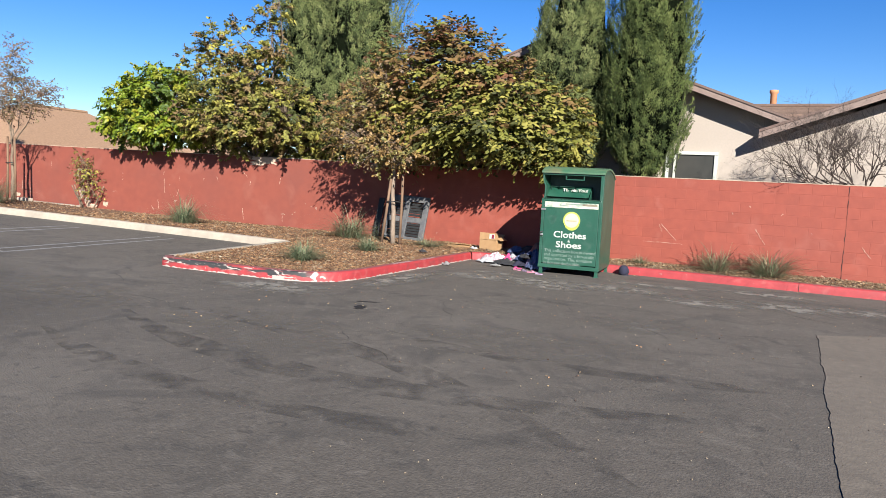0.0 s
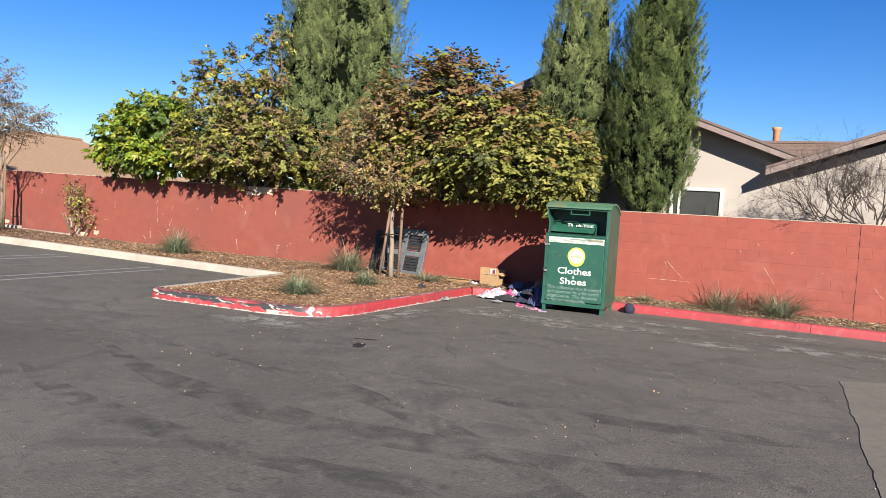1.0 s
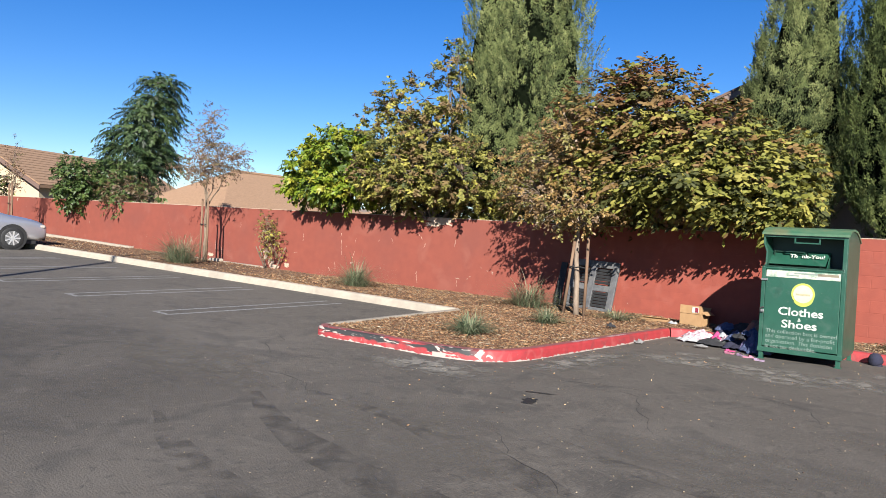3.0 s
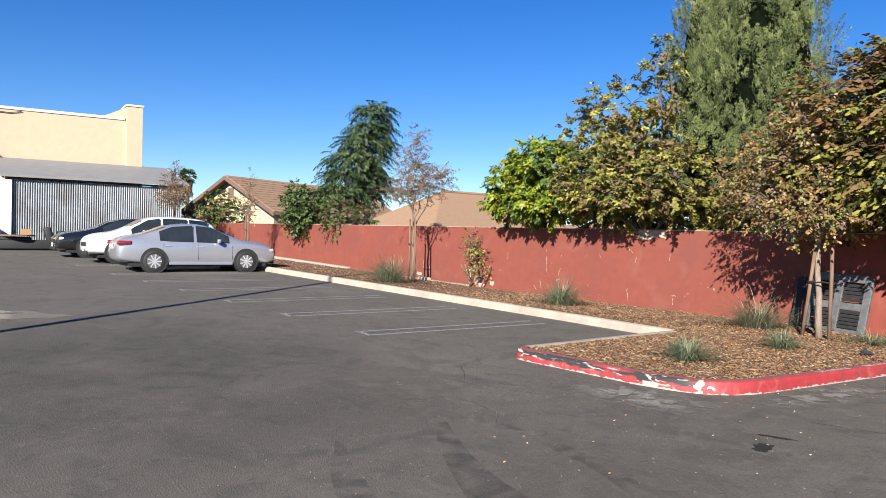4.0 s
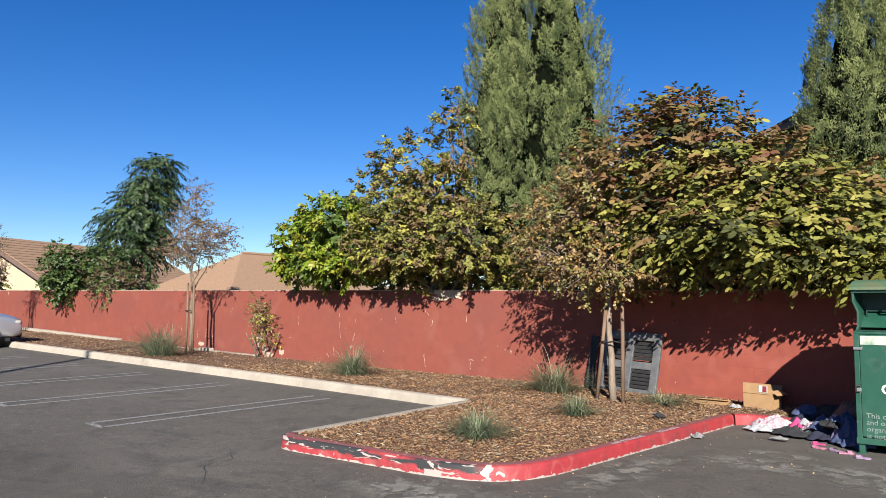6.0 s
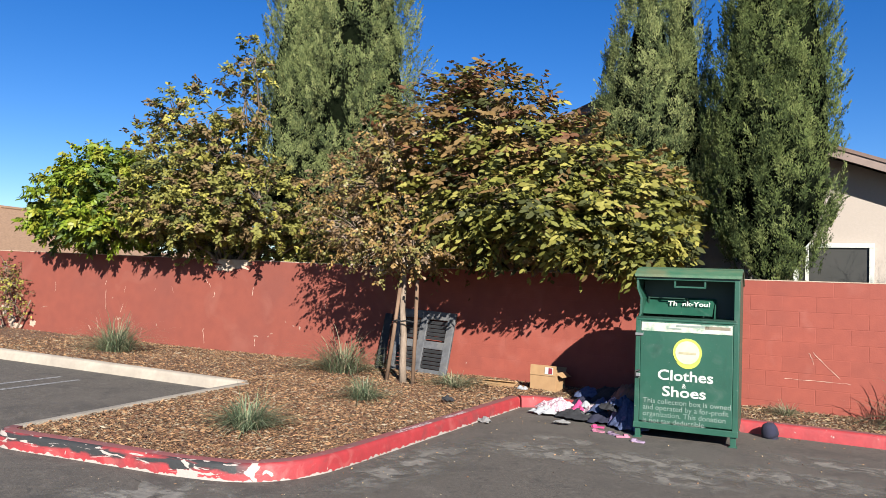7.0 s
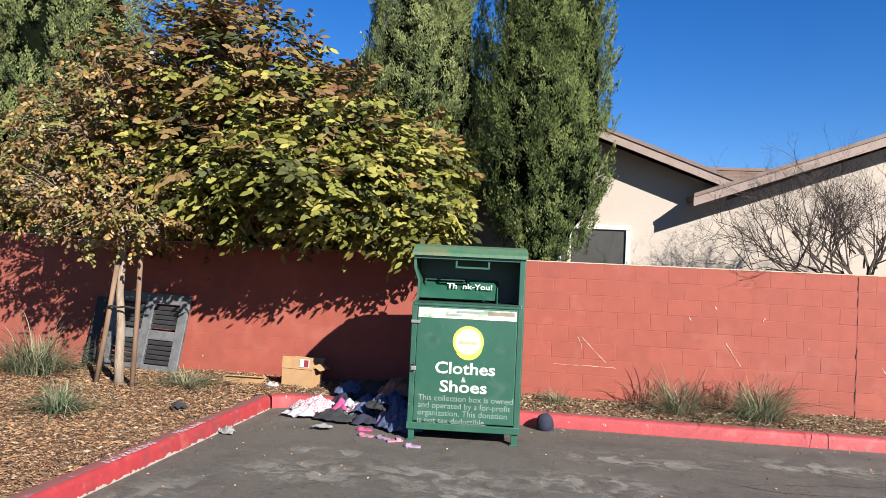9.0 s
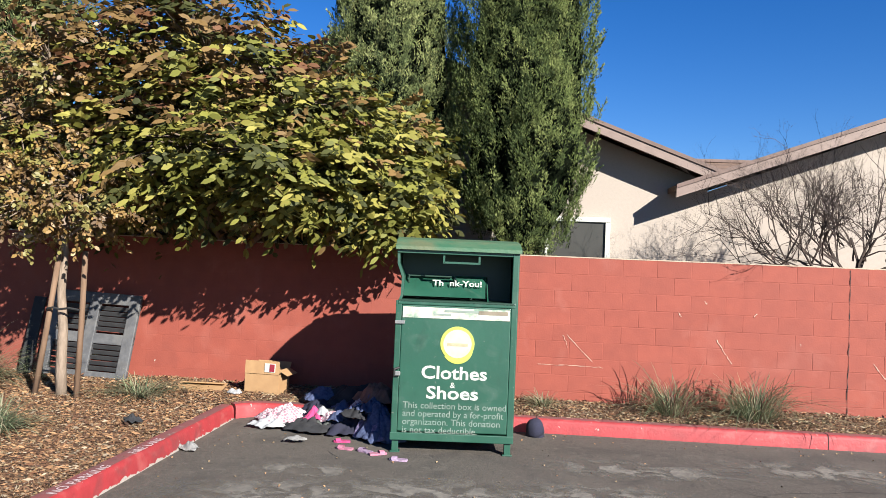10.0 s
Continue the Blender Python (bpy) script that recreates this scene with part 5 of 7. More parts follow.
def dumpster():
    t = thing("dumpster", "blue steel dumpster with a yellow label", "dumpster", at=(-36.6, 1.1, gz(-36.6)))
    b = prism([(-0.75, 0.15), (0.75, 0.15), (0.9, 1.35), (-0.9, 1.35)], 1.9, 0.01)
    bmesh.ops.translate(b, vec=(0, -0.95, 0), verts=b.verts[:])
    part("body", b, BLUE, t)
    part("lid", box((0, 0, 1.42), (1.85, 1.95, 0.09), 0.02), BLUE, t)
    for yy in (-0.6, 0, 0.6):
        part("rib", box((0.86, yy, 0.8), (0.07, 0.08, 1.0), 0.01), BLUE, t)
    part("label", box((0.875, 0.6, 1.1), (0.08, 0.4, 0.3), 0.01), YELLOWPAINT, t, "yellow label")
    for px in (-0.6, 0.6):
        for py in (-0.8, 0.8):
            part("caster", tube([(px - 0.03, py, 0.08), (px + 0.03, py, 0.08)], [0.08, 0.08], 12), BLACK, t)


def sofa():
    t = thing("sofa", "discarded black sofa with a wooden board on it", "sofa", at=(-36.3, 4.0, gz(-36.3)))
    part("base", box((0, 0, 0.22), (0.8, 2.5, 0.38), 0.06), BLACK, t, "", True)
    part("armrest", box((0, 1.2, 0.45), (0.85, 0.3, 0.75), 0.08), BLACK, t, "", True)
    part("backrest", box((0.05, 0.75, 0.62), (0.7, 0.3, 0.7), 0.1, Matrix.Rotation(0.3, 4, "X")), BLACK, t, "", True)
    part("cushion", box((0.05, -0.5, 0.46), (0.7, 1.2, 0.16), 0.06), BLACK, t, "", True)


YELLOWPAINT = mat("yellow_paint", (0.7, 0.45, 0.03), None, 8, 0.6)
dumpster()
sofa()
bd = thing("wooden_board", "round pale wooden board lying on the sofa", "board", at=(-36.2, 3.6, gz(-36.3) + 0.56))
part("board_top", tube([(0, 0, 0), (0, 0, 0.06)], [0.65, 0.65], 24), STAKE, bd)
bx_ = thing("cardboard_box", "small open cardboard box on the board", "box", at=(-36.2, 3.9, gz(-36.3) + 0.62))
part("carton", box((0, 0, 0.12), (0.35, 0.4, 0.24), 0.01), CARDBOARD, bx_)

# ---- palm ----
pt = thing("palm_tree", "distant fan palm with a shaggy skirt", "palm tree", at=(-88, 21.8, 2.0))
part("trunk", tube([(0, 0, 0), (0.1, 0, 3), (0, 0.1, 6.2)], [0.25, 0.2, 0.22], 8), BARK, pt, "", True)
rng = np.random.default_rng(55)
P, Dn = [], []
for k in range(70):
    a, e = rng.uniform(0, 6.28), rng.uniform(-0.9, 1.2)
    u = np.array([math.cos(a) * math.cos(e), math.sin(a) * math.cos(e), math.sin(e)])
    for q in range(9):
        P.append(np.array([0, 0, 6.3]) + u * 0.45)
        Dn.append(u + rng.normal(size=3) * 0.22)
leaf_mesh("crown", np.array(P), np.array(Dn), 0.62, 0.1, SHRUB, rng.integers(0, 2, len(P)), pt, rng, 0.2, 0.25)
P = np.array([[math.cos(a) * 0.4, math.sin(a) * 0.4, z] for a, z in zip(rng.uniform(0, 6.28, 200), rng.uniform(4.6, 6.1, 200))])
leaf_mesh("skirt", P, P * np.array([[0.5, 0.5, 0]]) + np.array([[0, 0, -1.0]]), 0.8, 0.12, RUSTY, np.zeros(200, int), pt, rng, 0.2, 0.2)


# ---- cars ----
def car(label, at, turn, paint, length, height, sta, glass_span, seed, suv=False, rear_to_viewer=True):
    """A car, local +y forwards. sta: rows of (y, low, belt, roof, half width at the belt, half width at the roof)."""
    t = thing("car", label, "car", "parked cars", at=at, turn=turn)
    vs, fs = [], []
    for y, lo, be, ro, hw, hr in sta:
        half = [(hw * 0.86, lo), (hw * 0.97, lo + 0.1), (hw, (lo + be) * 0.52), (hw * 0.99, be - 0.06), (hw * 0.94, be), (hr + (hw * 0.94 - hr) * 0.12, ro - 0.05 if ro - be > 0.1 else be + (ro - be) * 0.6), (hr * 0.8, ro), (0, ro + 0.02)]
        ring = [(x, y, z) for x, z in half] + [(-x, y, z) for x, z in half[-2::-1]]
        vs += ring
    k = 15
    n = len(sta)
    for i in range(n - 1):
        for j in range(k - 1):
            a = i * k + j
            fs.append((a, a + 1, a + k + 1, a + k))
        fs.append((i * k + k - 1, i * k, (i + 1) * k, (i + 1) * k + k - 1))
    fs.append(tuple(range(k))[::-1])
    fs.append(tuple((n - 1) * k + j for j in range(k)))
    bm = bmesh.new()
    bv = [bm.verts.new(v) for v in vs]
    for f in fs:
        bm.faces.new([bv[q] for q in f])
    bmesh.ops.recalc_face_normals(bm, faces=bm.faces[:])
    body = part("body", bm, paint, t, "", True)
    body.modifiers.new("round", "SUBSURF").levels = 1
    body.modifiers["round"].render_levels = 2

    def at_y(y):
        for a, b in zip(sta, sta[1:]):
            if a[0] <= y <= b[0]:
                q = (y - a[0]) / (b[0] - a[0])
                return [a[i] + (b[i] - a[i]) * q for i in range(6)]
        return list(sta[-1])
    # side glass, in panes between pillars
    for sgn in (-1, 1):
        for y0, y1 in glass_span:
            vv, ff = [], []
            m = 7
            for i in range(m + 1):
                y = y0 + (y1 - y0) * i / m
                _, lo, be, ro, hw, hr = at_y(y)
                zl, zh = be + 0.015, max(be + 0.025, ro - 0.07)
                f = lambda z: hw * 0.945 + (hr + 0.0 - hw * 0.945) * (z - be) / max(0.05, ro - be) * 0.9
                vv += [(sgn * (f(zl) + 0.012), y, zl), (sgn * (f(zh) + 0.012), y, zh)]
            ff = [(2 * i, 2 * i + 1, 2 * i + 3, 2 * i + 2) for i in range(m)]
            part("side_window", (vv, ff), CARGLASS, body)
    # windscreens
    for a, b, nm in ((0, 1, "rear_window"), (2, 3, "windscreen")):
        ya, yb = glass_edges[seed][a], glass_edges[seed][b]
        vv = []
        for y in (ya, (ya * 2 + yb) / 3, (ya + 2 * yb) / 3, yb):
            _, lo, be, ro, hw, hr = at_y(y)
            for fx in (-0.78, -0.4, 0, 0.4, 0.78):
                vv.append((fx * (hr if ro - be > 0.15 else hw * 0.85), y, ro + 0.03 - 0.03 * abs(fx)))
        ff = [(r * 5 + c, r * 5 + c + 1, r * 5 + c + 6, r * 5 + c + 5) for r in range(3) for c in range(4)]
        part(nm, (vv, ff), CARGLASS, body)
    hwm = max(s[4] for s in sta)
    wf, wr = wheel_y[seed]
    R = 0.33 if not suv else 0.34
    for wy in (wf, wr):
        for sgn in (-1, 1):
            # black disc proud of the body stands in for the arch's shaded hollow
            bm = bmesh.new()
            b_tube(bm, [(sgn * (hwm - 0.3), wy, R + 0.02), (sgn * (hwm + 0.004), wy, R + 0.02)], [R + 0.06] * 2, 28)
            part("wheel_arch", bm, BLACK, body)
            bm = bmesh.new()
            b_tube(bm, [(sgn * (hwm - 0.2), wy, R), (sgn * (hwm - 0.005), wy, R), (sgn * (hwm + 0.012), wy, R), (sgn * (hwm + 0.018), wy, R)], [R, R, R - 0.03, R - 0.1], 28)
            w = part("wheel", bm, BLACK, t, "", True)
            # dark disc behind the cover, its colour standing for shade between the spokes
            bm = bmesh.new()
            b_tube(bm, [(sgn * (hwm + 0.01), wy, R), (sgn * (hwm + 0.022), wy, R)], [0.215, 0.2], 24)
            part("rim", bm, RIMDARK, w)
            bm = bmesh.new()
            for q in range(9):
                a = q * 2 * math.pi / 9
                c = (sgn * (hwm + 0.026), wy + 0.11 * math.cos(a), R + 0.11 * math.sin(a))
                b_box(bm, c, (0.012, 0.2, 0.04), 0.004, Matrix.Rotation(a, 4, "X"))
            b_tube(bm, [(sgn * (hwm + 0.016), wy, R), (sgn * (hwm + 0.036), wy, R)], [0.055, 0.05], 14)
            part("hubcap", bm, SILVERRIM, w, "silver spoked wheel cover")
    yr, yf = sta[0][0], sta[-1][0]
    be_r, be_f = sta[1][2], sta[-2][2]
    for sgn in (-1, 1):
        part("tail_light", box((sgn * (hwm - 0.14), yr + 0.2, be_r - 0.06), (0.24, 0.4, 0.12), 0.04), REDLENS, body, "red tail light", True)
        part("headlight", box((sgn * (hwm - 0.2), yf - 0.3, be_f - 0.06), (0.27, 0.42, 0.12), 0.05), CLEARLENS, body, "clear headlight", True)
        mir = part("mirror", box((sgn * (hwm + 0.08), glass_edges[seed][3] - 0.62, at_y(glass_edges[seed][3] - 0.7)[2] + 0.07), (0.17, 0.1, 0.12), 0.03), paint, body, "", True)
        for yy in handles[seed]:
            part("door_handle", box((sgn * (hwm * 0.985), yy, at_y(yy)[2] - 0.13), (0.05, 0.2, 0.03), 0.01), SILVERRIM, body)
        for yy in seams[seed]:
            q = at_y(yy)
            part("door_seam", box((sgn * (hwm * 0.988), yy, (q[1] + q[2]) / 2 + 0.06), (0.012, 0.006, q[2] - q[1] - 0.24)), BLACK, body)
        part("sill_strip", box((sgn * (hwm * 0.95), (wf + wr) / 2, 0.27), (0.06, wf - wr - 0.85, 0.09), 0.02), paint, body)
    part("number_plate", box((0, yr - 0.012, be_r - 0.18), (0.31, 0.02, 0.15), 0.004), WHITE, body)
    part("number_plate", box((0, yf + 0.012, 0.45), (0.31, 0.02, 0.15), 0.004), WHITE, body)
    part("grille", box((0, yf - 0.01, be_f - 0.16), (0.8, 0.06, 0.13), 0.02), BLACK, body)
    part("lower_grille", box((0, yf - 0.01, 0.33), (1.1, 0.06, 0.14), 0.02), BLACK, body)
    part("underbody", box((0, (yr + yf) / 2, 0.22), (hwm * 1.7, length * 0.86, 0.1)), BLACK, body)
    return t


CARGLASS = mat("car_glass", (0.03, 0.036, 0.04), (0.015, 0.018, 0.02), 1.5, 0.04, spec=0.8)
SILVER = mat("silver_car_paint", (0.6, 0.61, 0.66), (0.55, 0.56, 0.61), 2, 0.3, metal=0.65, coat=0.8)
WHITECAR = mat("white_car_paint", (0.78, 0.78, 0.78), (0.74, 0.74, 0.74), 2, 0.3, coat=0.8)
BLACKCAR = mat("black_car_paint", (0.012, 0.012, 0.014), None, 2, 0.2, coat=1.0)
RIMDARK = mat("rim_shade", (0.16, 0.16, 0.16), None, 8, 0.5)
SILVERRIM = mat("silver_plastic", (0.85, 0.85, 0.85), None, 8, 0.35, metal=0.6)
REDLENS = mat("red_lens", (0.28, 0.02, 0.04), None, 8, 0.15, coat=0.8)
CLEARLENS = mat("clear_lens", (0.6, 0.55, 0.48), None, 8, 0.15, coat=0.8)
SEDAN = [(-2.4, 0.42, 0.72, 0.78, 0.72, 0.6), (-2.33, 0.3, 0.93, 1.0, 0.84, 0.66), (-1.95, 0.24, 0.97, 1.09, 0.89, 0.68), (-1.55, 0.22, 0.95, 1.16, 0.905, 0.66), (-0.85, 0.2, 0.91, 1.44, 0.91, 0.6), (-0.2, 0.2, 0.9, 1.49, 0.91, 0.6),
         (0.35, 0.2, 0.89, 1.44, 0.91, 0.6), (1.2, 0.2, 0.88, 1.02, 0.905, 0.66), (1.7, 0.22, 0.86, 0.97, 0.895, 0.68), (2.1, 0.24, 0.81, 0.89, 0.87, 0.66), (2.33, 0.26, 0.74, 0.8, 0.83, 0.62), (2.42, 0.32, 0.66, 0.7, 0.78, 0.58)]
SUVS = [(-2.15, 0.5, 0.8, 0.9, 0.74, 0.6), (-2.1, 0.36, 1.0, 1.25, 0.86, 0.62), (-1.75, 0.28, 1.04, 1.55, 0.89, 0.62), (-1.0, 0.24, 1.03, 1.61, 0.89, 0.62), (-0.1, 0.24, 1.0, 1.62, 0.89, 0.62), (0.35, 0.24, 0.99, 1.55, 0.89, 0.62), (1.2, 0.24, 0.98, 1.06, 0.89, 0.68), (1.75, 0.26, 0.95, 1.02, 0.88, 0.68), (2.08, 0.28, 0.88, 0.93, 0.85, 0.66), (2.2, 0.32, 0.78, 0.82, 0.8, 0.6), (2.24, 0.4, 0.66, 0.7, 0.76, 0.56)]
glass_edges = {1: (-1.62, -0.98, 0.5, 1.12), 2: (-2.02, -1.8, 0.5, 1.14), 3: (-1.62, -0.98, 0.5, 1.12)}
wheel_y = {1: (1.39, -1.38), 2: (1.35, -1.3), 3: (1.39, -1.38)}
handles = {1: (-0.05, -1.0), 2: (-0.05, -0.95), 3: (-0.05, -1.0)}
seams = {1: (0.95, -0.1, -1.12), 2: (0.95, -0.1, -1.05), 3: (0.95, -0.1, -1.12)}
car("silver four-door sedan parked nose to the white kerb", (-25.2, 8.12, gz(-25.2) - 0.02), 2.0, SILVER, 4.8, 1.47, SEDAN, [(-1.22, -0.24), (-0.14, 0.86)], 1)
car("white compact crossover parked with its nose outwards", (-28.9, 7.55, gz(-28.9)), 184.0, WHITECAR, 4.35, 1.62, SUVS, [(-1.7, -1.05), (-0.98, -0.15), (-0.05, 0.9)], 2, True)
car("black sedan parked with its nose outwards", (-31.9, 7.0, gz(-31.9)), 184.0, BLACKCAR, 4.8, 1.47, SEDAN, [(-1.22, -0.24), (-0.14, 0.86)], 3)

# ---- light pole outside the view, which shades the lot ----
pl = thing("light_pole", "tall thin steel light pole", "light pole", at=(-8.6, -3.3, 0.03))
part("pole", tube([(0, 0, 0), (0, 0, 6), (0, 0, 12.5)], [0.1, 0.09, 0.07], 12), POSTMETAL, pl, "", True)
part("base_plate", box((0, 0, 0.02), (0.4, 0.4, 0.04), 0.01), POSTMETAL, pl)


# ---- stakes of the young trees ----
def stakes(x, y, z, h, label, pair=((-0.27, -0.06), (0.2, 0.22))):
    for foot, head in pair:
        t = thing("tree_stake", label, "stake", "tree stakes", at=(x + foot, y - 0.04, z - 0.05))
        lean = head - foot
        part("stake", tube([(0, 0, 0), (lean * 0.5, 0.01, h * 0.5), (lean, 0, h)], [0.031, 0.03, 0.028], 9), STAKE, t, "", True)
        part("tie", tube([(lean * 0.62, -0.045, h * 0.62), ((lean * 0.62 - foot) * 0.5, -0.06, h * 0.63), (-foot, -0.05, h * 0.62)], [0.012] * 3, 6), BLACK, t, "black rubber tree tie")


stakes(-8.22, 14.12, 0.16, 1.62, "round brown wooden stake tied to the young tree")
stakes(-19.9, 13.08, bed_z(-19.9), 1.9, "round brown wooden stake tied to a young tree", ((-0.16, -0.12), (0.2, 0.18)))
stakes(-30.0, 11.28, bed_z(-30), 2.0, "round brown wooden stake tied to a young tree", ((-0.16, -0.12), (0.2, 0.18)))

# ---- parking lines ----
near = [(-11.98, 7.75), (-14.4, 7.32), (-16.75, 6.9), (-19.1, 6.47), (-21.45, 6.05), (-23.8, 5.6), (-27.3, 5.0)]
for i, (nx, ny) in enumerate(near):
    fx, fy = nx - 0.22, ny + 3.75
    u = Vector((fx - nx, fy - ny)).normalized()
    s = Vector((u.y, -u.x))
    vs, fs = [], []

    def strip(p, q, w):
        d = (q - p).normalized() if (q - p).length else u
        e = Vector((d.y, -d.x)) * w / 2
        n0 = len(vs)
        m = 6
        for k in range(m + 1):
            c = p + (q - p) * k / m
            for g in (c - e, c + e):
                vs.append((g.x, g.y, gz(g.x) + 0.004))
        fs.extend((n0 + 2 * k, n0 + 2 * k + 1, n0 + 2 * k + 3, n0 + 2 * k + 2) for k in range(m))
    a, b = Vector((nx, ny)), Vector((fx, fy))
    strip(a - s * 0.19, b - s * 0.19, 0.085)
    strip(a + s * 0.19, b + s * 0.19, 0.085)
    strip(a - s * 0.23, a + s * 0.23, 0.085)
    tagged(part("road_marking", (vs, fs), LINE_WHITE), "worn white double parking stall line", "road marking", "parking lines", "structure")

# ---- cracks, spills and worn patches of the asphalt ----
CRACK = mat("crack_shade", (0.018, 0.017, 0.017), (0.03, 0.028, 0.027), 30, 0.95)
WET = mat("wet_asphalt", (0.02, 0.02, 0.02), (0.03, 0.03, 0.03), 12, 0.2)
OIL = mat("oil_stain", (0.016, 0.015, 0.015), (0.028, 0.026, 0.026), 12, 0.55)
CEMENT = mat("cement_smear", (0.27, 0.245, 0.205), (0.15, 0.136, 0.12), 16, 0.92, 0.5, 60)
rc = random.Random(7)


def crack(x, y, ang, length, w):
    pts, a = [(x, y)], ang
    n = max(5, int(length / 0.12))
    for k in range(n):
        a += rc.gauss(0, 0.35)
        a = ang + (a - ang) * 0.8
        x, y = x + math.cos(a) * length / n, y + math.sin(a) * length / n
        pts.append((x, y))
    vs, fs = [], []
    for k, (px, py) in enumerate(pts):
        ww = w * rc.uniform(0.3, 1.0) * math.sin(math.pi * (k + 0.4) / (n + 0.8))
        vs += [(px, py - ww, gz(px) + 0.003), (px + 0.3 * ww, py + ww, gz(px) + 0.003)]
    fs = [(2 * k, 2 * k + 2, 2 * k + 3, 2 * k + 1) for k in range(n)]
    tagged(part("asphalt_crack", (vs, fs), CRACK), "thin dark crack in the asphalt", "crack", "asphalt cracks", "structure")


for x, y, a, l, w in ((-1.2, 8.0, 1.9, 2.2, 0.008), (-3.6, 7.9, 2.4, 2.0, 0.007), (-2.4, 9.6, 2.7, 2.6, 0.007), (-1.2, 9.4, 0.4, 2.0, 0.008), (-4.2, 9.6, 2.9, 1.8, 0.006), (-8.4, 7.3, 2.7, 1.9, 0.008),
                      (-6.5, 6.6, 2.9, 1.6, 0.007), (-1.8, 12.6, 0.3, 2.6, 0.008), (-2.0, 11.2, 1.2, 1.6, 0.006), (-4.9, 12.9, 1.9, 1.3, 0.006), (-3.0, 6.0, 2.2, 2.0, 0.006), (-5.6, 11.2, 0.4, 1.8, 0.006), (-1.0, 12.0, -0.5, 2.0, 0.009), (0.2, 12.4, 2.9, 3.0, 0.008), (-6.2, 8.3, 3.0, 2.0, 0.006), (-3.4, 11.0, 2.0, 1.4, 0.006)):
    crack(x, y, a, l, w)


def blot(name, label, cat, x, y, rx, ry, turn, m, seed, rag=0.45, lift=0.0035, n=56):
    """A ragged flat film on the ground."""
    vs = [(x, y, gz(x) + lift)]
    for k in range(n):
        a = 2 * math.pi * k / n
        r = 1 + rag * noise.noise(Vector((2.2 * math.cos(a), 2.2 * math.sin(a), seed))) + rag * 0.7 * noise.noise(Vector((7 * math.cos(a), 7 * math.sin(a), seed + 3)))
        px, py = rx * r * math.cos(a), ry * r * math.sin(a)
        c, s = math.cos(turn), math.sin(turn)
        gx, gy = x + c * px - s * py, y + s * px + c * py
        vs.append((gx, gy, gz(gx) + lift))
    fs = [(0, 1 + k, 1 + (k + 1) % n) for k in range(n)]
    return tagged(part(name, (vs, fs), m), label, cat, kind="structure")


blot("oil_stain", "small black oil stain on the asphalt", "stain", -5.05, 8.1, 0.07, 0.14, 0.4, OIL, 1)
blot("oil_stain", "thin black oil streak on the asphalt", "stain", -5.2, 8.5, 0.16, 0.03, 0.4, OIL, 2)
blot("oil_stain", "dark wet patch on the asphalt far off", "stain", -15.7, 2.7, 1.1, 0.5, 1.1, WET, 3)
# white glint of the wet patch, painted as a pale film in the CEMENT material
blot("puddle_rim", "pale film painted as the glint on the wet patch", "stain", -15.9, 2.8, 0.45, 0.16, 1.2, CEMENT, 4, 0.6, 0.0065)

ragged(CEMENT, 4.5, 0.41, 0.56, 0.95, 0.8, True)
for k, (sx, sy, srx, sry, turn) in enumerate(((-5.2, 12.0, 0.75, 0.22, 0.1), (-4.0, 12.15, 0.8, 0.26, 0.15), (-2.9, 12.35, 0.75, 0.22, 0.2), (-5.2, 12.65, 0.4, 0.14, 0.1), (-1.5, 11.8, 0.7, 0.2, 0.1), (-0.3, 12.3, 0.7, 0.25, 0.3), (0.7, 12.65, 0.6, 0.2, 0.3), (-3.7, 11.75, 0.6, 0.2, 0.1), (-2.6, 13.3, 0.8, 0.2, 0.0), (-0.6, 13.6, 0.9, 0.18, 0.0), (-6.0, 10.8, 0.3, 0.7, 0.1), (-6.9, 8.6, 0.9, 0.3, 0.2))):
    blot("cement_smear", "pale worn cement smear on the asphalt", "stain", sx, sy, srx * 1.35, sry * 1.9, turn, CEMENT, 10 + k * 1.7, 0.7, 0.0035 + 0.0002 * k, 64)

TYRE = mat("tyre_polished_asphalt", (0.045, 0.041, 0.037), (0.058, 0.052, 0.046), 20, 0.8, 0.3, 60)
ragged(TYRE, 2.0, 0.42, 0.75, 0.55, 1.2)
PALEWEAR = mat("pale_worn_asphalt", (0.165, 0.146, 0.122), (0.125, 0.11, 0.094), 25, 0.92, 0.4, 60)
ragged(PALEWEAR, 2.2, 0.36, 0.66, 0.8, 0.5, True)


def tyre_arc(cx, cy, r, a0, a1, w, lift):
    """A dark curved track of turning tyres, thinning to its ends."""
    vs, n = [], 40
    for i in range(n + 1):
        a = radians(a0 + (a1 - a0) * i / n)
        ww = w * (0.25 + 0.75 * math.sin(math.pi * i / n)) * (1 + 0.3 * noise.noise(Vector((i * 0.3, cx, r))))
        for rr in (r - ww, r, r + ww):
            x, y = cx + rr * math.cos(a), cy + rr * math.sin(a)
            vs.append((x, y, gz(x) + lift))
    fs = [(3 * i + q, 3 * i + q + 1, 3 * i + q + 4, 3 * i + q + 3) for i in range(n) for q in range(2)]
    tagged(part("tyre_track", (vs, fs), TYRE), "dark curved tyre track polished into the asphalt", "tyre track", "tyre tracks", "structure")


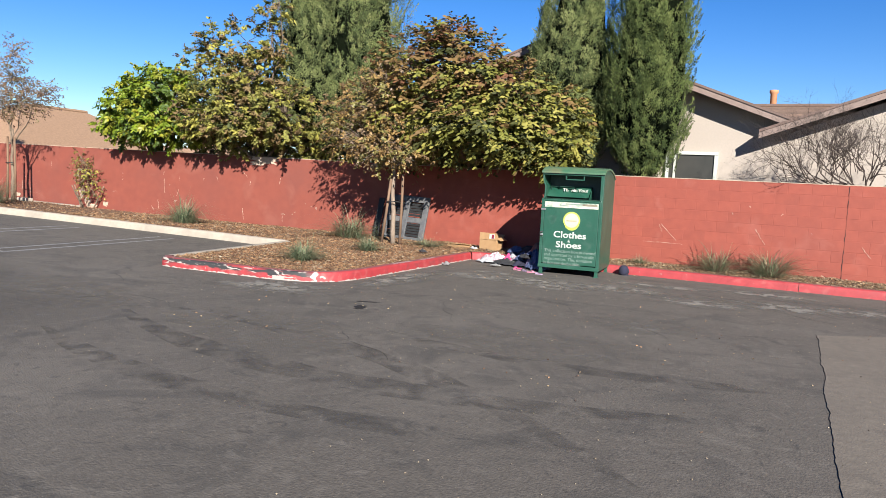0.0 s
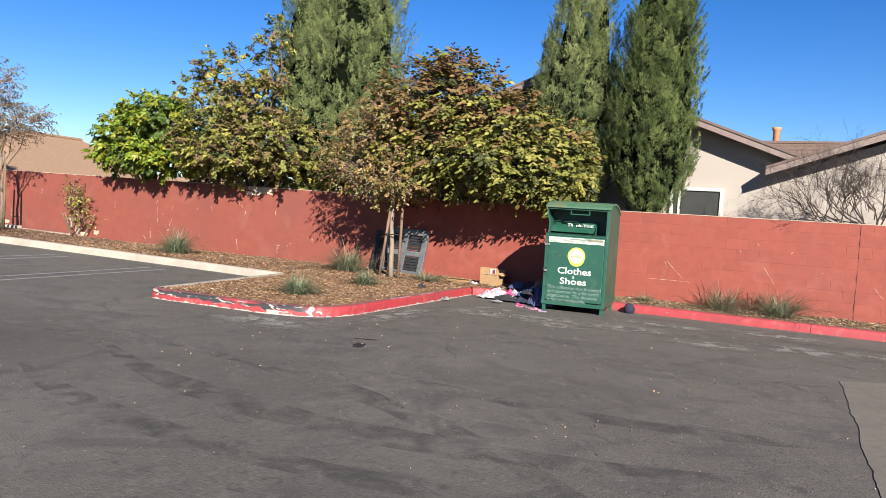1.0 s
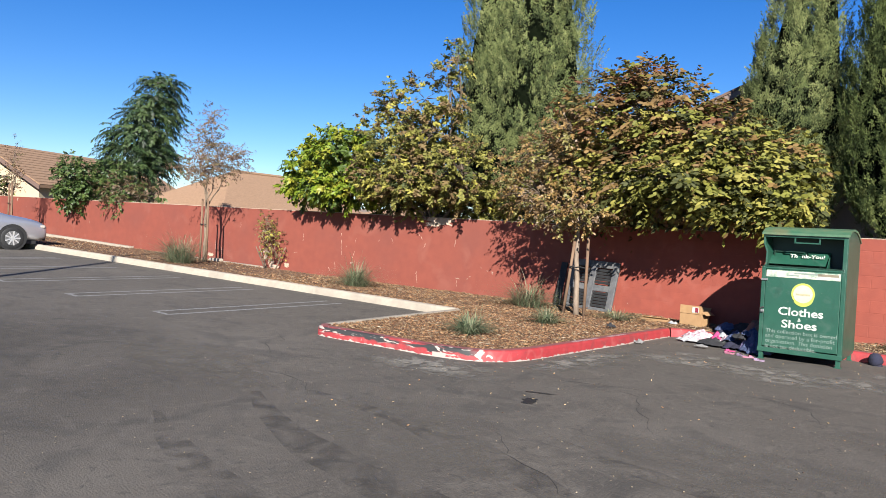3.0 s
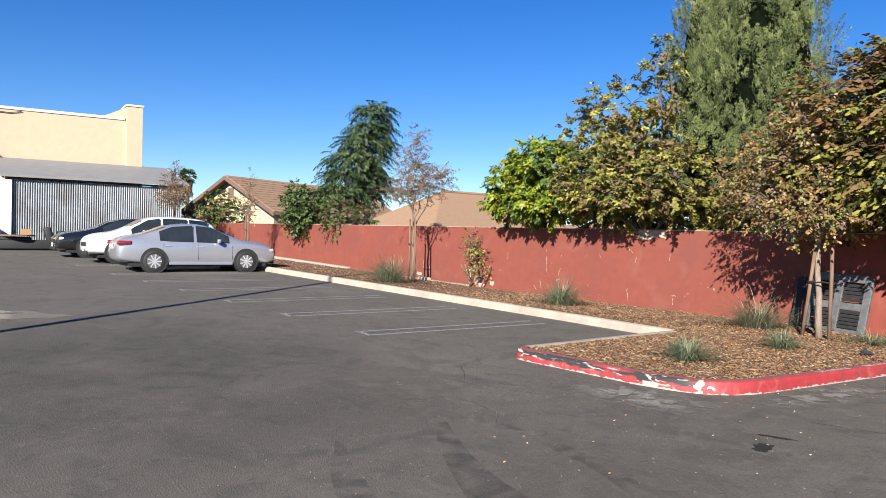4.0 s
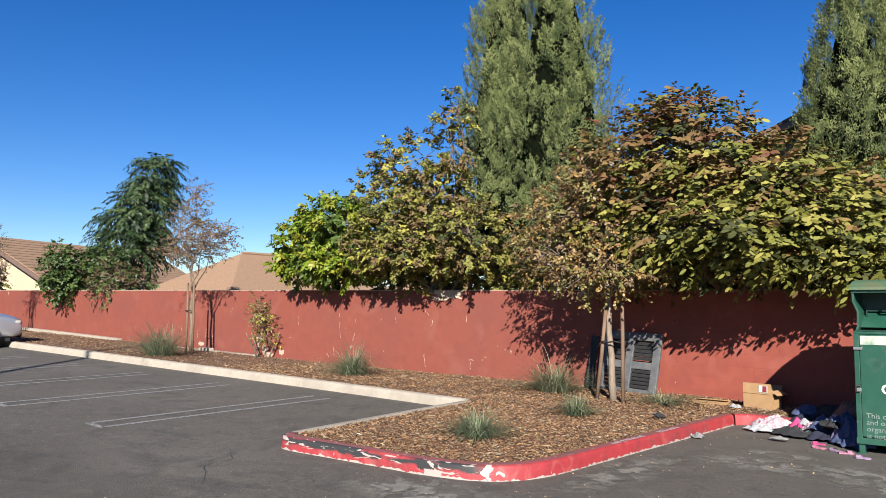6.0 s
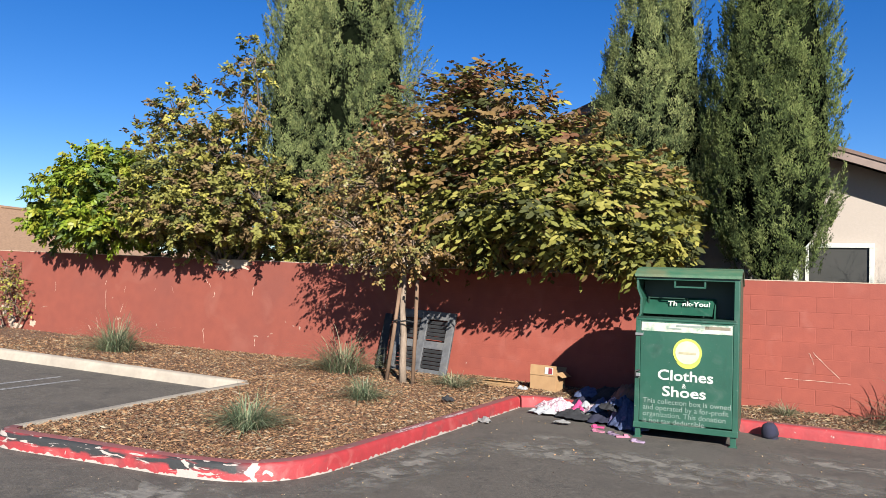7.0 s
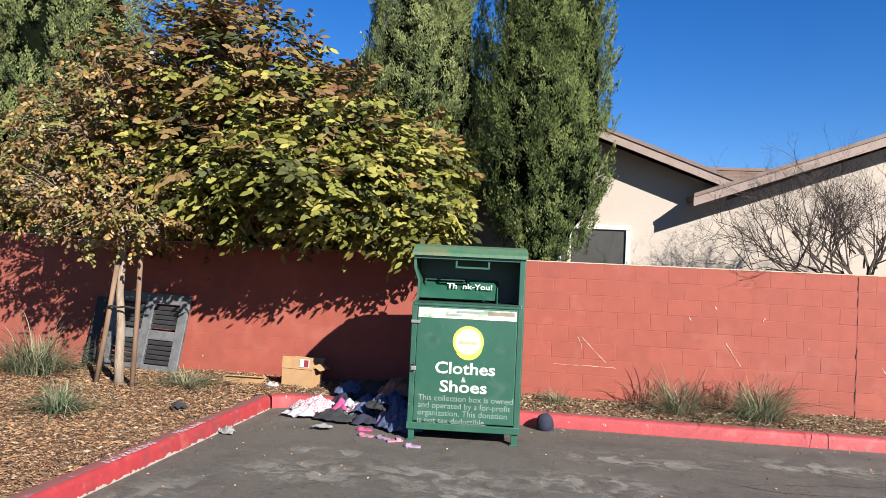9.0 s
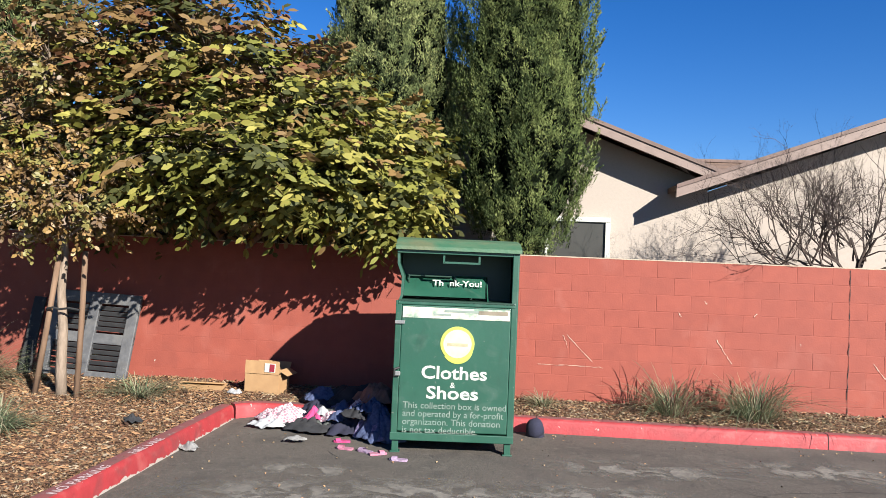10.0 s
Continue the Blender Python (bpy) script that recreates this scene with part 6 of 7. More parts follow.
for k, (cx, cy, r, a0, a1, w) in enumerate(((-3.6, 12.0, 6.75, 240, 298, 0.2), (-3.7, 12.1, 7.7, 246, 290, 0.16), (-2.2, 12.6, 5.8, 250, 298, 0.15), (-6.5, -2.0, 8.6, 48, 92, 0.16))):
    tyre_arc(cx, cy, r, a0, a1, w, 0.0028 + 0.0001 * k)
# broad darker film over the western asphalt, thinning towards its rim
DARKER = mat("dark_sealed_asphalt", (0.050, 0.045, 0.040), (0.068, 0.061, 0.054), 25, 0.85, 0.35, 60)
ragged(DARKER, 0.6, 0.2, 0.7, 0.45, 0.5, True)
blot("sealed_patch", "darker stretch of asphalt", "asphalt", -10.5, 4.0, 6.0, 3.6, 0.2, DARKER, 71, 0.3, 0.0016, 72)
for k, (px, py, prx, pry, turn) in enumerate(((-1.75, 9.4, 1.0, 0.55, 0.2), (-0.5, 12.3, 2.1, 0.4, 0.05), (-3.6, 12.3, 2.3, 0.35, 0.08), (-2.6, 7.6, 1.6, 0.7, 0.4), (-5.2, 6.3, 1.8, 0.8, 2.7), (-8.6, 6.4, 2.2, 0.7, 2.9), (-6.0, 11.0, 0.5, 1.4, 0.0), (0.9, 13.2, 1.6, 0.35, 0.1))):
    blot("worn_patch", "pale worn patch of asphalt", "stain", px, py, prx, pry, turn, PALEWEAR, 40 + k * 1.9, 0.5, 0.0021 + 0.00008 * k, 64)

# ---- kerb lettering ----
def kerb_text(body, y, size):
    o = text_obj("kerb_lettering", body, size, (0, 0, 0), (0, 0, 90), FADEDWHITE, None, "", "LEFT", 0.0005, 1.0, 1.15)
    o.matrix_world = Matrix.Translation((-6.465, y, 0.1535)) @ Matrix.Rotation(radians(90), 4, "Z") @ Matrix.Diagonal((1.1, 1, 1, 1))
    tagged(o, "faded white stencilled kerb lettering", "lettering", "", "structure")


FADEDWHITE = mat("faded_white_paint", (0.62, 0.55, 0.55), (0.45, 0.25, 0.25), 40, 0.8)
kerb_text("NO PARKING", 11.25, 0.105)
kerb_text("FIRE LANE", 12.3, 0.105)

# ---- wall marks ----
SCRATCH = mat("scratched_plaster", (0.66, 0.5, 0.4), (0.55, 0.33, 0.25), 30, 0.9)


def wall_mark(x, z, pts, w, m=None):
    vs, fs = [], []
    n = len(pts)
    for i, (dx, dz) in enumerate(pts):
        px, pz = x + dx, z + dz
        ww = w * rc.uniform(0.1, 0.7)
        yy = wall_y(px) - (0.0085 if px > -8.5 else 0.004)
        a, b = pts[max(0, i - 1)], pts[min(n - 1, i + 1)]
        d = Vector((b[0] - a[0], b[1] - a[1]))
        d = d.normalized() if d.length else Vector((1, 0))
        vs += [(px - d.y * ww, yy, pz + d.x * ww), (px + d.y * ww, yy, pz - d.x * ww)]
    fs = [(2 * i, 2 * i + 2, 2 * i + 3, 2 * i + 1) for i in range(n - 1)]
    tagged(part("wall_mark", (vs, fs), m or SCRATCH), "pale scratch through the red wall paint", "scratch", "wall scratches", "structure")


def seg(x0, z0, x1, z1, n=9, j=0.005):
    return [(x0 + (x1 - x0) * k / n + rc.gauss(0, j), z0 + (z1 - z0) * k / n + rc.gauss(0, j)) for k in range(n + 1)]


wall_mark(-2.82, 0.97, seg(0, 0, 0.32, -0.32), 0.006)
wall_mark(-2.86, 0.96, seg(0, 0, 0.06, -0.14), 0.006)
wall_mark(-3.15, 0.6, seg(0, 0, 0.78, -0.01, 14, 0.006), 0.006)
wall_mark(-1.05, 0.98, seg(0, 0, 0.18, -0.26), 0.007)
wall_mark(0.75, 0.8, seg(0, 0, 0.15, -0.2), 0.008)
for x, z, l in ((-1.5, 1.27, 0.04), (-0.6, 1.3, 0.04), (-1.2, 1.42, 0.05), (-14.2, 1.36, 0.12), (-13.4, 0.5, 0.3), (-15.9, 1.1, 0.4), (-16.1, 0.6, 0.25), (-18.2, 0.62, 0.3), (-18.5, 0.9, 0.25), (-18.9, 0.75, 0.2), (-12.2, 0.45, 0.15), (-17.3, 1.3, 0.2), (-14.9, 0.5, 0.2), (-21.0, 0.9, 0.25), (-20.7, 0.7, 0.3)):
    wall_mark(x, z, seg(0, l / 2, rc.uniform(-0.05, 0.05), -l / 2, 6), 0.01 if l > 0.2 else 0.008)


for k in range(15):
    wx = rc.uniform(-23, -9.8)
    wl = rc.uniform(0.04, 0.22)
    wall_mark(wx, rc.uniform(0.45, 1.6), seg(0, wl / 2, rc.gauss(0, 0.05), -wl / 2, 6), rc.uniform(0.006, 0.014))
wall_mark(0.463, 0.1, [(rc.gauss(0, 0.004), 1.78 * k / 26) for k in range(27)], 0.007, CRACK)


def wall_patch(x, z, w, h, seed):
    n = 40
    vs = []
    for k in range(n):
        a = 2 * math.pi * k / n
        r = 1 + 0.6 * noise.noise(Vector((2 * math.cos(a), 2 * math.sin(a), seed))) + 0.4 * noise.noise(Vector((6 * math.cos(a), 6 * math.sin(a), seed)))
        px = x + w * r * math.cos(a)
        vs.append((px, wall_y(px) - 0.004, min(z + h * r * math.sin(a), wall_top(px) + 0.001)))
    tagged(part("plaster_patch", (vs, [tuple(range(n))]), PATCH_WHITE), "bare pale plaster patch where paint has flaked", "patch", "wall patches", "structure")


wall_patch(-12.75, 1.92, 0.42, 0.1, 1)
wall_patch(-12.95, 1.83, 0.22, 0.05, 2)
wall_patch(-18.55, 0.55, 0.12, 0.1, 3)
wall_patch(-18.4, 0.42, 0.2, 0.06, 4)
wall_patch(-18.75, 0.78, 0.1, 0.16, 6)
wall_patch(-17.9, 0.5, 0.08, 0.07, 7)
wall_patch(-21.2, 0.6, 0.14, 0.05, 8)
wall_patch(-9.6, 1.88, 0.2, 0.07, 5)

# ---- pale footing strips and stones at the wall's foot ----
tagged(part("trim_footing", sweep([(-25.0, 13.3, 0.44), (-28.0, 12.95, 0.54), (-32.0, 12.4, 0.68)], [(0, 0), (0, 0.2), (0.16, 0.2), (0.16, 0)]), WHITE_KERB), "pale concrete footing strip along the red wall", "footing", kind="structure")
tagged(part("trim_footing", sweep([(-18.6, 14.2, 0.34), (-23.5, 13.5, 0.47)], [(0, 0), (0, 0.06), (0.16, 0.06), (0.16, 0)]), WHITE_KERB), "pale concrete footing strip along the red wall", "footing", kind="structure")
st = thing("stone", "flat pale stone at the wall's foot", "stone", at=(-20.6, 13.9, bed_z(-20.6)))
part("slab", box((0, 0, 0.05), (0.5, 0.2, 0.12), 0.03), WHITE_KERB, st)


# ---- plastic shutter panel against the wall ----
def louvre_panel():
    t = thing("louvre_panel", "weathered dark grey plastic louvred panel leaning on the wall", "panel", at=(-8.66, 15.3, 0.15))
    t.matrix_world = pose(-8.7, 15.3, 0.15, -13, 2.2, -1)
    W, H = 1.16, 1.06
    for z, h in ((0.06, 0.14), (0.53, 0.13), (1.03, 0.14)):
        part("rail", box((0, 0, z), (W, 0.05, h), 0.012), GREYPLASTIC, t)
    for x, w in ((-W / 2 + 0.07, 0.14), (0.0, 0.14), (W / 2 - 0.07, 0.14)):
        part("stile", box((x, -0.003, H / 2), (w, 0.05, H), 0.012), GREYPLASTIC, t)
    for cx in (-0.29, 0.29):
        for cz in (0.3, 0.78):
            for k in range(5):
                # slats coloured darker than the frame, so the openings look shaded
                part("slat", box((cx, 0.0, cz - 0.13 + 0.065 * k), (0.46, 0.012, 0.055), 0.003, Matrix.Rotation(0.6, 4, "X")), DARKPLASTIC, t)


louvre_panel()
pn = thing("dark_panel", "black plastic sheet leaning on the wall", "panel", at=(-9.5, 15.2, 0.17))
pn.matrix_world = pose(-9.36, 15.2, 0.17, -16, 1, 4)
part("sheet", box((0, 0, 0.5), (0.15, 0.03, 1.02), 0.01), BLACK, pn)


# ---- carton, plank and litter ----
def carton():
    t = thing("cardboard_box", "open brown cardboard box with a red label", "box", at=(-6.34, 15.2, 0.155), turn=-6)
    w, d, h = 0.42, 0.3, 0.24
    for c, s in (((0, -d / 2, h / 2), (w, 0.008, h)), ((0, d / 2, h / 2), (w, 0.008, h)), ((-w / 2, 0, h / 2), (0.008, d, h)), ((w / 2, 0, h / 2), (0.008, d, h))):
        part("side", box(c, s), CARDBOARD, t)
    part("bottom", box((0, 0, 0.006), (w, d, 0.008)), CARDBOARD, t)
    part("flap", box((0, -d / 2 - 0.005, h + 0.075), (w, 0.006, 0.15), 0, Matrix.Rotation(-0.08, 4, "X")), CARDBOARD, t)
    part("flap", box((w / 2 + 0.05, 0, h + 0.02), (0.12, d, 0.006), 0, Matrix.Rotation(0.5, 4, "Y")), CARDBOARD, t)
    part("flap", box((0, d / 2 + 0.03, h + 0.05), (w, 0.006, 0.13), 0, Matrix.Rotation(-0.5, 4, "X")), CARDBOARD, t)
    lb = part("label", box((0.1, -d / 2 - 0.014, h + 0.075), (0.13, 0.004, 0.1), 0, Matrix.Rotation(-0.08, 4, "X")), WHITE, t, "white and red shipping label")
    part("label_mark", box((0.125, -d / 2 - 0.018, h + 0.075), (0.06, 0.004, 0.085), 0, Matrix.Rotation(-0.08, 4, "X")), REDLENS, lb)


carton()
t = thing("cardboard_sheet", "flattened cardboard piece lying on the mulch", "cardboard", at=(-7.12, 15.15, 0.19), turn=2)
part("sheet", box((0, 0, 0), (0.56, 0.25, 0.012), 0.002, Matrix.Rotation(0.25, 4, "X")), CARDBOARD, t)
part("sheet_fold", box((0.02, 0.05, 0.03), (0.5, 0.12, 0.01), 0.002, Matrix.Rotation(-0.3, 4, "X")), CARDBOARD, t)


def cloth_mat(name, a, b, scale=9):
    return mat(name, a, b, scale, 0.92, 0.3, 180)


def cloth(label, x, y, z, rx, ry, h, turn, m, seed, cat="clothes", name="cloth"):
    """A crumpled piece of cloth: a ragged sheet thrown into folds, with a hem that touches what is below."""
    n, k = 64, 26
    vs, fs = [], []
    for i in range(k + 1):
        r = i / k
        for j in range(n):
            a = 2 * math.pi * j / n
            edge = 1 + 0.34 * noise.noise(Vector((1.6 * math.cos(a), 1.6 * math.sin(a), seed))) + 0.2 * noise.noise(Vector((4 * math.cos(a), 4 * math.sin(a), seed)))
            px, py = rx * r * edge * math.cos(a), ry * r * edge * math.sin(a)
            q = Vector((px * 6, py * 6, seed * 3.1))
            warp = Vector((noise.noise(q * 1.4 + Vector((9, 0, 0))), noise.noise(q * 1.4 + Vector((0, 7, 0))), 0))
            q2 = q + warp * 0.9
            fold = 1 - abs(noise.noise(Vector((q2.x * 0.8, q2.y * 1.5, q2.z)))) * 2.2
            fine = 1 - abs(noise.noise(q2 * 2.4 + Vector((5, 1, 2)))) * 2.0
            lift = 0.8 + 0.6 * noise.noise(q * 0.8 + Vector((3, 3, 3)))
            pz = h * max(0.0, 1 - r ** 1.7) * lift + (0.05 * fold + 0.018 * fine) * (1 - r * 0.5) + 0.008
            vs.append((px + 0.05 * warp.x * (1 - r * 0.3), py + 0.05 * warp.y * (1 - r * 0.3), max(0.004, pz)))
    for i in range(k):
        for j in range(n):
            a, b = i * n + j, i * n + (j + 1) % n
            fs.append((a, b, b + n, a + n))
    ob = part(name, (vs, fs), m, None, "", True)
    ob.matrix_world = pose(x, y, z, 0, 0, turn)
    so = ob.modifiers.new("thick", "SOLIDIFY")
    so.thickness = 0.008
    return tagged(ob, label, cat, "discarded clothes")


GINGHAM = cloth_mat("pink_checked_cotton", (0.62, 0.5, 0.52), (0.3, 0.14, 0.18), 60)
nt = GINGHAM.node_tree
ck = nt.nodes.new("ShaderNodeTexChecker")
ck.inputs["Scale"].default_value = 42
ck.inputs["Color1"].default_value, ck.inputs["Color2"].default_value = (0.46, 0.39, 0.4, 1), (0.24, 0.13, 0.16, 1)
nt.links.new(next(n for n in nt.nodes if n.type == "MAPPING").outputs[0], ck.inputs["Vector"])
nt.links.new(ck.outputs[0], nt.nodes["Principled BSDF"].inputs["Base Color"])
WCLOTH = cloth_mat("white_cotton", (0.42, 0.42, 0.42), (0.3, 0.31, 0.33))
NAVY = cloth_mat("navy_cotton", (0.011, 0.011, 0.027), (0.018, 0.019, 0.045))
BLKCLOTH = cloth_mat("black_cotton", (0.014, 0.014, 0.016), (0.03, 0.03, 0.034))
PAPER = mat("weathered_paper", (0.27, 0.26, 0.25), (0.17, 0.165, 0.16), 30, 0.9)
DENIM = cloth_mat("blue_denim", (0.035, 0.05, 0.12), (0.09, 0.12, 0.22), 30)
LILAC = cloth_mat("lilac_print", (0.24, 0.2, 0.34), (0.08, 0.07, 0.14), 40)
BROWNC = cloth_mat("rust_cotton", (0.3, 0.14, 0.1), (0.2, 0.09, 0.06))
PINKC = cloth_mat("hot_pink_cotton", (0.6, 0.06, 0.2), (0.45, 0.05, 0.16))
GREYC = cloth_mat("grey_green_cotton", (0.09, 0.1, 0.09), (0.06, 0.065, 0.06))
for args in (("white crumpled shirt on the asphalt", -5.92, 14.08, 0, 0.22, 0.1, 0.04, 10, WCLOTH, 1), ("pink checked cotton shirt on the clothes heap", -5.86, 14.3, 0.04, 0.27, 0.22, 0.15, 20, GINGHAM, 2), ("black crumpled trousers on the asphalt", -5.5, 14.1, 0, 0.34, 0.2, 0.1, -10, BLKCLOTH, 3),
             ("hot pink top in the clothes heap", -5.52, 14.2, 0.08, 0.12, 0.1, 0.1, 0, PINKC, 4), ("grey green garment in the clothes heap", -5.3, 14.25, 0.0, 0.3, 0.25, 0.2, 40, GREYC, 5), ("navy blue jacket in the clothes heap", -5.12, 14.1, 0.0, 0.28, 0.25, 0.17, 70, NAVY, 6),
             ("blue denim jeans in the clothes heap", -5.2, 14.42, 0.05, 0.3, 0.2, 0.17, 15, DENIM, 7), ("lilac printed garment heaped against the box", -4.85, 14.0, 0.0, 0.26, 0.3, 0.34, 30, LILAC, 8), ("rust coloured garment on top of the heap", -4.82, 14.2, 0.3, 0.24, 0.2, 0.18, 60, BROWNC, 9),
             ("pale blue printed garment in the heap", -4.75, 13.85, 0.0, 0.2, 0.24, 0.3, 80, DENIM, 10), ("black garment at the back of the heap", -5.1, 14.75, 0.15, 0.5, 0.25, 0.25, 0, BLKCLOTH, 11), ("navy blue sheet at the back of the heap", -5.5, 14.55, 0.0, 0.4, 0.25, 0.22, 0, NAVY, 12),
             ("light blue cloth at the back of the heap", -5.55, 14.75, 0.18, 0.22, 0.14, 0.14, 20, DENIM, 13), ("white sock on the clothes heap", -5.42, 14.22, 0.12, 0.07, 0.12, 0.05, 30, WCLOTH, 14), ("white crumpled plastic bag by the kerb", -6.62, 14.95, 0.15, 0.08, 0.07, 0.06, 0, WCLOTH, 15)):
    cloth(*args)
rk = random.Random(12)
heap_kinds = (("dark navy garment crumpled in the clothes heap", NAVY), ("faded blue garment crumpled in the clothes heap", DENIM), ("black garment crumpled in the clothes heap", BLKCLOTH), ("lilac printed garment in the clothes heap", LILAC), ("grey green cloth in the clothes heap", GREYC), ("rust coloured cloth in the clothes heap", BROWNC), ("pink checked cloth in the clothes heap", GINGHAM))
for k in range(30):
    lab, cm = heap_kinds[k % 7]
    hx = rk.uniform(-5.55, -4.72)
    hy = rk.uniform(13.82, 14.55) if hx > -5.1 else rk.uniform(14.05, 14.6)
    cloth(lab, hx, hy, (0.06 + 0.26 * max(0.0, 1 - abs(hx + 4.85) / 0.6)) * rk.uniform(0.5, 1.0), rk.uniform(0.1, 0.2), rk.uniform(0.07, 0.14), rk.uniform(0.04, 0.1), rk.uniform(0, 360), cm, 30 + k * 1.3)
cloth("white paper scrap on the asphalt", -5.53, 13.53, 0, 0.1, 0.04, 0.004, 10, PAPER, 16, "paper", "paper_scrap")
cloth("grey torn paper scrap at the kerb", -6.36, 13.05, 0, 0.11, 0.05, 0.03, -20, PAPER, 17, "paper", "paper_scrap")
cloth("dark dried debris on the mulch", -6.95, 13.2, 0.17, 0.1, 0.05, 0.03, 0, BLKCLOTH, 18, "debris", "debris")

PINKFOAM = mat("pink_foam", (0.5, 0.24, 0.3), (0.38, 0.1, 0.18), 30, 0.7)
LILACFOAM = mat("lilac_foam", (0.42, 0.32, 0.44), (0.28, 0.17, 0.26), 30, 0.7)


def sandal(label, x, y, turn, m):
    t = thing("sandal", label, "sandal", "child's sandals", at=(x, y, 0.0), turn=turn)
    t.scale = (0.75, 0.75, 0.75)
    bm = bmesh.new()
    pts = [(-0.035, -0.1), (0.035, -0.1), (0.045, -0.03), (0.04, 0.03), (0.05, 0.08), (0.03, 0.115), (-0.02, 0.11), (-0.045, 0.07), (-0.035, 0.0), (-0.045, -0.05)]
    a = [bm.verts.new((p[0], p[1], 0.003)) for p in pts]
    b = [bm.verts.new((p[0], p[1], 0.024)) for p in pts]
    bm.faces.new(a[::-1])
    bm.faces.new(b)
    for i in range(10):
        bm.faces.new((a[i], a[(i + 1) % 10], b[(i + 1) % 10], b[i]))
    part("sole", bm, m, t)
    vs, fs = [], []
    for i in range(9):
        q = math.pi * i / 8
        vs += [(0.046 * math.cos(q), 0.02, 0.02 + 0.035 * math.sin(q)), (0.046 * math.cos(q), 0.085, 0.02 + 0.03 * math.sin(q))]
    fs = [(2 * i, 2 * i + 1, 2 * i + 3, 2 * i + 2) for i in range(8)]
    part("strap", (vs, fs), m, t, "", True)


sandal("pink child's foam sandal on the asphalt", -5.02, 13.42, 80, PINKFOAM)
sandal("lilac child's foam sandal on the asphalt", -4.82, 13.36, 60, LILACFOAM)
sandal("lilac and pink child's sandal lying over", -4.7, 13.3, -60, PINKFOAM)
sandal("pale pink child's sandal by the donation box", -4.48, 13.14, 85, LILACFOAM)
sandal("red child's sandal near the clothes heap", -5.1, 13.68, 100, PINKC)


def cap():
    t = thing("cap", "navy blue baseball cap leaning on the red kerb", "cap", at=(-3.22, 14.45, 0.0), turn=-25)
    t.matrix_world = t.matrix_world @ pose(0, 0, 0.035, 24)
    vs, fs = [], []
    for i in range(9):
        e = math.pi / 2 * i / 8
        for j in range(24):
            a = 2 * math.pi * j / 24
            seam = 1 - 0.035 * abs(math.sin(3 * a)) ** 8
            dent = 1 - 0.1 * max(0.0, math.sin(a - 0.6)) * math.sin(e)
            vs.append((0.095 * math.cos(e) ** 0.8 * math.cos(a) * seam, 0.11 * math.cos(e) ** 0.8 * math.sin(a) * seam, 0.165 * math.sin(e) ** 0.9 * dent))
    fs = [(i * 24 + j, i * 24 + (j + 1) % 24, i * 24 + 24 + (j + 1) % 24, i * 24 + 24 + j) for i in range(8) for j in range(24)]
    crown = part("crown", (vs, fs), NAVY, t, "", True)
    crown.modifiers.new("thick", "SOLIDIFY").thickness = 0.004
    part("button", tube([(0, 0, 0.155), (0, 0, 0.168)], [0.009, 0.006], 10), NAVY, crown)
    vs, fs = [], []
    for i in range(13):
        a = math.pi + math.pi * i / 12
        for rr in (0.0, 0.5, 1.0):
            lx, ly = 0.093 * math.cos(a), 0.108 * math.sin(a)
            vs.append((lx * (1 + 0.06 * rr), ly - 0.085 * rr * abs(math.sin(a)) ** 0.6, 0.004 - 0.03 * (lx / 0.093) ** 2 * rr - 0.012 * rr))
    fs = [(3 * i + q, 3 * i + q + 1, 3 * i + q + 4, 3 * i + q + 3) for i in range(12) for q in range(2)]
    brim = part("brim", (vs, fs), NAVY, t, "", True)
    brim.modifiers.new("thick", "SOLIDIFY").thickness = 0.004


cap()

# ---- fallen leaves and pebbles on the asphalt ----
rng = np.random.default_rng(77)
P, Dn = [], []
for i in range(1500):
    if i < 80:
        x, y = rng.uniform(-3.4, 3.0), 14.52 - abs(rng.normal()) * 0.25
    elif i < 120:
        x, y = -6.38 + abs(rng.normal()) * 0.4, rng.uniform(9.8, 14.4)
    elif i < 420:
        x, y = rng.uniform(-7.5, 1), rng.uniform(5.5, 14)
    else:
        x, y = rng.uniform(-9, 1.5), rng.uniform(3.0, 12)
    P.append((x, y, gz(x) + 0.006))
    Dn.append((rng.normal(), rng.normal(), 0.15))
lo = leaf_mesh("leaf_litter", np.array(P), np.array(Dn), np.where(np.arange(1500) < 420, 0.022, 0.011), np.where(np.arange(1500) < 420, 0.013, 0.009), [CHIP, CHIP_DARK, CHIP_GREY], np.where(np.arange(1500) < 420, rng.integers(0, 2, 1500), 2), None, rng, 0.1, -0.1)
tagged(lo, "scattered dry leaf bits on the asphalt", "leaf litter", kind="stuff")

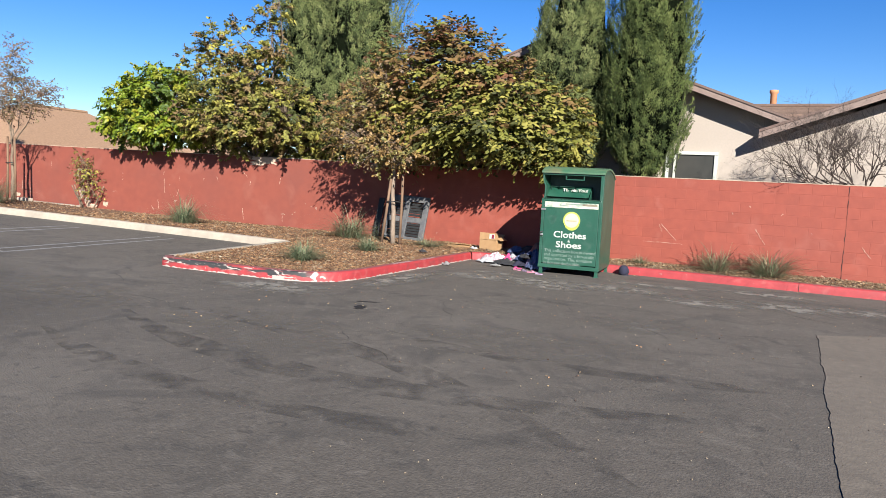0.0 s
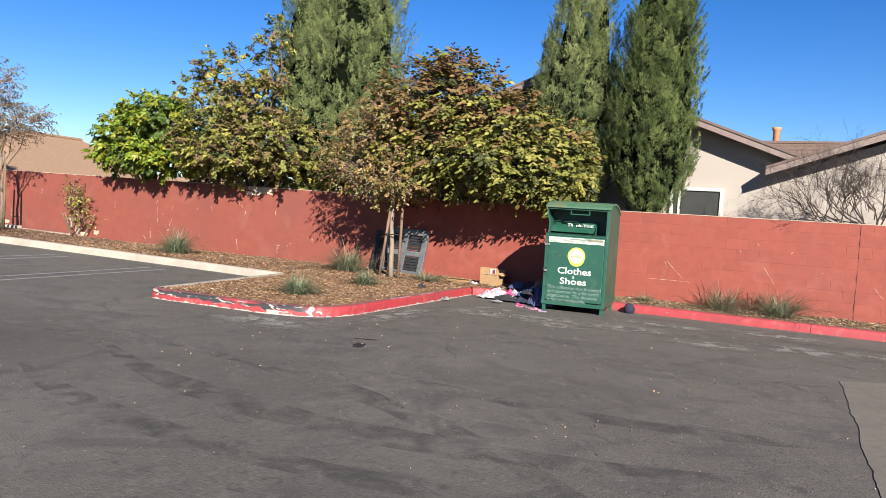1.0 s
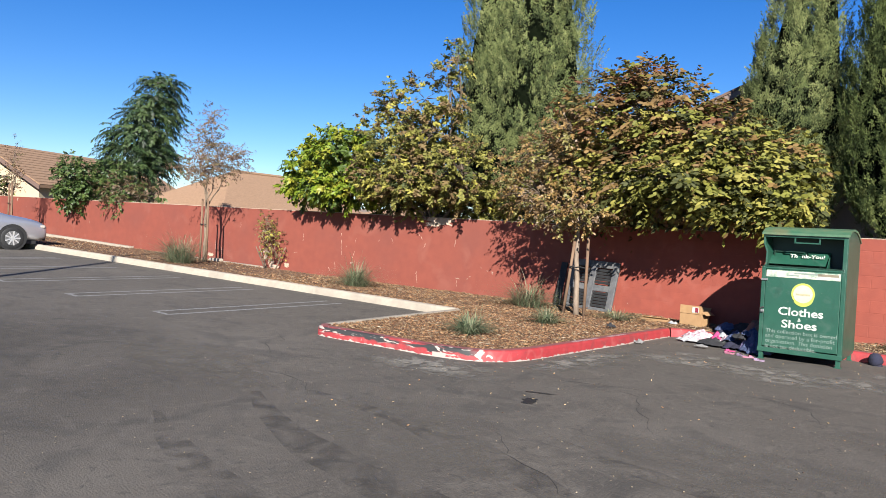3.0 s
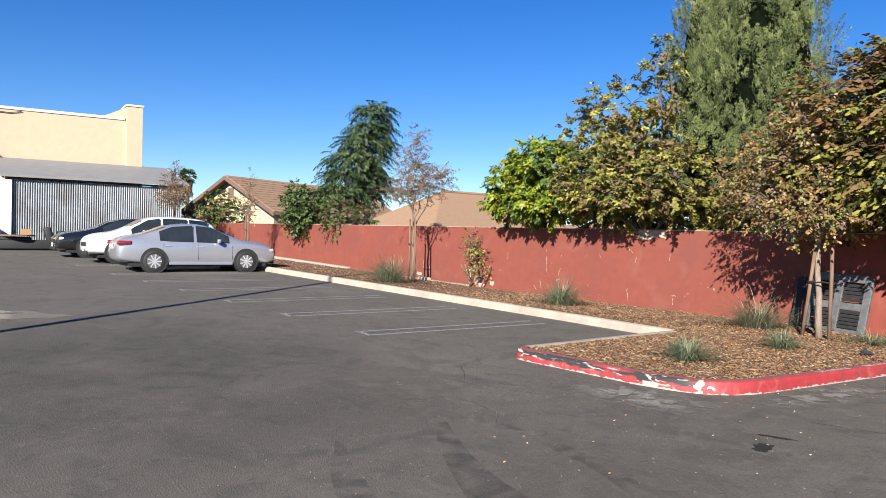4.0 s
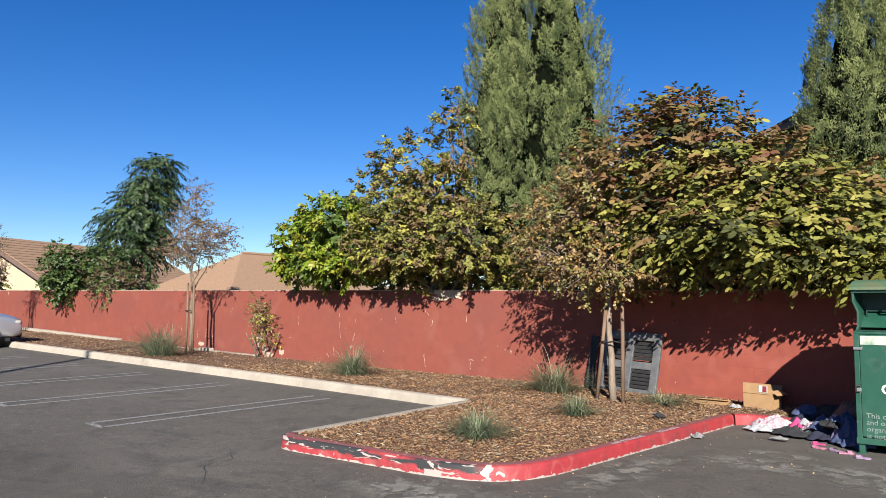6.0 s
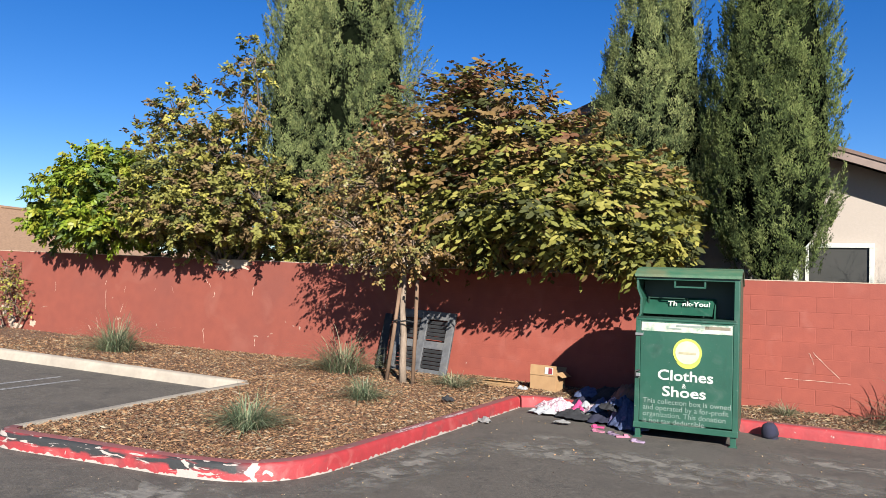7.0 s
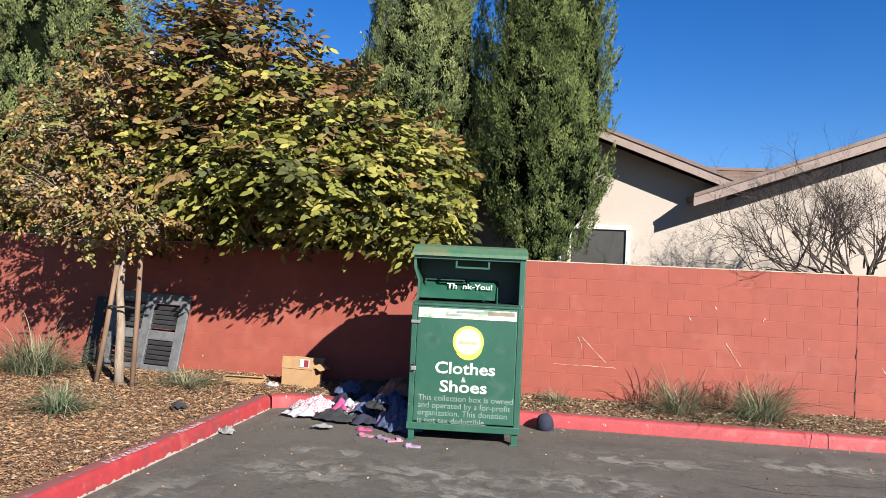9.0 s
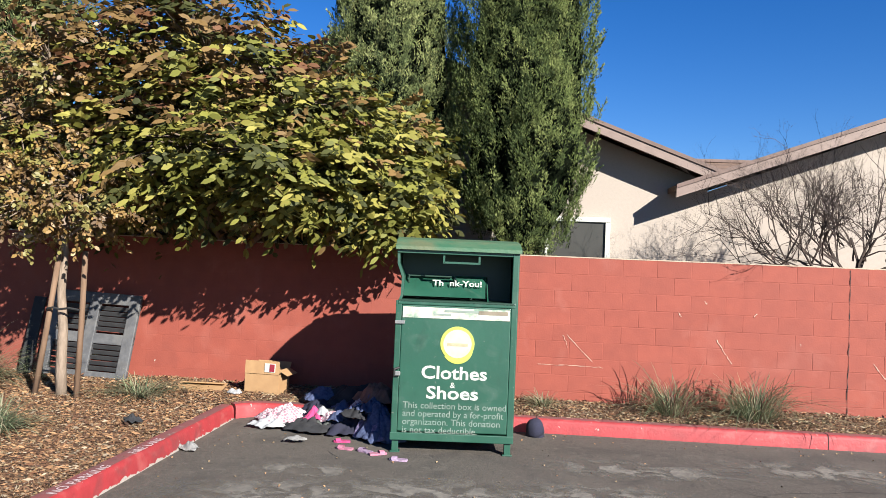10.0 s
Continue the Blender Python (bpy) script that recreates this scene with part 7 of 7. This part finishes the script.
# ---- mulch chips ----
tris = []
bmesh.ops.triangulate(bed_bm, faces=bed_bm.faces[:])
for f in bed_bm.faces:
    c = f.calc_center_median()
    dens = 4200 if -10.2 < c.x < -6.3 else (1900 if -16 < c.x <= -10.2 else (2200 if c.x >= -6.3 else 350))
    tris.append((f.calc_area() * dens, [v.co.copy() for v in f.verts], c.x))
P, Dn, wh = [], [], []
for area, (a, b, c), cx in tris:
    m = int(area + rng.uniform())
    for _ in range(m):
        u, v = rng.uniform(), rng.uniform()
        if u + v > 1:
            u, v = 1 - u, 1 - v
        p = a + (b - a) * u + (c - a) * v
        P.append((p.x, p.y, p.z + rng.uniform(0.004, 0.022)))
        an = rng.uniform(0, 6.28)
        Dn.append((math.cos(an), math.sin(an), rng.normal() * 0.22))
        wh.append(rng.choice(4, p=(0.25, 0.45, 0.15, 0.15) if cx > -6.3 else (0.52, 0.1, 0.28, 0.1)))
bed_bm.free()
size = rng.choice([0.45, 0.75, 1.0, 1.7], len(P), p=[0.35, 0.35, 0.22, 0.08])
ch = leaf_mesh("bark_chips", np.array(P), np.array(Dn), 0.046 * size, 0.0135 * size ** 0.6, [CHIP, CHIP_DARK, CHIP_BROWN, CHIP_GREY], np.array(wh), None, rng, 0.2, 0.03, "", True)
tagged(ch, "loose bark chips covering the planted beds", "bark chips", kind="stuff")

# ---- concrete blocks of the east wall ----
def block_mesh(w, h, e):
    c = 0.0032
    vs = [(-w / 2, 0, -h / 2), (w / 2, 0, -h / 2), (w / 2, 0, h / 2), (-w / 2, 0, h / 2), (-w / 2 + c, -e, -h / 2 + c), (w / 2 - c, -e, -h / 2 + c), (w / 2 - c, -e, h / 2 - c), (-w / 2 + c, -e, h / 2 - c)]
    fs = [(4, 5, 6, 7), (0, 1, 5, 4), (1, 2, 6, 5), (2, 3, 7, 6), (3, 0, 4, 7)]
    me = bpy.data.meshes.new("concrete_block")
    me.from_pydata(vs, [], fs)
    me.materials.append(BLOCK_RED)
    return me


# joints partly filled by paint, more so west of the donation box
BLOCKS = [block_mesh(0.4, 0.197, e) for e in (0.0005, 0.0011, 0.0016, 0.0022)]
rb = random.Random(3)
for row in range(9):
    for k in range(-22, 11):
        x = 0.463 + 0.406 * (k + (0.0 if row % 2 == 0 else 0.5))
        o = new("concrete_block", BLOCKS[0 if x < -4.6 else rb.choice((0, 1, 1, 2, 2, 3))])
        o.parent = wall_east
        o.matrix_world = pose(x, 15.6595 + rb.uniform(-0.0007, 0.0007), wall_top(x) - 0.1015 - 0.203 * row)
